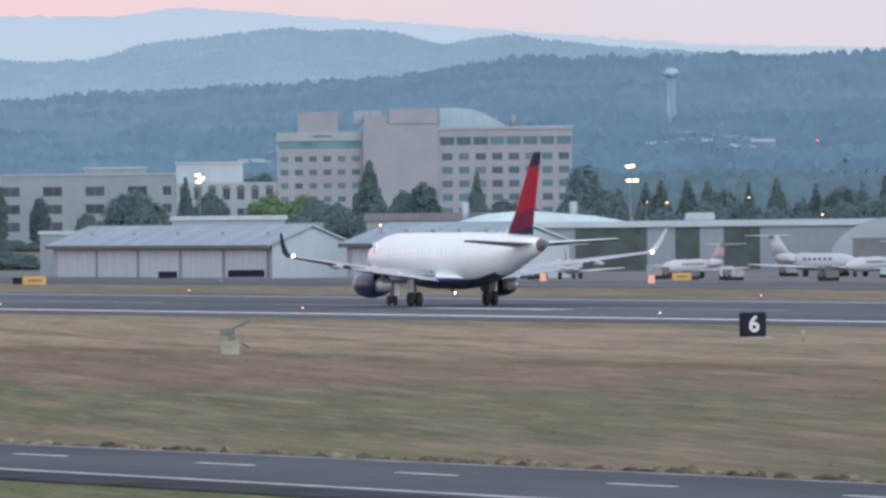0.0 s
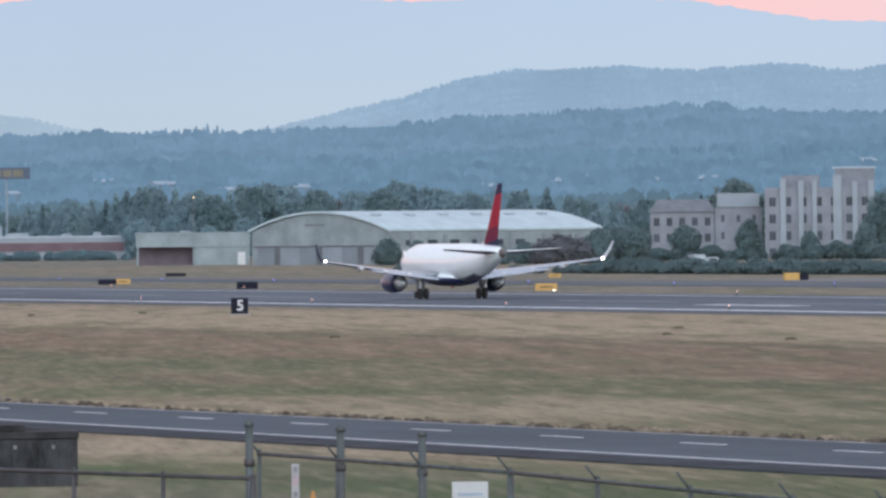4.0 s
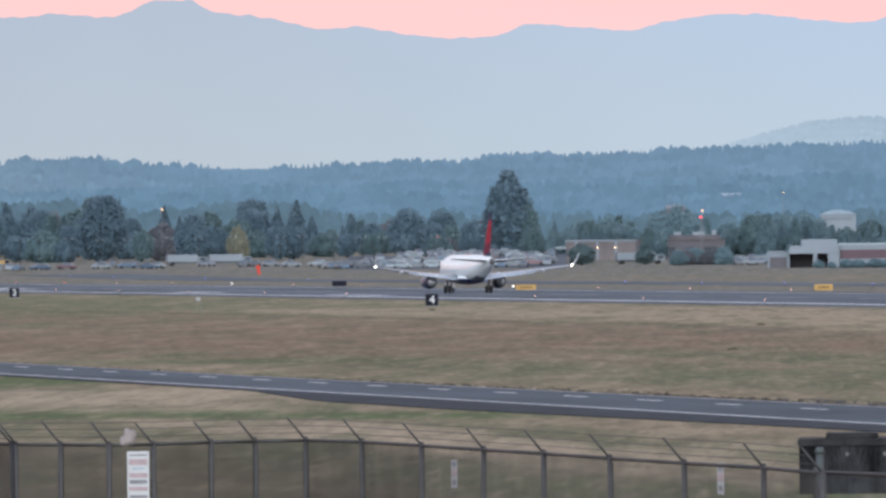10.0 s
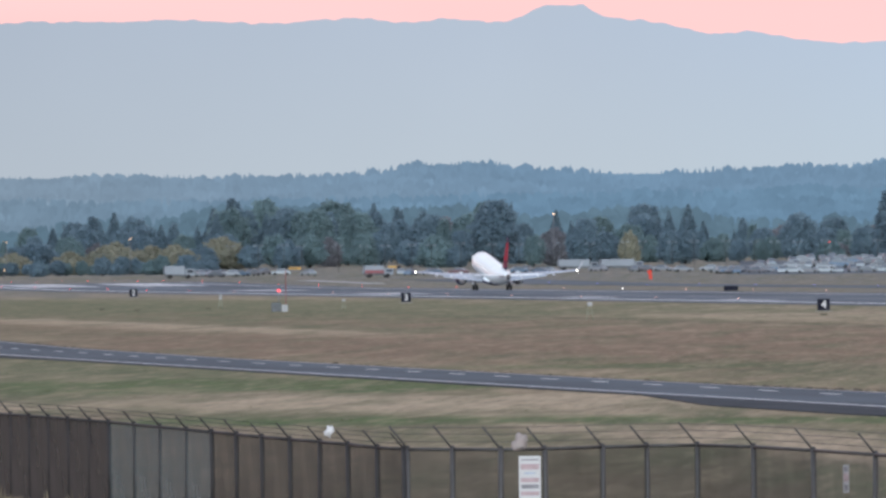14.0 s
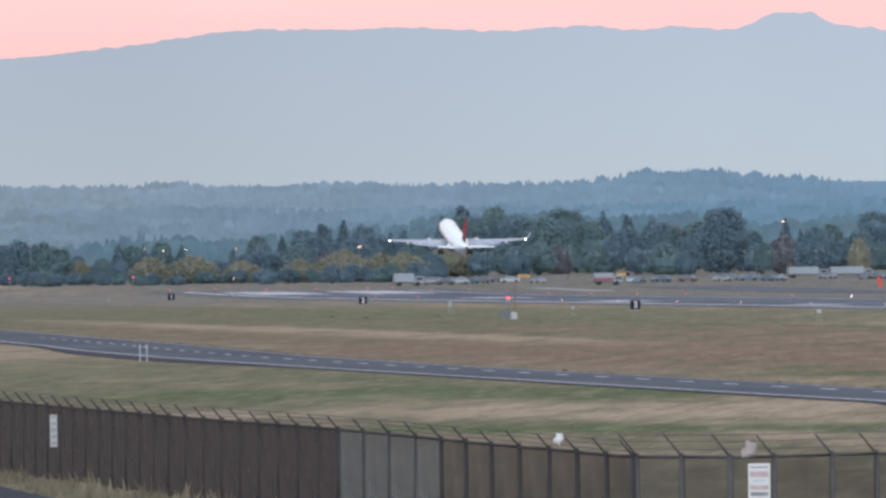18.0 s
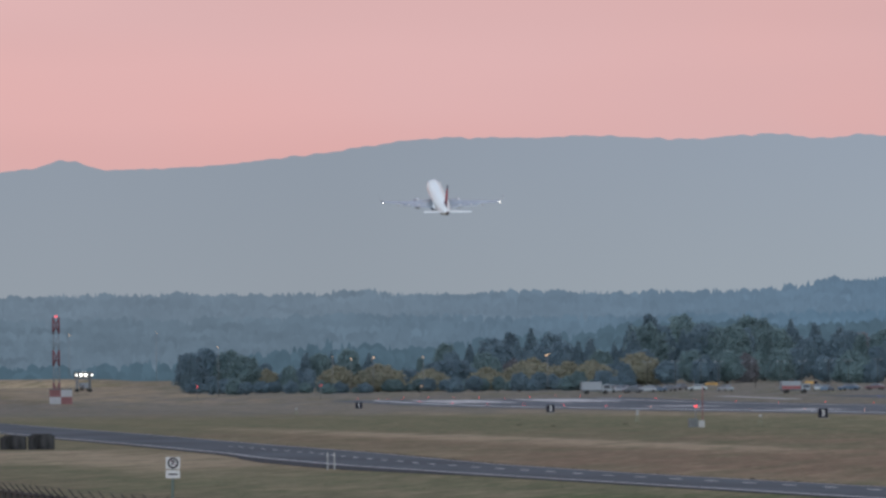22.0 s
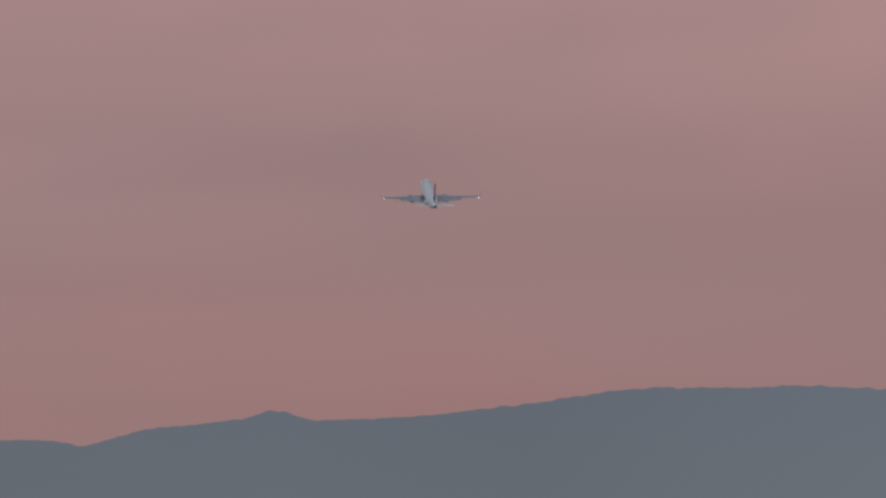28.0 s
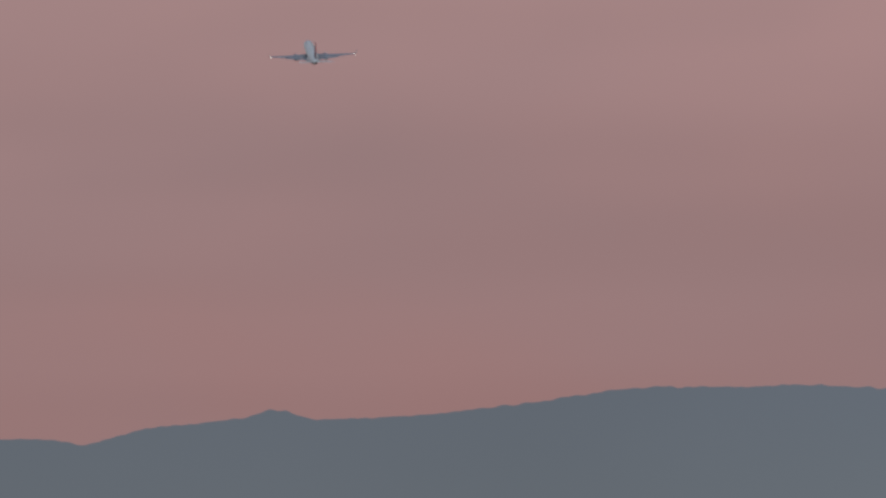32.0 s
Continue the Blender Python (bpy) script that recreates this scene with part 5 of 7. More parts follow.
# the white low hotel beside it
wb = house("white_lodge", "white two-storey lodge with arched dark windows", 719.4, 2205.6, land(700, 2210) - .3, facing(18.3))
front(wb, 0, 20.3, 0, 12.6, 3, 7, WALL_PALE, GLASS_DARK, 12, .5, .55, parapet=.5)
for i in range(7):
    bm = bmesh.new()
    loft(bm, [[(1.45 + 2.9 * i + .95 * math.cos(math.pi * k / 8), yy, 11.3 + .8 * math.sin(math.pi * k / 8)) for k in range(9)] for yy in (-.12, .1)], smooth=False)
    part("arch_hood", bm, TRIM_DARK, wb)
slab(wb, "upper_storey", WHITE_METAL, 0, 13.5, 3, 12, 12.6, 16.4, label="pale upper block")
slab(wb, "roof_edge", WHITE_METAL, -.3, 13.8, 2.7, 12.3, 16.4, 16.8)
slab(wb, "stair_head", WALL_PALE, 12.4, 14.8, 3.0, 8, 16.4, 17.4)

# the four-storey offices
ob = house("office_block", "grey four-storey office block with dark ribbon windows", 629.9, 2055.7, -.6, facing(17.55))
front(ob, 3.5, 35.3, 0, 14.6, 4, 4, WALL_GREY, GLASS_DARK, 15, .45, .52, parapet=1.4)
front(ob, 35.3, 38.5, 0, 14.6, 4, 1, WALL_GREY, GLASS_DARK, 15, .5, .5, parapet=1.4, name="end_bay")
slab(ob, "plain_bay", WALL_GREY, 0, 3.5, 0, 15, 0, 14.6)
slab(ob, "parapet", WALL_PALE, -.2, 38.7, -.2, 15.2, 14.6, 15.0)
slab(ob, "plant_room", WALL_GREY, 21.5, 33.0, 5, 12, 15.0, 15.9)
slab(ob, "plant_room_roof", WHITE_METAL, 21.2, 33.3, 4.8, 12.2, 15.9, 16.15)
slab(ob, "pier", WALL_PALE, 1.2, 2.4, -.5, .0, 0, 15.2)
slab(ob, "pier", WALL_PALE, 5.0, 5.9, -.5, .0, 0, 15.0)
oc = house("service_tower", "plain grey stair block with a round red emblem", 617.6, 2054.2, -.6, facing(17.05))
slab(oc, "wall", WALL_GREY, 0, 11.2, 0, 12, 0, 14.7)
slab(oc, "rooftop_box", WALL_GREY, -.9, 10.6, 3, 10, 14.7, 18.0)
slab(oc, "rooftop_edge", WALL_PALE, -1.0, 3.5, 2.9, 10.1, 17.4, 18.2)
front(oc, .0, 2.0, 1, 14, 4, 1, WALL_GREY, GLASS_DARK, 1, .5, .5, y=-.35, name="stair_wall")
part("emblem", tubed((9.6, -.02, 11.6), (9.6, -.28, 11.6), 1.42, 1.42, 28), glow("lit_red_emblem", (0.52, 0.085, 0.12), 1.0), oc, "lit red round emblem")
od = house("ribbed_offices", "grey four-storey offices with tall vertical ribs", 595.4, 2065.9, -.6, facing(16.45))
OFFICE_WALL = shader("lilac_grey_render", (0.172, 0.180, 0.205), 0.85, vary=0.16, scale=0.25)
front(od, 0, 20.2, 0, 13.9, 4, 7, OFFICE_WALL, GLASS_DARK, 14, .42, .52, parapet=1.2)
for xx, ww, hh in ((2.9, 1.1, 15.6), (6.3, 1.0, 15.2), (8.9, .9, 15.2), (12.8, 1.6, 16.2), (16.4, 1.0, 15), (19.4, 1.1, 15.2)):
    slab(od, "rib", WALL_PALE, xx, xx + ww, -.55, .2, 0, hh, bevel=.05)
slab(od, "upper_box", OFFICE_WALL, 3.2, 10.3, 2, 10, 13.9, 16.2)
slab(od, "upper_box", OFFICE_WALL, 13.2, 20.6, 2, 10, 13.9, 17.4)
slab(od, "roof_edge", WHITE_METAL, 12.6, 20.9, 1.8, 10.2, 17.4, 17.7)
oe = house("low_offices", "two-storey grey office with a hipped dark roof", 577.4, 2081.4, -.6, facing(15.78))
front(oe, 0, 12.0, 0, 9.6, 3, 5, OFFICE_WALL, GLASS_DARK, 12, .45, .5, parapet=.5)
bm = bmesh.new()
loft(bm, [[(-.4, -.5, 9.6), (12.4, -.5, 9.6), (12.4, 12.4, 9.6), (-.4, 12.4, 9.6)], [(1.4, 3.2, 11.9), (10.8, 3.2, 11.9), (10.8, 9, 11.9), (1.4, 9, 11.9)]], smooth=False)
part("hip_roof", bm, shader("dark_shingle", (.13, .14, .155), .8, vary=.15, scale=.6), oe, "dark grey hipped roof")
front(oe, 12.2, 21.0, 0, 10.2, 3, 3, OFFICE_WALL, GLASS_DARK, 12, .22, .4, parapet=.5, name="plain_wing")
slab(oe, "roof_box", WALL_PALE, 12.6, 20.6, 2, 10, 10.2, 13.0)
slab(oe, "roof_trim", TRIM_DARK, 12.1, 21.2, -.15, 12.2, 10.2, 10.45)


def door_set(parent, n, x0, x1, z1, y=-.06, mat=None, name="hangar_door"):
    w = (x1 - x0) / n
    for i in range(n):
        a, b = x0 + i * w + .45, x0 + (i + 1) * w - .45
        bm = boxed(a, b, y, y + .05, .02, z1)
        for k in range(1, 6):
            box(bm, a + (b - a) * k / 6 - .03, a + (b - a) * k / 6 + .03, y - .04, y, .05, z1 - .05)
        part(name, bm, mat or DOOR_GREY, parent)
        part("door_jamb", boxed(b + .05, b + .8, y, y + .03, .02, z1), WALL_GREY, parent)


def shed(name, label, x, y0, y1, deep, eave, top, doors, roof=ROOF):
    """A row hangar along the apron: doors face the runway, the gable end faces down the field."""
    s = house(name, label, x, y1, .05, -90)
    L = y1 - y0
    bm = boxed(0, L, 0, deep, 0, eave)
    prism_pts = [(0, eave), (deep, eave), (deep * .5, top)]
    loft(bm, [[(L, a, b) for a, b in prism_pts], [(0, a, b) for a, b in prism_pts]], smooth=False)
    part("wall", bm, WHITE_METAL, s)
    bm = bmesh.new()
    for sg in (0, 1):
        a, b = ((-.7, eave - .25), (deep * .5, top + .1)) if sg == 0 else ((deep + .7, eave - .25), (deep * .5, top + .1))
        loft(bm, [[(-.5, a[0], a[1]), (-.5, b[0], b[1]), (-.5, b[0], b[1] + .18), (-.5, a[0], a[1] + .18)], [(L + .5, a[0], a[1]), (L + .5, b[0], b[1]), (L + .5, b[0], b[1] + .18), (L + .5, a[0], a[1] + .18)]], smooth=False)
    part("roof", bm, roof, s, "pale blue grey metal roof")
    door_set(s, doors, 1.2, L - 1.2, eave - .55)
    part("fascia", boxed(-.5, L + .5, -.72, -.62, eave - .42, eave - .05), TRIM_DARK, s)
    for i in range(5):
        part("roof_vent", boxed(L * (.1 + .2 * i), L * (.1 + .2 * i) + 1.2, deep * .22, deep * .34, eave + (top - eave) * .55, eave + (top - eave) * .55 + .35), WHITE_METAL, s)
    return s


# roof sheet dulled and blued, with haze put into its colour
SHED_ROOF = shader("hazy_roof_sheet", (0.255, 0.325, 0.365), 0.55, vary=0.16, scale=0.3, stretch=(1, .3, 1))
shed("row_hangar", "white metal row hangar with four closed doors", 352.0, 1049.5, 1120.0, 8.0, 3.25, 4.9, 5, SHED_ROOF)
shed("row_hangar", "white metal row hangar with closed doors", 356.0, 1001.5, 1039.0, 9.0, 3.35, 5.0, 3, SHED_ROOF)
lh = house("long_hangar", "long grey corrugated hangar with pale roof edge", 396.0, 1111.6, .05, facing(20.6))
part("wall", boxed(0, 44, 0, 20, 0, 5.0), WALL_GREY, lh)
sheet = mesh_of("wall_sheet", box(boxed(.05, 1.0, -.05, 0, .05, 4.45), .42, .58, -.09, -.05, .05, 4.45), WALL_GREY)
for i in range(41):
    part("wall_sheet", sheet, None, lh, m=pose(1.05 * i + .3, 0, 0))
part("roof_edge", boxed(-.4, 44.4, -.5, 20.4, 4.45, 5.1, bevel=.05), WHITE_METAL, lh, "pale deep roof edge")
bm = bmesh.new()
prism(bm, [(-6, 4.4), (18, 4.4), (11, 5.7), (4, 6.3), (0, 6.0)], 4, 18)
part("low_roof", bm, ROOF, lh, "pale low-pitched roof")
for xx in (-2.2, 3.6, 9.0):
    part("roof_stack", tubed((xx, 6, 5.5), (xx, 6, 7.2), .42, .42, 12), WHITE_METAL, lh, "white roof stack")
part("roof_unit", boxed(20.5, 23.6, 3, 5, 5.1, 5.9, bevel=.1), WHITE_METAL, lh)
# flat dark panels added on the wall for the dark tree shapes before it
for a, b in ((9.2, 16.6), (19.5, 22), (24.5, 28.2)):
    part("open_bay", boxed(a, b, -.13, -.10, .05, 4.4), shader("dark_green_panel", (.035, .05, .05), .8, vary=.3, scale=.5), lh, "dark green panel on the hangar wall")
wr = house("barrel_shed", "white barrel-roofed shed behind parked jets", 418.3, 1071.2, .05, facing(21.35))
bm = bmesh.new()
arc = [(7.5 + 7.5 * math.cos(math.pi * i / 14), 1.2 + 4.2 * math.sin(math.pi * i / 14)) for i in range(15)]
prism(bm, [(0, 0)] + arc[::-1] + [(15, 0)], 0, 18)
part("shell", bm, WALL_PALE, wr)
part("opening", boxed(2.2, 12.6, -.06, -.02, .05, 3.2), TRIM_DARK, wr)
fl = house("flat_hangar", "low flat-roofed pale building behind the sheds", 412.0, 1264.6, .05, facing(18.2))
slab(fl, "wall", WALL_PALE, 0, 13.0, 0, 14, 0, 5.6)
slab(fl, "roof", WHITE_METAL, -.3, 13.3, -.3, 14.3, 5.6, 6.1)
slab(fl, "side_wing", WALL_GREY, 13.4, 17.5, 1, 12, 0, 5.2)
fm = house("flat_hangar", "long dark-roofed low building behind the sheds", 472.4, 1370.9, .05, facing(19.3))
slab(fm, "wall", WALL_GREY, 0, 17.5, 0, 14, 0, 5.2)
slab(fm, "roof", shader("dark_roof", (.12, .12, .13), .8, vary=.15, scale=.4), -.3, 17.8, -.3, 14.3, 5.2, 6.2)
fn = house("small_shed", "small grey lean-to shed beside the row hangar", 355.5, 1135.6, .05, facing(17.4))
slab(fn, "wall", WALL_GREY, 0, 3.4, 0, 5, 0, 4.3)
slab(fn, "roof", WHITE_METAL, -.2, 4.6, -.2, 5.2, 4.3, 4.7)

# the arched hangar
HANGAR_PALE = shader("pale_hangar_render", (0.205, 0.242, 0.252), 0.85, vary=0.2, scale=0.25)
ah = house("arched_hangar", "pale arched hangar with barrel roof and tall doors", 500.5, 1977.6, -.3, -14.2 - 45)
HA, LA = 35.0, 54.0
N = 24


def bow(x):
    return 6.2 + 3.3 * (1 - ((x + HA / 2) / (HA / 2)) ** 2)


xs_ = [-HA + HA * i / N for i in range(N + 1)]
bm = bmesh.new()
prism(bm, [(-HA, 0)] + [(x, bow(x)) for x in xs_] + [(0, 0)], 0, LA)
part("wall", bm, HANGAR_PALE, ah)
bm = bmesh.new()
rings = []
for yy in (-.5, LA + .5):
    rings.append([(x * 1.01 - .2 if x < -HA / 2 else x * 1.01 + .2, yy, bow(x) + .05) for x in xs_] + [(x * 1.01 - .2 if x < -HA / 2 else x * 1.01 + .2, yy, bow(x) + .4) for x in xs_[::-1]])
loft(bm, rings, smooth=False)
part("roof", bm, ROOF, ah, "pale barrel roof")
for i in range(6):
    part("roof_vent", boxed(-9, -7.6, 4 + 8.5 * i, 5.6 + 8.5 * i, bow(-8) + .35, bow(-8) + .8), WHITE_METAL, ah)
    part("side_pilaster", boxed(0, .25, 5 + 8.5 * i, 5.8 + 8.5 * i, 0, 5.6), WALL_GREY, ah)
for i in range(6):
    a = -HA + 1.5 + 5.35 * i
    bm = boxed(a, a + 5.1, -.1, 0, .05, 3.5)
    for k in range(1, 5):
        box(bm, a + 5.1 * k / 5 - .06, a + 5.1 * k / 5 + .06, -.18, -.1, .05, 3.5)
    part("hangar_door", bm, WALL_PALE if i % 2 else WALL_GREY, ah, "grey sliding hangar door")
for xx in (-28.4, -17.7, -7.2):
    slab(ah, "door_gap", TRIM_DARK, xx - .7, xx + .7, -.22, -.19, .05, 3.45, label="dark gap between doors")
slab(ah, "door_rail", TRIM_DARK, -HA + .5, -1.0, -.25, -.02, 3.5, 3.75)
slab(ah, "name_bar", TRIM_DARK, -21.5, -16.5, -.06, -.01, 7.3, 7.55)
for i in range(9):
    slab(ah, "side_window", GLASS_DARK, .0, .06, 4 + 5.6 * i, 6.4 + 5.6 * i, 3.6, 4.6)
an = house("hangar_annex", "low pale annex with a wide dark opening", 472.4, 2056.4, -.2, facing(13.3))
RECESS = shader("dim_recess_wall", (0.105, 0.082, 0.098), .85, vary=.15, scale=.4)
slab(an, "wall", HANGAR_PALE, 10.8, 20.8, 0, 12, 0, 6.1)
slab(an, "roof_band", HANGAR_PALE, -.1, 20.9, -.2, 12.2, 3.6, 6.1)
slab(an, "coping", WALL_PALE, -.2, 21.0, -.3, 12.3, 6.1, 6.3)
slab(an, "back_wall", RECESS, 0, 10.8, 3, 3.4, 0, 3.6, label="dim maroon recess")
for xx in (0, 10.4):
    slab(an, "column", HANGAR_PALE, xx, xx + .35, 0, .4, 0, 3.6)
slab(an, "doorway", WHITE, 18.6, 20.0, -.05, .0, .02, 2.6)

BROWN_WALL = shader("brown_render", (.10, .092, .102), .85, vary=.1, scale=.3)

# the long store with the maroon band, and its tall sign
st_ = house("long_store", "long white store with a maroon band", 480.5, 2279.9, -.4, facing(12.3))
slab(st_, "wall", WALL_PALE, 0, 58, 0, 20, 0, 5.6)
slab(st_, "maroon_band", MAROON, .3, 58.2, -.12, .0, 2.9, 4.7, label="maroon wall band")
slab(st_, "coping", WHITE_METAL, -.2, 58.3, -.25, 20.2, 5.6, 6.05)
for xx, ww, hh in ((14.0, .9, 2.0), (15.6, 4.6, .6), (27.0, 2.0, .4), (33.4, 1.6, .7), (44.0, 3.0, .5), (51.0, 2.2, .8)):
    slab(st_, "roof_unit", WALL_PALE, xx, xx + ww, 4, 6, 6.05, 6.05 + hh)
slab(st_, "portico_roof", WALL_PALE, -10, .0, -2, 8, 4.0, 5.6)
# added dark wall: its colour carries the shade inside the portico
slab(st_, "portico_back", BROWN_WALL, -10, -.1, 7.6, 8, 0, 4.0, label="shaded back wall of the portico")
slab(st_, "upper_block", WALL_PALE, -7.6, -.3, 1, 9, 5.6, 6.9)
slab(st_, "pillar", WALL_PALE, -2.2, 0, -2, 0, 0, 4.2)
slab(st_, "pillar", WALL_PALE, -5.2, -4.4, -2, -1.2, 0, 4.2)
slab(st_, "dark_wing", WALL_GREY, -14.5, -10.0, 0, 8, 0, 4.6)
# flat panel on the front; the opening's shade is put into its colour
slab(st_, "wing_opening", BROWN_WALL, -14.0, -10.5, -.06, 0, .1, 3.3)
slab(st_, "roof_dome", WALL_GREY, -5.5, -3.0, 4, 8, 5.6, 6.7, bevel=.4)
# pole colour is blued to carry the haze before it
HAZE_POLE = shader("haze_tinted_pole", (.17, .22, .26), .7, vary=.1, scale=1)
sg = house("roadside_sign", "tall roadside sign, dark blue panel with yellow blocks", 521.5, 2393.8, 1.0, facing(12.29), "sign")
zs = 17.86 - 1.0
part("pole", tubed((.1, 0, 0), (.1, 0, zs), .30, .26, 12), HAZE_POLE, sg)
part("panel", boxed(-5.1, 5.1, -.5, .5, zs, zs + 2.45, bevel=.08), shader("dark_blue_panel", (.03, .05, .09), .5, vary=.15, scale=.5), sg)
for a, b in ((-3.9, -3.1), (-2.7, -1.0), (-.6, 1.1), (1.5, 3.6)):
    part("yellow_block", boxed(a, b, -.56, -.5, zs + .5, zs + 1.95), shader("sign_block_yellow", (.13, .115, .08), .6, vary=.1, scale=.5), sg)
bw = house("brown_row", "low brown building with a stepped roof behind parked cars", 490.8, 2553.3, 1.0, facing(10.9))
BT, BU = 6.66 - 1, 7.82 - 1
slab(bw, "wall", BROWN_WALL, 0, 20.5, 0, 10, 0, BT)
slab(bw, "upper_wall", BROWN_WALL, 6, 19.5, 2, 9, BT, BU)
slab(bw, "roof", shader("brown_roof", (.10, .085, .085), .8, vary=.15, scale=.4), -.3, 20.8, -.3, 10.4, BT, BT + .25)
for xx, ww, hh in ((3.0, 2.4, .5), (9.0, 1.6, .45), (13.2, 2.8, .5), (17.6, .9, .8)):
    slab(bw, "roof_unit", WALL_PALE, xx, xx + ww, 3, 5, BT + .25, BT + .25 + hh + (BU - BT if 6 < xx < 19 else 0))
slab(bw, "lean_to", WALL_GREY, 8.5, 14.0, -3, 0, 0, 2.6)
for i in range(4):
    slab(bw, "window", GLASS_DARK, 2 + 4.6 * i, 4.6 + 4.6 * i, -.05, .02, BT * .45, BT * .72)
WARM_WALL = shader("tan_brown_render", (.150, .128, .128), .85, vary=.18, scale=.3)
bw2 = house("warehouse", "tan low warehouse with a grey roof edge", *at(10.541, 2600), 1.0, facing(10.7))
slab(bw2, "wall", WARM_WALL, 0, 15.7, 0, 12, 0, 5.4)
slab(bw2, "roof", WALL_GREY, -.3, 15.9, -.3, 12.3, 5.4, 5.95)
slab(bw2, "canopy", WHITE_METAL, -2.6, .0, -2, 2, 4.0, 4.4, label="pale canopy over the end wall")
for xx in (3.2, 12.4):
    slab(bw2, "doorway", TRIM_DARK, xx, xx + 2.2, -.05, .02, .1, 2.8)
for xx in (2.0, 6.8, 11.0):
    slab(bw2, "wall_post", WALL_PALE, xx, xx + .5, -.2, .0, 0, 5.4)
bx = house("gabled_house", "pale gabled house among trees", *at(11.045, 2700), 4.4, facing(11.1))
CREAM = shader("cream_wall", (.30, .26, .245), .8, vary=.12, scale=.4)
slab(bx, "wall", CREAM, 0, 4.0, 0, 5, 0, 9.4)
bm = bmesh.new()
loft(bm, [[(-.25, -.3, 9.4), (-.25, 5.3, 9.4), (-.25, 2.5, 10.6)], [(4.25, -.3, 9.4), (4.25, 5.3, 9.4), (4.25, 2.5, 10.6)]], smooth=False)
part("roof", bm, WALL_PINK, bx, "pinkish gabled roof")
slab(bx, "window", GLASS_DARK, .8, 1.6, -.05, .02, 7.9, 8.8)
slab(bx, "window", GLASS_DARK, 2.3, 3.1, -.05, .02, 7.9, 8.8)
# far roofs: haze is mixed into the base colour
HAZE_ROOF = shader("haze_tinted_roof", (.25, .315, .37), .8, vary=.1, scale=.4)
hb = house("hill_store", "pale flat-roofed store on the hillside", *at(11.86, 2890), 4.0, facing(11.9))
slab(hb, "wall", WALL_PALE, -2.5, 6.5, 0, 8, 0, 8.8)
bm = bmesh.new()
prism(bm, [(-2.8, 8.8), (6.8, 8.8), (4.6, 9.7), (2.0, 10.0), (-.6, 9.7)], -.3, 8.3)
part("roof", bm, HAZE_ROOF, hb, "pale low-pitched roof")
slab(hb, "band_window", WALL_GREY, -1.6, 5.6, -.06, .02, 7.4, 8.0)

# scattered town roofs and walls on the lower slopes
rng = random.Random(12)
# house walls toned towards the slope, the haze put into their colour
HAZE_WALL = shader("haze_tinted_wall", (.14, .20, .255), .8, vary=.08, scale=.4)
slope_at = np.arange(10, 23, .1)
slope_el = skyline(slope_at, SLOPE_PTS)
for i in range(58):
    a = rng.uniform(11.3, 21.8) if i % 3 else rng.uniform(18.5, 21.8)
    k = rng.uniform(.25, .95)
    r = 3935 - 300 * k
    e = float(np.interp(a, slope_at, slope_el)) - .24 * k - rng.uniform(.012, .03)
    x, y = at(a, r)
    hh = thing("town_house", pose(x, y, high(e, r) - 3, 0, 0, -a + rng.uniform(-30, 30)), "small pale town house on the wooded slope", "house", "houses on the slope")
    w = rng.uniform(3, 8)
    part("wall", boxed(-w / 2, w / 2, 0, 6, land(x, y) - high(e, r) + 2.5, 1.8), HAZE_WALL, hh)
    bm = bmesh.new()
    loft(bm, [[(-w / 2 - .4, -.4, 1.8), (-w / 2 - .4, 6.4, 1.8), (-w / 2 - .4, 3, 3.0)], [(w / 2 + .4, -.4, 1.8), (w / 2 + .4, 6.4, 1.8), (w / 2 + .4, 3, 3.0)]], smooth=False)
    part("roof", bm, HAZE_ROOF if i % 3 else HAZE_WALL, hh)

# ---- lamps and towers ----
def lamp_mast(name, label, x, y, z, tall, heads, size, mat, group="flood light masts"):
    m = thing(name, pose(x, y, z), label, "lamp", group)
    part("pole", tubed((0, 0, -.3), (0, 0, tall), .055, .04, 8), STEEL, m)
    for dx, dz in heads:
        b = bmesh.new()
        bmesh.ops.create_icosphere(b, subdivisions=2, radius=size, matrix=Matrix.Translation((dx, -.3, tall + dz)) @ Matrix.Diagonal((1.3, .5, .62, 1)))
        part("lamp_head", b, mat, m, "glowing flood lamp")
        part("bracket", tubed((0, 0, tall + dz), (dx, -.2, tall + dz), .06), STEEL, m)


lamp_mast("flood_mast", "tall flood light mast with two lit lamps", 451.7, 1219.0, .05, 9.65 - .05, [(-.25, 0), (.55, 0), (-.3, 1.6), (.1, 1.65)], .29, LAMP_WARM)
lamp_mast("flood_mast", "tall flood light mast with lit lamps", 415.0, 1263.6, .05, 10.13 - .05, [(-.2, 0), (-.3, .75), (.2, .4)], .29, LAMP_WARM)
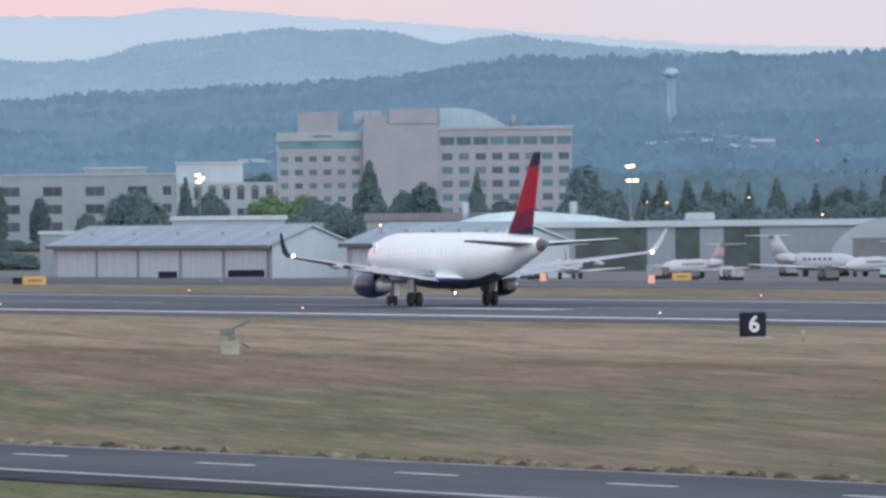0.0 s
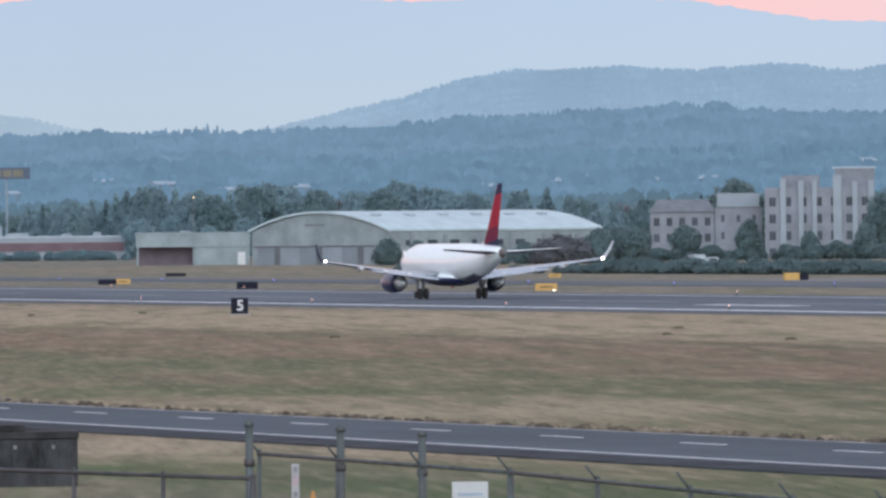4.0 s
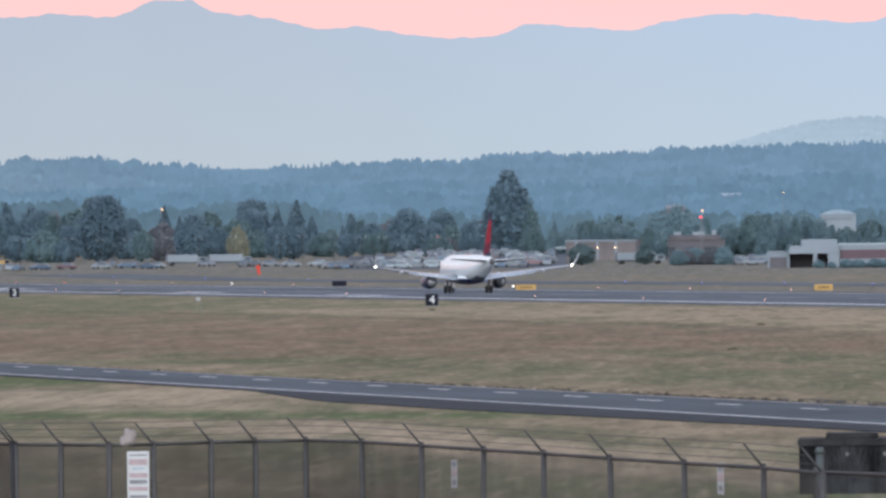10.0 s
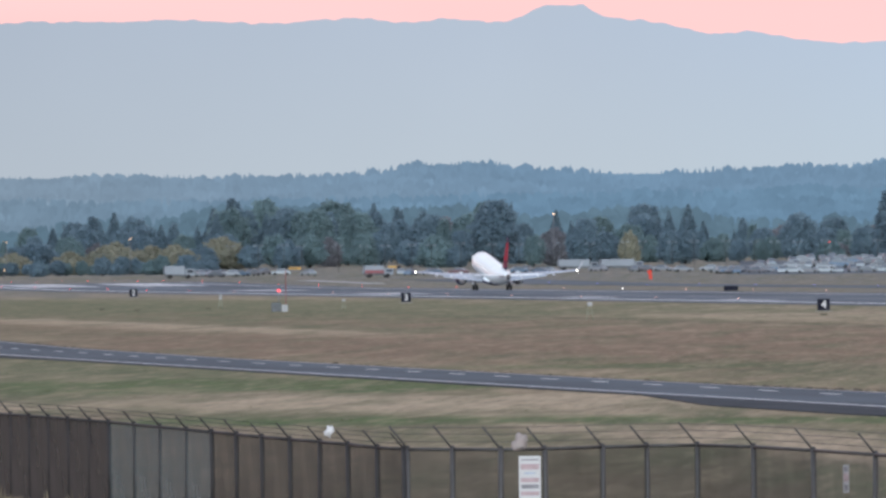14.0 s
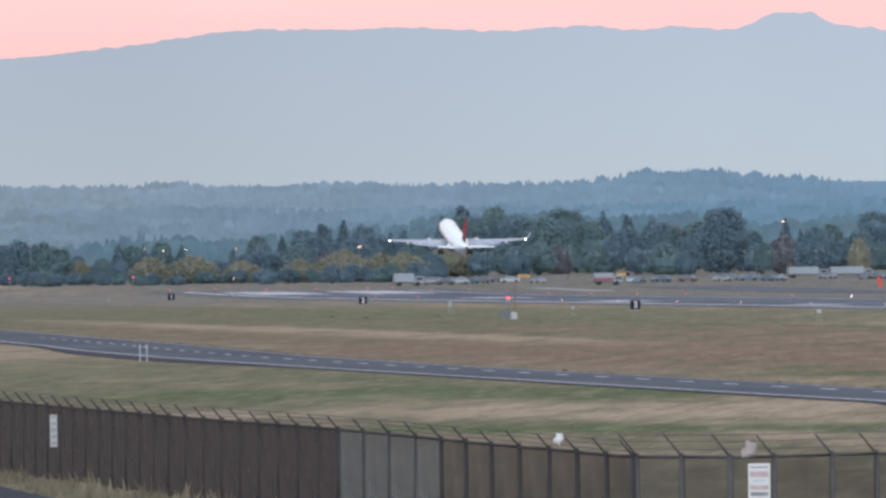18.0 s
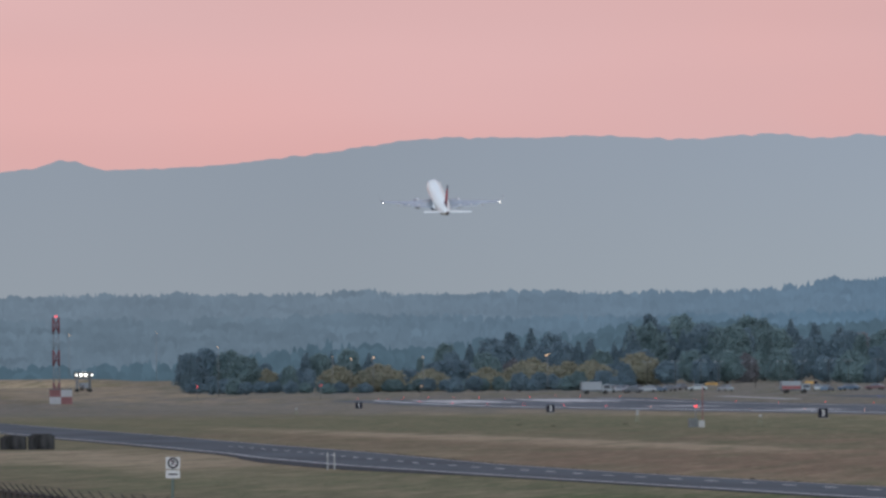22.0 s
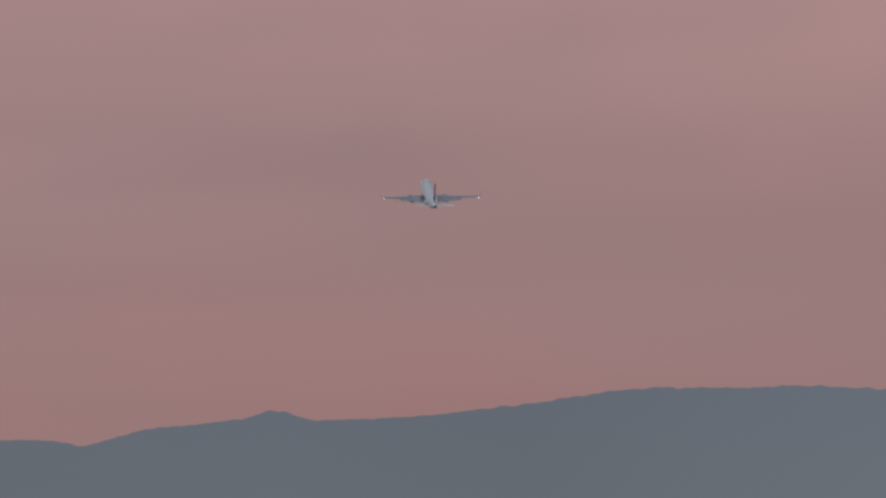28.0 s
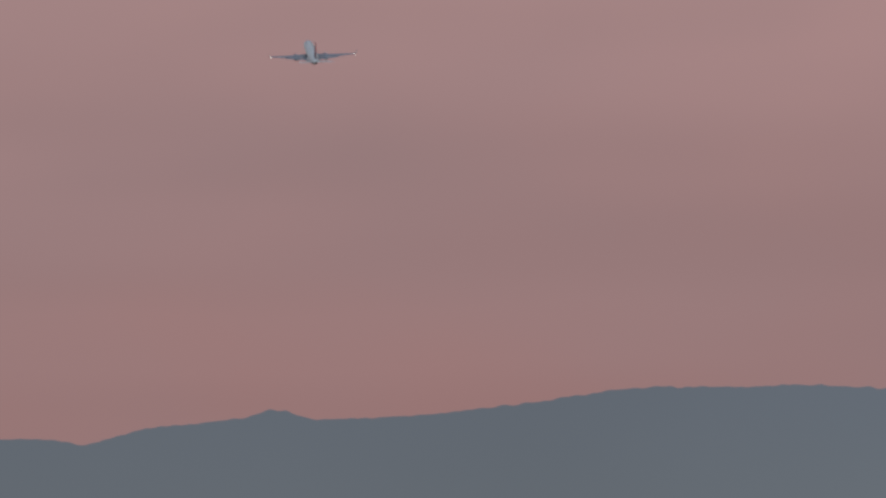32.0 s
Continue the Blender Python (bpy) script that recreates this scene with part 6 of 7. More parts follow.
for x, y, z, s in ((385.7, 1115.2, 4.99, .42), (389.0, 1114.0, 5.01, .2), (595.7, 1592.2, 7.45, .5), (592.9, 1593.3, 7.56, .3),
                   (617.2, 1584.0, 5.44, .45), (785.6, 2055.0, 8.68, .5), (352.7, 2353.7, 14.14, .5), (526.1, 2239.0, 13.07, .35), (480.7, 2545.0, 5.2, .5), (484.5, 2544.3, 5.16, .5),
                   (242.1, 2548.5, 9.65, .42), (247.1, 2548.0, 9.85, .38), (258.2, 2546.9, 9.85, .28), (238.0, 2548.9, 10.2, .22), (281.3, 2504.3, 10.12, .4), (243.5, 2407.7, 3.57, .32), (206.0, 2471.4, 12.4, .25), (225.3, 2891.2, 17.29, .22), (203.3, 2892.9, 16.82, .22), (295.5, 2633.5, 10.07, .35), (604.6, 2938.4, 18.97, .4), (497.8, 2509.1, 13.2, .5)):
    g0 = land(x, y)
    lamp_mast("yard_lamp", "warm lit yard lamp on a pole", x, y, g0, z - g0, [(0, 0)], s * .32, LAMP_WARM, "lit yard lamps")
for x, y, z, s in ((497.8, 2511.1, 11.76, .55), (1088.2, 2795.7, 24.39, .5), (447.0, 2561.3, 7.96, .25), (194.9, 2392.1, 3.97, .3), (220.6, 2389.8, 3.93, .3)):
    g0 = land(x, y)
    lamp_mast("red_lamp", "red warning lamp on a slim pole", x, y, g0, z - g0, [(0, 0)], s * .42, LAMP_RED, "red warning lamps")
rng = random.Random(5)
for i in range(26):
    a = 6.9 + .13 * i + rng.uniform(-.03, .03)
    x, y = at(a, 2560 + rng.uniform(-40, 40))
    p = thing("parking_lamp", pose(x, y, land(x, y)), "unlit twin-head parking lamp post", "lamp", "parking lamp posts")
    part("pole", tubed((0, 0, 0), (0, 0, 6.2), .05, .04, 6), DARK_STEEL, p)
    part("arm", boxed(-.9, .9, -.04, .04, 6.15, 6.22), DARK_STEEL, p)
    for d in (-1, 1):
        part("head", boxed(d * .75 - .3, d * .75 + .3, -.2, .2, 6.05, 6.2, bevel=.03), WHITE_METAL, p)
# water tower on the ridge
wt = thing("water_tower", pose(1401.8, 3740.8, 47.6), "pale spherical water tower on the ridge", "water tower")
# white tank coloured blue grey: the haze is in the paint colour
HAZE_WHITE = shader("haze_tinted_tank", (.26, .35, .43), .6, vary=.06, scale=.3)
bm = bmesh.new()
bmesh.ops.create_uvsphere(bm, u_segments=20, v_segments=12, radius=2.9, matrix=Matrix.Translation((0, 0, 7.0)) @ Matrix.Diagonal((1, 1, .62, 1)))
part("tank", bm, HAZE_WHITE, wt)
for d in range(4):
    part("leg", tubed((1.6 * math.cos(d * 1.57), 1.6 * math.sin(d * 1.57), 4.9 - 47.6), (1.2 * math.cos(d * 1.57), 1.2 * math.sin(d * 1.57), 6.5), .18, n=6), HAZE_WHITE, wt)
# red and white lattice mast with its hut
tm = thing("radio_mast", pose(171.1, 2474.1, 1.57), "red and white banded lattice mast with red lamp", "mast")
MH = 19.19 - 1.57
MAST_RED = shader("dull_mast_red", (.11, .033, .045), .6, vary=.1, scale=1)
MAST_PALE = shader("mast_white", (.15, .17, .19), .6, vary=.1, scale=1)
for i in range(5):
    z0, z1 = MH * i / 5, MH * (i + 1) / 5
    bm = bmesh.new()
    for d in range(4):
        cx, cy = .62 * (1 if d in (0, 3) else -1), .62 * (1 if d < 2 else -1)
        tube(bm, (cx, cy, z0), (cx, cy, z1), .17 if i % 2 == 0 else .05, n=6)
        tube(bm, (cx, cy, z0), (-cx, cy, z1), .09 if i % 2 == 0 else .03, n=5)
        tube(bm, (cx, cy, z0), (cx, -cy, z1), .09 if i % 2 == 0 else .03, n=5)
    part("mast_section", bm, MAST_RED if i % 2 == 0 else MAST_PALE, tm, "red section" if i % 2 == 0 else "white section")
bm = bmesh.new()
bmesh.ops.create_icosphere(bm, subdivisions=2, radius=.2, matrix=Matrix.Translation((0, 0, MH + .2)))
part("beacon", bm, LAMP_RED, tm, "glowing red beacon")
HUT_RED = shader("hut_red", (.12, .04, .045), .6, vary=.1, scale=1)
HUT_WHITE = shader("hut_white", (.24, .25, .27), .6, vary=.1, scale=1)
hu = thing("checkered_hut", pose(161.6, 2324.4, 0.74, 0, 0, -4), "red and white checkered equipment hut", "hut")
for i in range(2):
    for k in range(2):
        part("wall_panel", boxed(-2.3 + 2.32 * i, -2.3 + 2.32 * (i + 1) - .02, 0, 3.2, 1.5 * k, 1.5 * (k + 1) - .02), HUT_WHITE if (i + k) % 2 == 0 else HUT_RED, hu)
part("roof", boxed(-2.5, 2.5, -.2, 3.4, 3.0, 3.15), TRIM_DARK, hu)


# ---- trees ----
FINE = bmesh.new()
bmesh.ops.create_icosphere(FINE, subdivisions=3, radius=1)
FINE_V, FINE_F = [v.co.copy() for v in FINE.verts], [[v.index for v in f.verts] for f in FINE.faces]
FINE.free()


def heart(bm, centre, size, seed, taper=0.0, cover=2600, leaf_size=.30):
    """The dense foliage of a crown: uneven bulges of three sizes, covered all over with leaf sprays."""
    def bulge(p, out):
        k = .93 + .42 * noise.noise(p * 1.9 + Vector((seed, 1, 0))) + .30 * noise.noise(p * 4.3 + Vector((0, seed, 2))) + .16 * noise.noise(p * 9.5 + Vector((2, 0, seed)))
        w = k * out * (1 - taper * p.z)
        return Vector((centre[0] + p.x * size[0] * w, centre[1] + p.y * size[1] * w, max(.05, centre[2] + p.z * size[2] * out * (.4 + .6 * k))))

    vs = [bm.verts.new(bulge(p, .9)) for p in FINE_V]
    for f in FINE_F:
        bm.faces.new([vs[i] for i in f])
    rnd = random.Random(seed)
    for _ in range(cover):
        d = Vector((rnd.gauss(0, 1), rnd.gauss(0, 1), rnd.gauss(0, 1))).normalized()
        spray(bm, bulge(d, rnd.uniform(.9, 1.08)), Vector((rnd.gauss(0, 1), rnd.gauss(0, 1), rnd.gauss(0, 1))), leaf_size * rnd.uniform(.6, 1.3), rnd)


def spray(bm, c, out, s, rnd):
    """One spray of leaves."""
    q = (out.to_track_quat("Y", "Z") @ Euler((0, rnd.uniform(0, 6.3), 0)).to_quaternion()).to_matrix()
    bm.faces.new([bm.verts.new(c + q @ Vector(p)) for p in ((-s, 0, -s * .6), (s * 1.05, s * .2, -s * .2), (-s * .1, -s * .2, s))])


def leaves(bm, centre, spread, count, size, rnd):
    """A clump of leaf sprays standing out of the crown."""
    c0 = Vector(centre)
    for _ in range(count):
        d = Vector((rnd.gauss(0, 1), rnd.gauss(0, 1), rnd.gauss(0, 1))).normalized() * rnd.uniform(.45, 1.02)
        c = c0 + Vector((d.x * spread[0], d.y * spread[1], d.z * spread[2]))
        out = d + Vector((rnd.gauss(0, 1), rnd.gauss(0, 1), rnd.gauss(0, 1))) * .45
        spray(bm, c, out, size * rnd.uniform(.7, 1.45), rnd)


def tree_kind(kind, seed, leaf_mat):
    """A tree ten metres tall: trunk, limbs, and a crown of leaf clumps with gaps."""
    rnd = random.Random(seed)
    bm = bmesh.new()
    cr = bmesh.new()
    if kind == "broad":
        tube(bm, (0, 0, -.6), (0, 0, 4.5), .28, .17, 8)
        heart(cr, (0, 0, 4.9), (3.3, 3.3, 4.3), seed, .12)
        for i in range(46):
            a, u = rnd.uniform(0, 6.28), (i + rnd.random()) / 46
            z = 1.3 + 7.7 * u
            rad = 3.3 * math.sin(math.pi * min(1, .20 + .74 * u)) ** .7 * rnd.uniform(.6, 1.0) * (1 + .3 * noise.noise((a, u * 4, seed)))
            c = (rad * math.cos(a), rad * math.sin(a), z)
            if i % 4 == 0:
                tube(bm, (0, 0, 1.5 + 2.6 * u), c, .09, .03, 5, caps=False)
            k = rnd.uniform(.7, 1.2) * (1.1 - .3 * u)
            leaves(cr, c, (1.25 * k, 1.25 * k, 1.1 * k), 60, .22, rnd)
    elif kind == "fir":
        tube(bm, (0, 0, -.6), (0, 0, 9.6), .22, .03, 8)
        heart(cr, (0, 0, 4.4), (1.6, 1.6, 4.5), seed, .8)
        for i in range(50):
            u = (i + rnd.random()) / 50
            a = rnd.uniform(0, 6.28)
            rad = 2.0 * (1 - u) ** .9 * rnd.uniform(.35, 1.1)
            z = .9 + 8.7 * u - .25 * rad
            c = (rad * math.cos(a), rad * math.sin(a), z)
            if i % 5 == 0:
                tube(bm, (0, 0, z + .3), c, .05, .02, 4, caps=False)
            k = 1.15 - .85 * u
            leaves(cr, c, (1.05 * k, 1.05 * k, .75 * (1.1 - .5 * u)), 45, .26 * (1.2 - .5 * u), rnd)
    elif kind == "column":
        tube(bm, (0, 0, -.6), (0, 0, 7.5), .2, .08, 8)
        heart(cr, (0, 0, 4.9), (1.5, 1.5, 4.5), seed, .2)
        for i in range(40):
            u = (i + rnd.random()) / 40
            a = rnd.uniform(0, 6.28)
            rad = 1.45 * math.sin(math.pi * min(1, .16 + .80 * u)) ** .6 * rnd.uniform(.2, 1)
            c = (rad * math.cos(a), rad * math.sin(a), .8 + 8.5 * u)
            if i % 6 == 0:
                tube(bm, (0, 0, max(.5, c[2] - 1.2)), c, .05, .02, 4, caps=False)
            k = 1.1 - .45 * u
            leaves(cr, c, (.9 * k, .9 * k, 1.15 * k), 40, .22, rnd)
    else:
        tube(bm, (0, 0, -.6), (0, 0, 4), .2, .1, 6)
        heart(cr, (0, 0, 3.8), (4.0, 4.0, 4.2), seed, .3)
        for i in range(34):
            a, u = rnd.uniform(0, 6.28), rnd.random()
            rad = 4.2 * math.sqrt(rnd.random())
            c = (rad * math.cos(a), rad * math.sin(a), 1.2 + 7.4 * u * (1 - (rad / 5.0) ** 2))
            if i % 5 == 0:
                tube(bm, (0, 0, 1.0), c, .08, .03, 4, caps=False)
            k = rnd.uniform(.75, 1.15)
            leaves(cr, c, (1.35 * k, 1.35 * k, 1.2 * k), 60, .25, rnd)
    t = thing("tree", pose(0, 0, -200), "tree", "tree")
    part("trunk", bm, BARK, t)
    crown = part("crown", cr, leaf_mat, t).data
    crown.polygons.foreach_set("use_smooth", [i < len(FINE_F) for i in range(len(crown.polygons))])
    return t


# oak to shrub and elm to thicket repeat these trees in other haze tints
KINDS = {}
for nm, kind, mats in (("broad", "broad", (LEAF_HAZY_BLUE, LEAF_GREEN, LEAF_HAZY_BLUE)), ("fir", "fir", (LEAF_HAZY_BLUE, LEAF_HAZY_BLUE)), ("column", "column", (LEAF_HAZY_BLUE, LEAF_GREEN)), ("bush", "bush", (LEAF_HAZY_BLUE, LEAF_GREEN)),
                       ("lime", "bush", (LEAF_LIME,)), ("yellow", "bush", (LEAF_YELLOW,)), ("rust", "bush", (LEAF_RUST,)), ("oak", "broad", (LEAF_LESS_HAZE, LEAF_LESS_HAZE)), ("spruce", "fir", (LEAF_LESS_HAZE,)), ("cypress", "column", (LEAF_LESS_HAZE,)), ("shrub", "bush", (LEAF_LESS_HAZE,)),
                       ("elm", "broad", (LEAF_HAZY_GREEN, LEAF_GREEN)), ("pine", "fir", (LEAF_HAZY_GREEN,)), ("aspen", "column", (LEAF_HAZY_GREEN,)), ("thicket", "bush", (LEAF_HAZY_GREEN,))):
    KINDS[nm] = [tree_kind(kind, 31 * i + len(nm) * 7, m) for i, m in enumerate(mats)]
LABELS = {"broad": "dark green broad-leaved tree in full leaf", "fir": "dark green conifer with a pointed crown", "column": "tall slender columnar tree", "bush": "dense rounded green bush",
          "lime": "rounded bright yellow-green tree", "yellow": "low spreading tree in yellow autumn leaf", "rust": "broad tree with dull russet leaves",
          "oak": "rounded park tree, less haze tinted into its green", "spruce": "pointed conifer, less haze tinted into its green", "cypress": "slim columnar tree, less haze tinted into its green", "shrub": "low shrub, less haze tinted into its green",
          "elm": "hazy green broad-leaved tree", "pine": "hazy green pointed conifer", "aspen": "slender hazy green tree", "thicket": "dense hazy green thicket"}
NAMES = {"broad": "tree", "fir": "conifer", "column": "poplar", "bush": "bush", "lime": "lime_tree", "yellow": "autumn_tree", "rust": "russet_tree", "oak": "oak_tree", "spruce": "spruce_tree", "cypress": "cypress_tree", "shrub": "shrub", "elm": "elm_tree", "pine": "pine_tree", "aspen": "aspen_tree", "thicket": "bush"}
# by range, trees swap to copies whose leaf colour holds another haze tint
HAZIER_KIND = {"broad": "elm", "fir": "pine", "column": "aspen", "bush": "thicket"}
CLEARER_KIND = {"broad": "oak", "fir": "spruce", "column": "cypress", "bush": "shrub"}
rt = random.Random(77)


def plant(kind, az, r, top, wide=1.0, base=None):
    """A tree whose top reaches the given elevation angle."""
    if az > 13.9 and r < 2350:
        kind = CLEARER_KIND.get(kind, kind)
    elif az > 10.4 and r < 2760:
        kind = HAZIER_KIND.get(kind, kind)
    x, y = at(az, r)
    z0 = land(x, y) if base is None else base
    tall = max(1.2, high(top, r) - z0)
    src = rt.choice(KINDS[kind])
    k = tall / 10.0
    w = k * wide
    t = copy_thing(src, Matrix.Translation((x, y, z0)) @ pose(0, 0, 0, 0, 0, rt.uniform(0, 360)))
    t.name = NAMES[kind]
    t.scale = (w, w, k)
    tagged(t, LABELS[kind], "bush" if kind in ("bush", "shrub", "thicket") else "tree", "trees beyond the airfield")
    return t


def belt(a0, a1, r, pts, gap, kinds, wide=(.8, 1.25), dip=.05, depth=60):
    """A belt of trees along the horizon, its tops following a few heights."""
    a = a0
    while a < a1:
        top = float(np.interp(a, [p[0] for p in pts], [p[1] for p in pts])) - abs(rt.gauss(0, dip))
        kd = rt.choices([k for k, _ in kinds], [w for _, w in kinds])[0]
        plant(kd, a, r + rt.uniform(-depth, depth), top, rt.uniform(*wide))
        a += gap * rt.uniform(.55, 1.45)


WOOD = [("broad", 4), ("fir", 2.4), ("column", 2), ("rust", .4)]
SKY_P = [(4.6, .16), (4.75, .17), (5.0, .12), (5.3, .21), (5.5, .19), (5.7, .12), (6.0, .2), (6.25, .24), (6.6, .22), (6.95, .31), (7.2, .30), (7.5, .29), (7.8, .26), (8.15, .27), (8.4, .20), (8.8, .27), (9.1, .27), (9.4, .19), (9.75, .18), (10.0, .18), (10.5, .17), (10.7, .15)]
belt(5.9, 10.9, 2980, SKY_P, .16, WOOD, dip=.04)
belt(5.2, 10.9, 2850, [(p, q - .045) for p, q in SKY_P], .08, WOOD, dip=.035)
belt(5.6, 10.8, 2740, [(p, min(.13, q - .10)) for p, q in SKY_P], .10, [("broad", 4), ("bush", 2), ("rust", 1), ("yellow", .5)], dip=.03)
for az_, top_, k_ in ((10.99, .135, "elm"), (11.04, .15, "elm"), (11.09, .148, "pine"), (11.14, .15, "elm"), (11.19, .10, "elm")):
    plant(k_, az_, 2645, top_, 1.0)
# the dark thicket by the runway's end
belt(4.62, 5.3, 2620, [(4.6, .13), (4.72, .165), (4.9, .13), (5.05, .07), (5.3, .05)], .085, [("broad", 1)], dip=.015, depth=20)
belt(5.0, 6.7, 2600, [(5.0, .10), (5.3, .095), (6.7, .095)], .15, [("yellow", 3.2), ("bush", .8), ("broad", .8)], (1.25, 1.9), dip=.02, depth=25)
belt(4.65, 6.8, 2560, [(4.6, .04), (5.2, -.01), (6.0, .005), (6.8, .02)], .06, [("bush", 2), ("broad", 2)], (1.0, 1.7), dip=.03, depth=25)
for az_, top_, k_, w_ in ((6.868, 0.134, "yellow", 1.5), (8.406, 0.033, "yellow", .45), (10.258, 0.384, "column", 1.25),
                          (10.207, 0.311, "column", 1.2), (10.337, 0.225, "broad", .7), (8.903, 0.147, "yellow", .6),
                          (9.75, 0.2, "broad", .95), (8.678, 0.186, "broad", .8), (8.228, 0.286, "broad", .95), (11.091, 0.242, "bush", 1.0)):
    plant(k_, az_, 2700, top_, w_)
for az_, top_, w_ in ((10.618, 0.005, 1.75), (10.931, -0.02, 1.6)):
    plant("oak", az_, 2465, top_, w_)
# behind the store and the arched hangar
belt(10.5, 12.7, 2680, [(10.5, .14), (11.1, .16), (11.6, .15), (12.0, .12), (12.35, .16), (12.7, .15)], .085, WOOD, dip=.03)
belt(10.35, 12.75, 2625, [(10.35, .11), (10.9, .12), (11.2, .08), (11.55, .13), (11.75, .17), (11.85, .09), (12.2, .10), (12.75, .13)], .045, [("fir", 3), ("broad", 2)], (.8, 1.2), dip=.03, depth=25)
belt(11.10, 11.36, 2440, [(11.1, -.01), (11.36, .005)], .045, [("rust", 1), ("bush", 1)], (.9, 1.3), dip=.012, depth=8)
belt(11.8, 12.9, 2312, [(11.8, -.075), (12.9, -.06)], .06, [("bush", 1)], (1.2, 2.0), dip=.01, depth=3)
belt(12.4, 16.2, 2450, [(12.4, .15), (12.66, .17), (12.8, .20), (12.94, .28), (13.07, .24), (13.2, .215), (13.36, .245), (13.53, .255), (13.67, .245), (13.9, .215), (14.05, .205), (14.2, .26), (14.45, .25), (14.7, .17), (14.95, .245), (15.2, .19), (15.6, .16), (16.2, .14)], .075, WOOD, dip=.03)
belt(12.4, 16.2, 2380, [(12.4, .08), (14, .12), (16.2, .10)], .09, WOOD, dip=.03)
for az_, top_, k_, w_ in ((14.191, -.008, "bush", 1.0), (14.338, -.023, "bush", .8), (14.473, -.039, "bush", 1.45), (14.60, -.09, "bush", 1.2), (14.628, -.074, "fir", 2.2), (14.755, -.056, "bush", 1.0),
                          (14.874, -.038, "bush", 1.1), (14.96, -.05, "rust", 1.6), (15.058, .006, "rust", 1.9), (15.14, -.02, "rust", 1.5), (15.235, -.033, "bush", 1.2)):
    plant(k_, az_, 1985, top_, w_)
belt(15.55, 17.95, 2078, [(15.55, -.075), (16.1, -.085), (16.6, -.06), (17.2, -.085), (17.95, -.07)], .05, [("bush", 3), ("broad", 1)], (1.1, 1.8), dip=.02, depth=6)
belt(15.25, 15.48, 2040, [(15.2, .05), (15.5, .03)], .05, [("broad", 2), ("bush", 1)], dip=.03, depth=12)
for i in range(64):
    y_ = 1290 + 4.6 * i + rt.uniform(-2, 2)
    dense = y_ < 1475
    if not dense and noise.noise((y_ * .05, 3, 0)) < -.05:
        continue
    plant("bush", math.degrees(math.atan2(402, y_)), math.hypot(402, y_) + rt.uniform(-4, 4), math.degrees(math.atan2((rt.uniform(1.7, 2.7) if dense else rt.uniform(.9, 1.9)) - 6, math.hypot(402, y_))), rt.uniform(1.6, 2.6))
for az_, top_, r_, k_, w_ in (
        (15.684, 0.017, 2080, "broad", 1.2), (16.003, 0.045, 2080, "column", 1.5), (15.932, 0.243, 2300, "broad", 1.2),
        (16.678, 0.177, 2085, "broad", .85), (16.579, 0.023, 2080, "broad", .9), (16.297, -0.017, 2080, "broad", .9), (17.172, 0.186, 2100, "column", .8),
        (15.986, 0.035, 2080, "broad", .8), (17.384, 0.113, 2110, "column", 1.1), (17.835, 0.122, 2090, "broad", 1.3), (17.906, 0.051, 2080, "broad", 1.2)):
    plant(k_, az_, r_, top_, w_)
for az_, top_, r_, k_, w_ in (
        (17.858, 0.136, 2090, "broad", 1.35), (18.112, 0.207, 2200, "fir", .7), (18.239, 0.126, 2150, "broad", .9),
        (18.536, 0.166, 2200, "lime", 1.05), (18.705, 0.155, 2200, "lime", 1.0), (18.761, 0.093, 2150, "broad", 1.0), (18.874, 0.069, 2150, "broad", 1.0),
        (19.029, 0.282, 2250, "fir", 1.1), (19.196, 0.136, 2250, "broad", .7), (19.298, 0.169, 2250, "column", 1.6), (19.566, 0.225, 2280, "fir", .8),
        (19.701, 0.083, 2280, "broad", 1.0), (19.792, 0.087, 2280, "broad", .9), (20.11, 0.248, 2500, "column", 1.7), (20.06, 0.136, 2500, "broad", .9)):
    plant(k_, az_, r_, top_, w_)
belt(20.2, 22.0, 2300, [(20.2, .13), (20.7, .21), (20.85, .15), (21.1, .24), (21.2, .14), (21.5, .18), (21.9, .24), (22, .2)], .10, [("fir", 3), ("broad", 2)], dip=.03)
belt(20.2, 22.0, 1900, [(20.2, .06), (22, .08)], .10, [("fir", 1), ("broad", 3)], dip=.03)
belt(17.1, 20.2, 2160, [(17.1, .05), (20.2, .06)], .12, [("broad", 3), ("bush", 1)], dip=.03)
belt(15.6, 20.2, 2750, [(15.6, .18), (16.5, .19), (17.4, .20), (18.2, .24), (18.6, .22), (20.2, .2)], .10, WOOD, dip=.03)
for k in KINDS.values():
    for t in k:
        for o in list(t.children_recursive) + [t]:
            bpy.data.objects.remove(o)

# ---- the motorway bank at the field's end ----
bm = bmesh.new()
rings = []
for i in range(25):
    a = 2.4 + 2.3 * i / 24
    x, y = at(a, 2900)
    x2, y2 = at(a, 2780)
    top = high(-.005, 2900) * (1 - sm((a - 4.1) / .55)) + land(x, y) * sm((a - 4.1) / .55)
    rings.append([(x2, y2, land(x2, y2) - 1), (x, y, top), (*at(a, 2960), top), (*at(a, 3060), land(x, y) - 1)])
loft(bm, rings)
tagged(part("earth_bank", bm, GRASS), "dry grass bank of a raised road", "bank", kind="structure")

# ---- vehicles ----
CAR_PAINTS = [shader(n, c, .3, .2, vary=.05, scale=1) for n, c in (("car_white", (.25, .29, .31)), ("car_silver", (.20, .225, .25)), ("car_grey", (.13, .14, .155)), ("car_dark", (.085, .10, .115)), ("car_blue", (.08, .13, .19)), ("car_red", (.15, .09, .10)))]


CAR_GLASS = shader("car_glass", (0.09, 0.11, 0.13), 0.3, vary=0.2, scale=0.5)


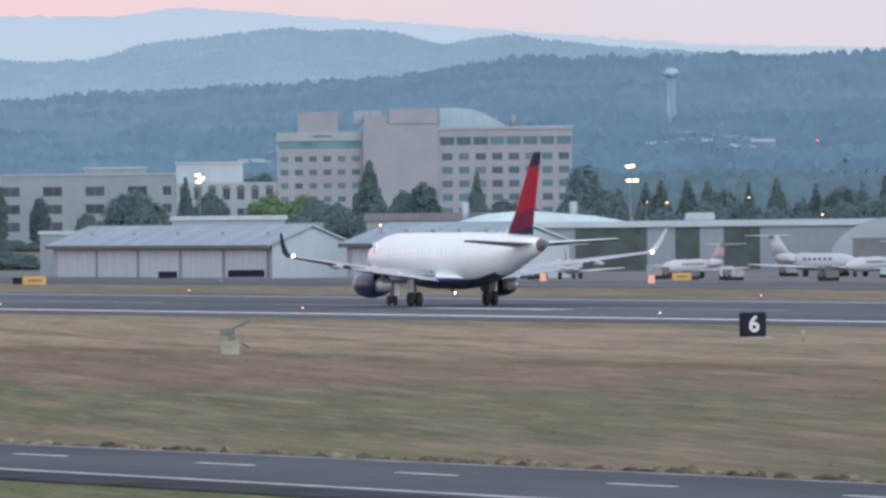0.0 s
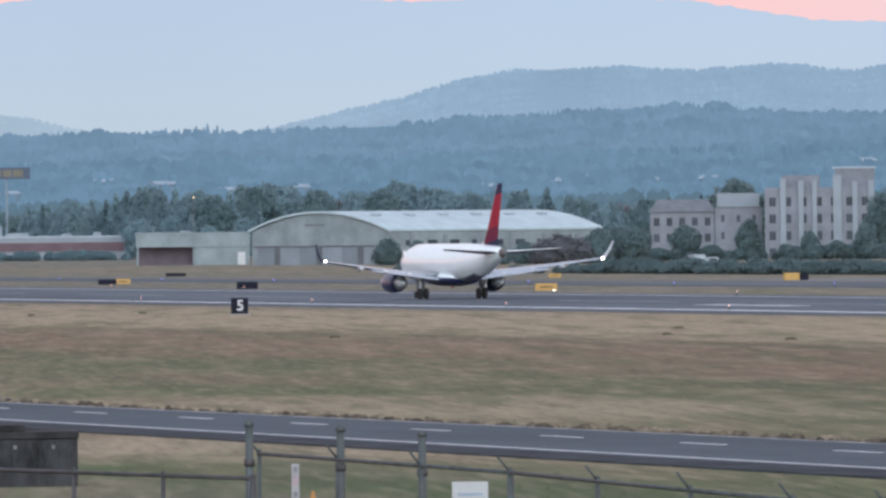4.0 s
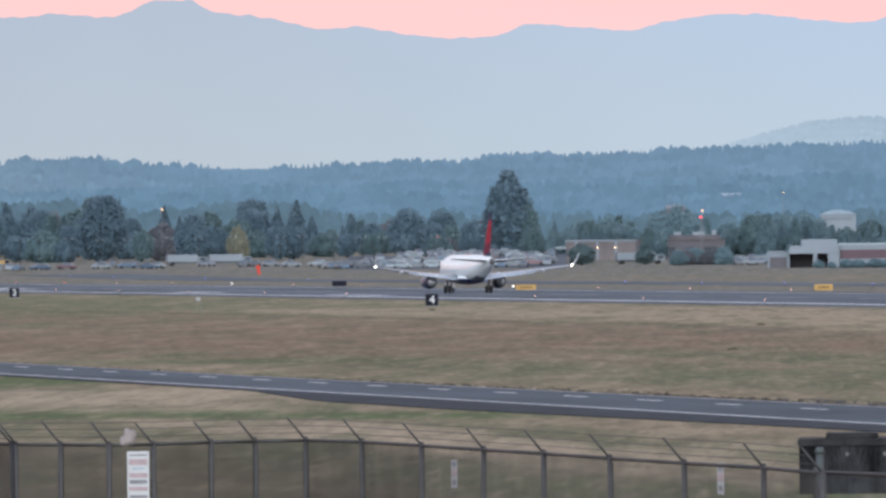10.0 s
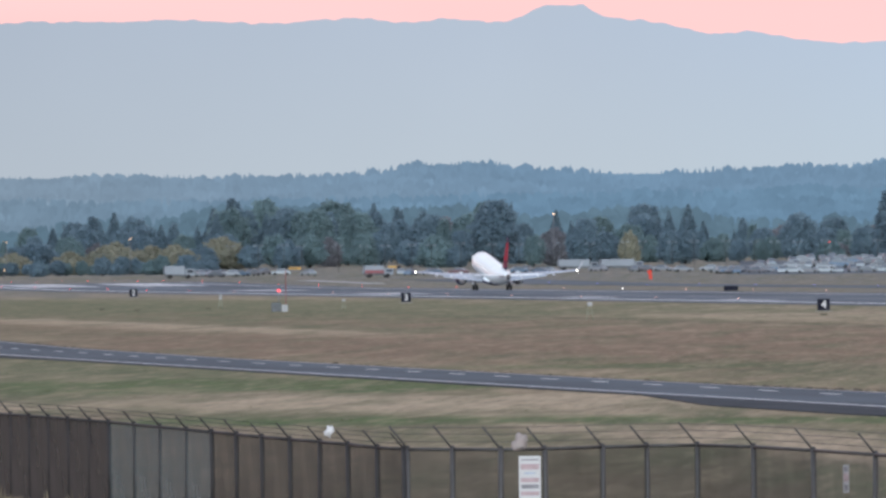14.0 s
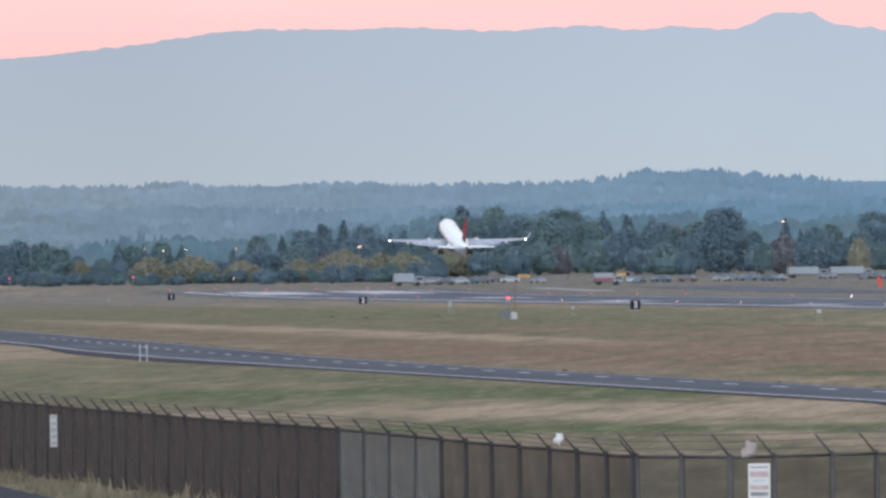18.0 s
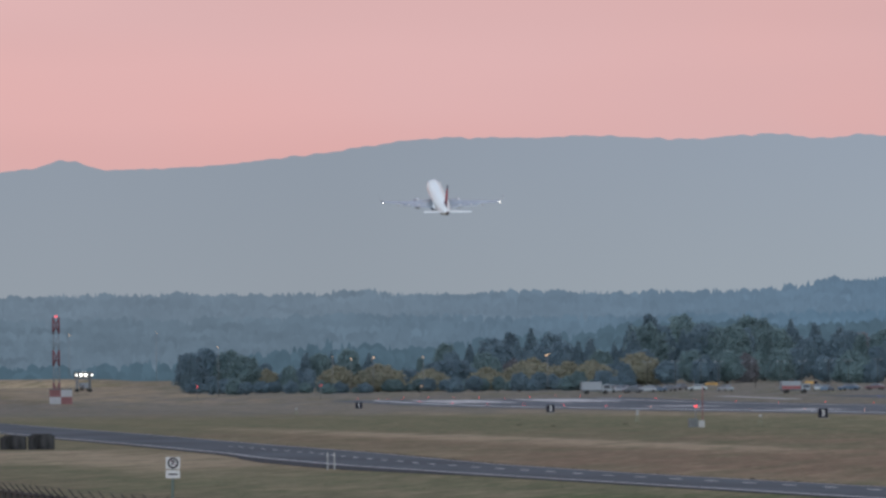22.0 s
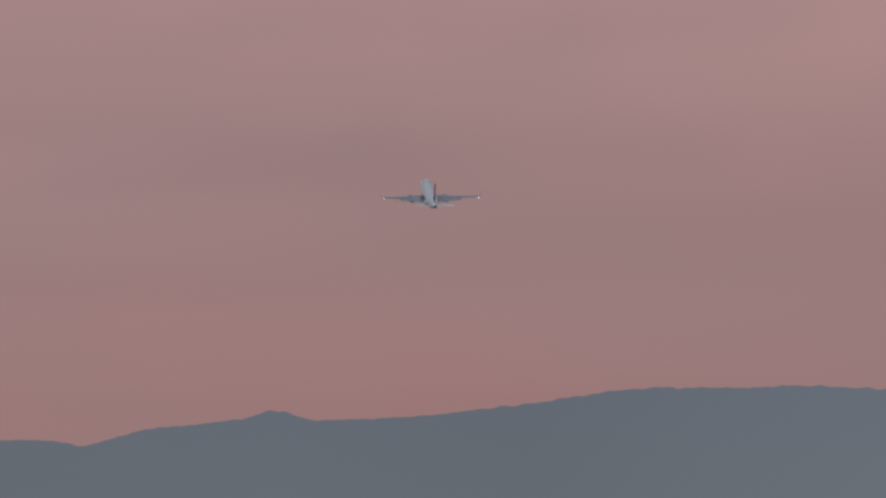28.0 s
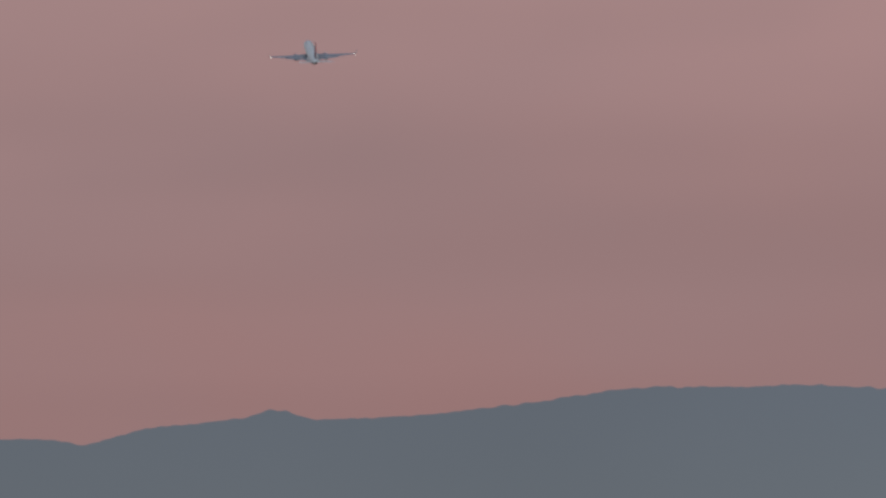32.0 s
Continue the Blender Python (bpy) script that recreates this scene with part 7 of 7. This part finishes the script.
def car_mesh(paint):
    c = thing("car", pose(0, 0, -200), "car", "car")
    bm = bmesh.new()
    loft(bm, [[(s * .86, y, z) for s, z in ((-1, .32), (1, .32), (1, zt), (.93, zt + .06), (-.93, zt + .06), (-1, zt))] for y, zt in ((-2.15, .62), (-1.9, .78), (-.9, .86), (1.2, .90), (1.9, .86), (2.15, .66))], smooth=False)
    part("body", bm, paint, c)
    bm = bmesh.new()
    loft(bm, [[(s * w, y, z) for s, w, z in ((-1, .80, .90), (1, .80, .90), (1, .64, zt), (-1, .64, zt))] for y, zt in ((-1.05, .96), (-.35, 1.40), (1.05, 1.42), (1.75, .96))], smooth=False)
    part("cabin", bm, CAR_GLASS, c, "dark glazed cabin")
    part("roof", boxed(-.63, .63, -.3, 1.0, 1.40, 1.45, bevel=.02), paint, c)
    for sx, yy in product((-1, 1), (-1.35, 1.35)):
        bm = bmesh.new()
        wheel(bm, (sx * .78, yy, .32), .32, .2, 12)
        part("wheel", bm, TYRE, c)
    return c


CARS = [car_mesh(p) for p in CAR_PAINTS]
CAR_NAMES = ("white", "silver", "grey", "black", "dark blue", "red")
rc = random.Random(8)


def park(x, y, turn, lift=None):
    i = rc.choices(range(6), (5, 5, 3, 2, 2, 1))[0]
    c = copy_thing(CARS[i], pose(x, y, land(x, y) if lift is None else lift, 0, 0, turn))
    c.name = "car"
    return tagged(c, CAR_NAMES[i] + " saloon car standing in a car park", "car", "parked cars")


LOT = 2.6 / 170


def lot_z(r):
    return 5.0 * sm((r - 2050) / 1150) * max(0, 1 - (r - 2400) / 60) + (5.0 * sm(350 / 1150) + .1 + LOT * (r - 2400)) * min(1, (r - 2400) / 60)


bm = bmesh.new()
loft(bm, [[(*at(a_, 2398), land(*at(a_, 2398)) - .3), (*at(a_, 2400), land(*at(a_, 2400)) + .02), (*at(a_, 2460), lot_z(2460) - .02), (*at(a_, 2572), lot_z(2572) - .02), (*at(a_, 2590), land(*at(a_, 2590)) - .3)] for a_ in (9.45, 9.7, 9.95, 10.25, 10.54)], smooth=False)
tagged(part("car_park", bm, ASPHALT), "gently rising asphalt car park", "car park", kind="structure")
for row in range(9):
    r0 = 2415 + 18 * row
    a = 9.55 + rc.uniform(0, .03) + .05 * max(0, row - 3)
    while a < 10.5:
        if rc.random() < .62 + .5 * noise.noise((a * 6, row * .7, 2)):
            c = park(*at(a + rc.uniform(-.003, .003), r0), rc.choice((-10, 80)) + rc.uniform(-6, 6), lot_z(r0))
            k = rc.choice((1, 1, 1, 1.12, 1.3))
            c.scale = (1, 1 + .25 * (k - 1), k)
        a += .055 * rc.uniform(.85, 1.5)
for i in range(26):
    park(*at(rc.uniform(9.33, 9.62), 2420 + rc.uniform(0, 60)), rc.uniform(0, 360))
for i in range(34):
    a = rc.uniform(6.7, 9.4)
    park(*at(a, 2480 + rc.uniform(-15, 60)), rc.uniform(0, 360))
for i in range(26):
    park(*at(rc.uniform(11.39, 11.57), 2420 + rc.uniform(0, 140)), rc.choice((-10, 80)) + rc.uniform(-8, 8))
for c in CARS:
    for o in list(c.children_recursive) + [c]:
        bpy.data.objects.remove(o)


def van(name, label, x, y, turn, L, W, H, paint, cab=None, stripe=None):
    v = thing(name, pose(x, y, land(x, y), 0, 0, turn), label, "truck")
    part("box", boxed(-L / 2, L / 2 - 2.1, -W / 2, W / 2, .9, H, bevel=.05), paint, v)
    if stripe:
        part("stripe", boxed(-L / 2 + .02, L / 2 - 2.12, -W / 2 - .03, -W / 2 - .005, .95, H * .62), stripe, v, "dull red side panel")
    part("cab", boxed(L / 2 - 2.0, L / 2, -W / 2 + .1, W / 2 - .1, .6, H * .78, bevel=.12), cab or paint, v)
    part("windscreen", boxed(L / 2 - 1.6, L / 2 - .3, -W / 2 + .06, -W / 2 + .1, H * .45, H * .7), GLASS_DARK, v)
    part("chassis", boxed(-L / 2 + .2, L / 2 - .2, -W / 2 + .3, W / 2 - .3, .5, .9), TRIM_DARK, v)
    for xx, s in product((-L / 2 + 1.2, L / 2 - 1.3), (-1, 1)):
        bm = bmesh.new()
        wheel(bm, (0, 0, 0), .48, .3, 14)
        part("wheel", bm, TYRE, v, m=pose(xx, s * (W / 2 - .2), .48, 0, 0, 90))


van("box_truck", "white box truck parked by the trees", 283.7, 2433.5, 0, 6.4, 2.5, 2.7, WALL_PALE)
van("fire_truck", "red and white airport fire truck", 321.9, 2398.5, 4, 6.2, 2.5, 2.6, WALL_PALE, None, shader("faded_fire_red", (.20, .06, .07), .5, vary=.1, scale=.6))
van("long_trailer", "long white trailer parked before the trees", 384.7, 2530.9, 2, 9.0, 2.5, 2.5, WALL_PALE)
van("long_trailer", "long white trailer parked before the trees", 394.3, 2529.4, 2, 9.6, 2.5, 2.5, WALL_PALE)
van("long_trailer", "long white trailer parked by the brown building", 469.3, 2435.2, 2, 10.5, 2.5, 2.5, WALL_PALE)
van("service_van", "white service van on the apron road", 462.0, 1636.0, 3, 4.2, 1.9, 2.0, WHITE_METAL)
van("service_van", "white airfield van parked beyond the taxiway", 539.7, 1769.5, 3, 4.6, 2.0, 2.1, WHITE_METAL)
van("service_van", "grey van with bright headlights far down the field", 193.0, 2693.1, -80, 4.6, 1.9, 1.9, WALL_GREY)
hd = thing("headlights", pose(189.4, 2653.2, 6.72), "bright white headlights of a distant vehicle", "light")
for d in (-1.2, -.2, .9, 2.4):
    bm = bmesh.new()
    bmesh.ops.create_icosphere(bm, subdivisions=2, radius=.26 if abs(d) < 1 else .15, matrix=Matrix.Translation((d, 0, 0)))
    part("lamp", bm, LAMP_WHITE, hd)
HZ = 2.73 - 6.72
part("bumper", boxed(-1.6, 2.7, .1, .3, -.6, .2), TRIM_DARK, hd)
part("body", boxed(-1.5, 2.6, .3, 4.5, -.8, .7, bevel=.2), TRIM_DARK, hd)
for d in (-1, 2):
    part("wheel", tubed((d, .4, HZ + .42), (d, 4.2, HZ + .42), .42, n=12), TYRE, hd)
    part("axle_frame", boxed(d - .2, d + .2, .6, 4.0, HZ + .4, -.7), TRIM_DARK, hd)

# apron tug with three lit lamps
tg = thing("tow_tractor", pose(355.0, 991.1, .05, 0, 0, 10), "yellow white tow tractor with three lit lamps", "vehicle")
part("body", boxed(-1.9, 1.9, -1.1, 1.1, .35, 1.05, bevel=.1), WHITE_METAL, tg)
part("cab", boxed(-.6, .7, -.8, .8, 1.05, 1.75, bevel=.1), GLASS_DARK, tg)
for xx, s in product((-1.3, 1.3), (-1, 1)):
    bm = bmesh.new()
    wheel(bm, (0, 0, 0), .42, .3, 14)
    part("wheel", bm, TYRE, tg, m=pose(xx, s * .95, .42, 0, 0, 90))
for dx, dz, s in ((-.95, .62, .20), (1.45, .62, .19), (.55, 1.6, .21)):
    bm = bmesh.new()
    bmesh.ops.create_icosphere(bm, subdivisions=2, radius=s, matrix=Matrix.Translation((dx, -1.15, dz)) @ Matrix.Diagonal((1.1, .4, .75, 1)))
    part("headlight", bm, LAMP_WHITE, tg, "glowing headlight")
for x, y in ((333.7, 895.7), (341.4, 943.5)):
    e = thing("beacon_drum", pose(x, y, .05), "pinkish lit marker drum by the taxiway", "light", "lit drums")
    part("drum", tubed((0, 0, 0), (0, 0, .75), .3, .27, 14), glow("lit_drum", (.80, .46, .36), 1.0), e)
    part("foot", boxed(-.5, .5, -.5, .5, -.02, .05), TRIM_DARK, e)


# ---- parked small jets ----
BIZ_WHITE = shader("small_jet_white", (.40, .43, .45), .35, vary=.06, scale=.5)


def bizjet(label, x, y, turn, tail=None, k=1.0):
    j = thing("small_jet", pose(x, y, .05, 0, 0, turn), label, "airplane", "parked jets")
    st = [(8.2, 1.55, .06, .06), (7.6, 1.58, .45, .42), (6.2, 1.72, .85, .86), (4.5, 1.8, 1.02, 1.06), (-2.5, 1.8, 1.02, 1.06), (-5.0, 1.95, .75, .8), (-7.4, 2.2, .3, .34), (-8.2, 2.3, .08, .1)]
    bm = bmesh.new()
    loft(bm, [[(w * k * math.sin(2 * math.pi * i / 20), yy * k, (z + h * math.cos(2 * math.pi * i / 20)) * k) for i in range(20)] for yy, z, w, h in st])
    part("fuselage", bm, BIZ_WHITE, j)
    for s in (-1, 1):
        bm = bmesh.new()
        blade(bm, [(s * .8 * k, 1.6 * k, 1.05 * k, 3.4 * k, .12), (s * 8.2 * k, -2.4 * k, 1.55 * k, 1.2 * k, .1)])
        part("wing", bm, JET_GREY, j)
        bm = bmesh.new()
        loft(bm, [[(s * 1.55 * k + r * k * math.sin(2 * math.pi * i / 16), yy * k, (2.35 + r * math.cos(2 * math.pi * i / 16)) * k) for i in range(16)] for yy, r in ((-2.6, .42), (-3.0, .56), (-4.6, .56), (-5.6, .4))])
        part("engine", bm, BIZ_WHITE, j)
        part("engine_pylon", boxed(min(.8 * k * s, 1.4 * k * s), max(.8 * k * s, 1.4 * k * s), -4.6 * k, -3.2 * k, 2.2 * k, 2.36 * k), JET_WHITE, j)
        bm = bmesh.new()
        blade(bm, [(0, -7.6 * k, 5.0 * k, 1.7 * k, .09), (s * 3.6 * k, -8.7 * k, 5.1 * k, .8 * k, .08)])
        part("tailplane", bm, BIZ_WHITE, j)
        part("leg", tubed((s * 1.5 * k, -.4 * k, .3), (s * 1.5 * k, -.4 * k, 1.2 * k), .09), STRUT, j)
        bm = bmesh.new()
        wheel(bm, (s * 1.5 * k, -.4 * k, .3), .3, .3, 14)
        part("wheel", bm, TYRE, j)
        for i in range(6):
            part("cabin_window", boxed(s * 1.0 * k - .02, s * 1.0 * k + .03, (3.6 - i * .95) * k - .16, (3.6 - i * .95) * k + .16, 2.0 * k, 2.3 * k), GLASS_DARK, j)
    bm = bmesh.new()
    blade(bm, [(0, -4.6 * k, 2.5 * k, 3.4 * k, .08), (0, -7.3 * k, 5.1 * k, 1.9 * k, .08)], upright=True)
    part("tail_fin", bm, tail or BIZ_WHITE, j, "upright tail fin")
    part("nose_leg", tubed((0, 5.6 * k, .25), (0, 5.6 * k, 1.2 * k), .07), STRUT, j)
    bm = bmesh.new()
    wheel(bm, (0, 5.6 * k, .25), .25, .2, 12)
    part("nose_wheel", bm, TYRE, j)
    return j


TAIL_RED = shader("pink_red_tail", (.36, .27, .27), .4, vary=.1, scale=1)
bizjet("white business jet with a red trimmed tail on the apron", 356.2, 977.1, 165, TAIL_RED, .62)
bizjet("white business jet parked on the apron", 363.0, 963.9, 125, TAIL_RED, .6)
bizjet("white business jet with a high tail on the apron", 377.1, 969.2, 200, None, .74)
bizjet("white business jet parked before the barrel shed", 378.2, 958.1, 130, JET_BLUE, .62)
bizjet("white business jet nose-on before the hangar", 340.8, 972.0, 185, None, .64)
for i in range(16):
    x, y = rc.uniform(352, 392), rc.uniform(880, 985)
    e = thing("apron_cart", pose(x, y, .05, 0, 0, rc.uniform(0, 90)), "small dark equipment cart on the apron", "cart", "apron carts")
    w = rc.uniform(.7, 1.5)
    part("body", boxed(-w, w, -.6, .6, .3, rc.uniform(.8, 1.3), bevel=.06), rc.choice((TRIM_DARK, STEEL, WHITE_METAL)), e)
    for s in (-1, 1):
        part("wheel", tubed((s * w * .6, -.65, .25), (s * w * .6, .65, .25), .25, n=10), TYRE, e)

# ---- grass tufts ----
VERGE = shader("dark_verge_grass", (0.045, 0.040, 0.029), 0.9, vary=0.4, scale=0.35, spec=0.1, second=(0.23, 0.185, 0.13))


def tufts(name, label, n, x0, x1, y0, y1, h0, h1, seed, keep=None, mat=None, width=.5):
    """Upright tufts of dry grass, three blades each, joined: too many to count."""
    rs = np.random.RandomState(seed)
    x = rs.uniform(x0, x1, n)
    y = y0 + (y1 - y0) * rs.power(1.3, n) if y0 > 600 else y0 + (y1 - y0) * rs.rand(n)
    if keep is not None:
        m = keep(x, y)
        x, y = x[m], y[m]
    n = len(x)
    h = rs.uniform(h0, h1, n) * (0.6 + rs.rand(n) ** 3)
    V, Fc = [], []
    base = np.stack([x, y, np.array([land(a, b) for a, b in zip(x, y)])], 1)
    vs = np.zeros((n, 3, 3, 3))
    for b in range(3):
        ang_ = rs.uniform(0, 2 * math.pi, n)
        w = h * width * rs.uniform(.6, 1.6, n)
        dx, dy = np.cos(ang_) * w, np.sin(ang_) * w * .6
        off = rs.normal(0, 1, (n, 2)) * (h * .5)[:, None]
        p = base.copy()
        p[:, :2] += off
        vs[:, b, 0] = p + np.stack([-dx, -dy, -0.02 + 0 * dx], 1)
        vs[:, b, 1] = p + np.stack([dx, dy, -0.02 + 0 * dx], 1)
        vs[:, b, 2] = p + np.stack([rs.normal(0, .25, n) * h, rs.normal(0, .25, n) * h, h], 1)
    e1, e2 = vs[:, :, 1] - vs[:, :, 0], vs[:, :, 2] - vs[:, :, 0]
    turned = np.cross(e1, e2)[:, :, 1] > 0
    vs[turned] = vs[turned][:, [1, 0, 2]]
    me = bpy.data.meshes.new(name)
    me.from_pydata(vs.reshape(-1, 3).tolist(), [], np.arange(n * 9).reshape(-1, 3).tolist())
    me.materials.append(mat or GRASS)
    # blades stand so close that they are shaded like the sward they make
    me.polygons.foreach_set("use_smooth", [True] * len(me.polygons))
    me.normals_split_custom_set_from_vertices([(0, -.25, 1)] * len(me.vertices))
    tagged(new(name, me), label, "grass", kind="stuff")


TALL_STRAW = shader("tall_straw", (0.17, 0.145, 0.10), 0.95, vary=0.4, scale=0.4, spec=0.05, second=(0.29, 0.24, 0.165))


def off_road(x, y):
    near = np.interp(y, ROAD_Y, ROAD_NEAR) - .2 - np.interp(y, BAY_Y, BAY_WIDE)
    far = np.interp(y, ROAD_Y, ROAD_FAR) + .15
    return (x < near) | (x > far)


def in_view(x, y):
    a = np.degrees(np.arctan2(x, y))
    return (a > 2.5) & (a < 22.5) & off_road(x, y) & (np.hypot(x, y) > 170)


tufts("grass", "dry airfield grass tufts", 60000, 30, 216, 170, 700, .02, .055, 1, in_view)
tufts("grass", "dry airfield grass tufts", 26000, 60, 216, 600, 1500, .02, .06, 2, in_view)
tufts("verge_grass", "ragged dark dry grass along the road edge", 60000, 70, 97, 150, 1000, .05, .10, 3,
      lambda x, y: off_road(x, y) & (np.abs(x - (np.interp(y, ROAD_Y, ROAD_FAR) + .4)) < .45) & (np.sin(y * 2.3) + np.sin(y * .83 + 1) > -.9), VERGE, 1.0)
tufts("tall_grass", "tall pale dry grass at the fence foot", 2600, 21, 28.5, 255, 372, .14, .40, 4,
      lambda x, y: (x > 25.4) & (x < 30.2 - (y - 250) * .037 - .3) & (np.hypot(x, y) > 245), TALL_STRAW, .14)


def verge_clumps(name, label, edge, mat, seed, y0, y1, share):
    """Low ragged clumps of dead weeds along the road's far edge, joined."""
    rs = random.Random(seed)
    ico = bmesh.new()
    bmesh.ops.create_icosphere(ico, subdivisions=2, radius=1)
    pts, tris = [v.co.copy() for v in ico.verts], [[v.index for v in f.verts] for f in ico.faces]
    ico.free()
    V, Fc = [], []
    y = y0
    while y < y1:
        y += rs.uniform(.35, 1.0)
        if rs.random() > share * (1 + .8 * noise.noise((y * .07, seed, 0))):
            continue
        x = edge(y) + rs.uniform(.1, .8)
        w, h = rs.uniform(.10, .30), rs.uniform(.05, .20) * (1 - .7 * sm((y - 430) / 120))
        b = len(V)
        for p in pts:
            k = 1 + .55 * noise.noise(p * 2.1 + Vector((y, seed, 0)))
            V.append((x + p.x * w * k, y + p.y * w * 1.6 * k, max(-.03, p.z * h * k)))
        Fc += [[b + i for i in t] for t in tris]
    me = bpy.data.meshes.new(name)
    me.from_pydata(V, [], Fc)
    me.polygons.foreach_set("use_smooth", [True] * len(me.polygons))
    me.materials.append(mat)
    tagged(new(name, me), label, "plants", kind="stuff")


DEAD = shader("dead_weeds", (0.075, 0.064, 0.050), 0.95, vary=0.5, scale=1.2, bump=0.8, spec=0.05, second=(0.17, 0.14, 0.105))
STRAW = shader("bleached_weeds", (0.20, 0.165, 0.12), 0.95, vary=0.4, scale=1.2, bump=0.8, spec=0.05)
verge_clumps("dead_weed_clumps", "dark dead weed clumps along the road edge", lambda y: bend(ROAD_FAR, y), DEAD, 5, 200, 900, .85)
verge_clumps("bleached_weed_clumps", "bleached straw clumps along the road edge", lambda y: bend(ROAD_FAR, y) + .45, STRAW, 9, 200, 1000, .7)

motions()
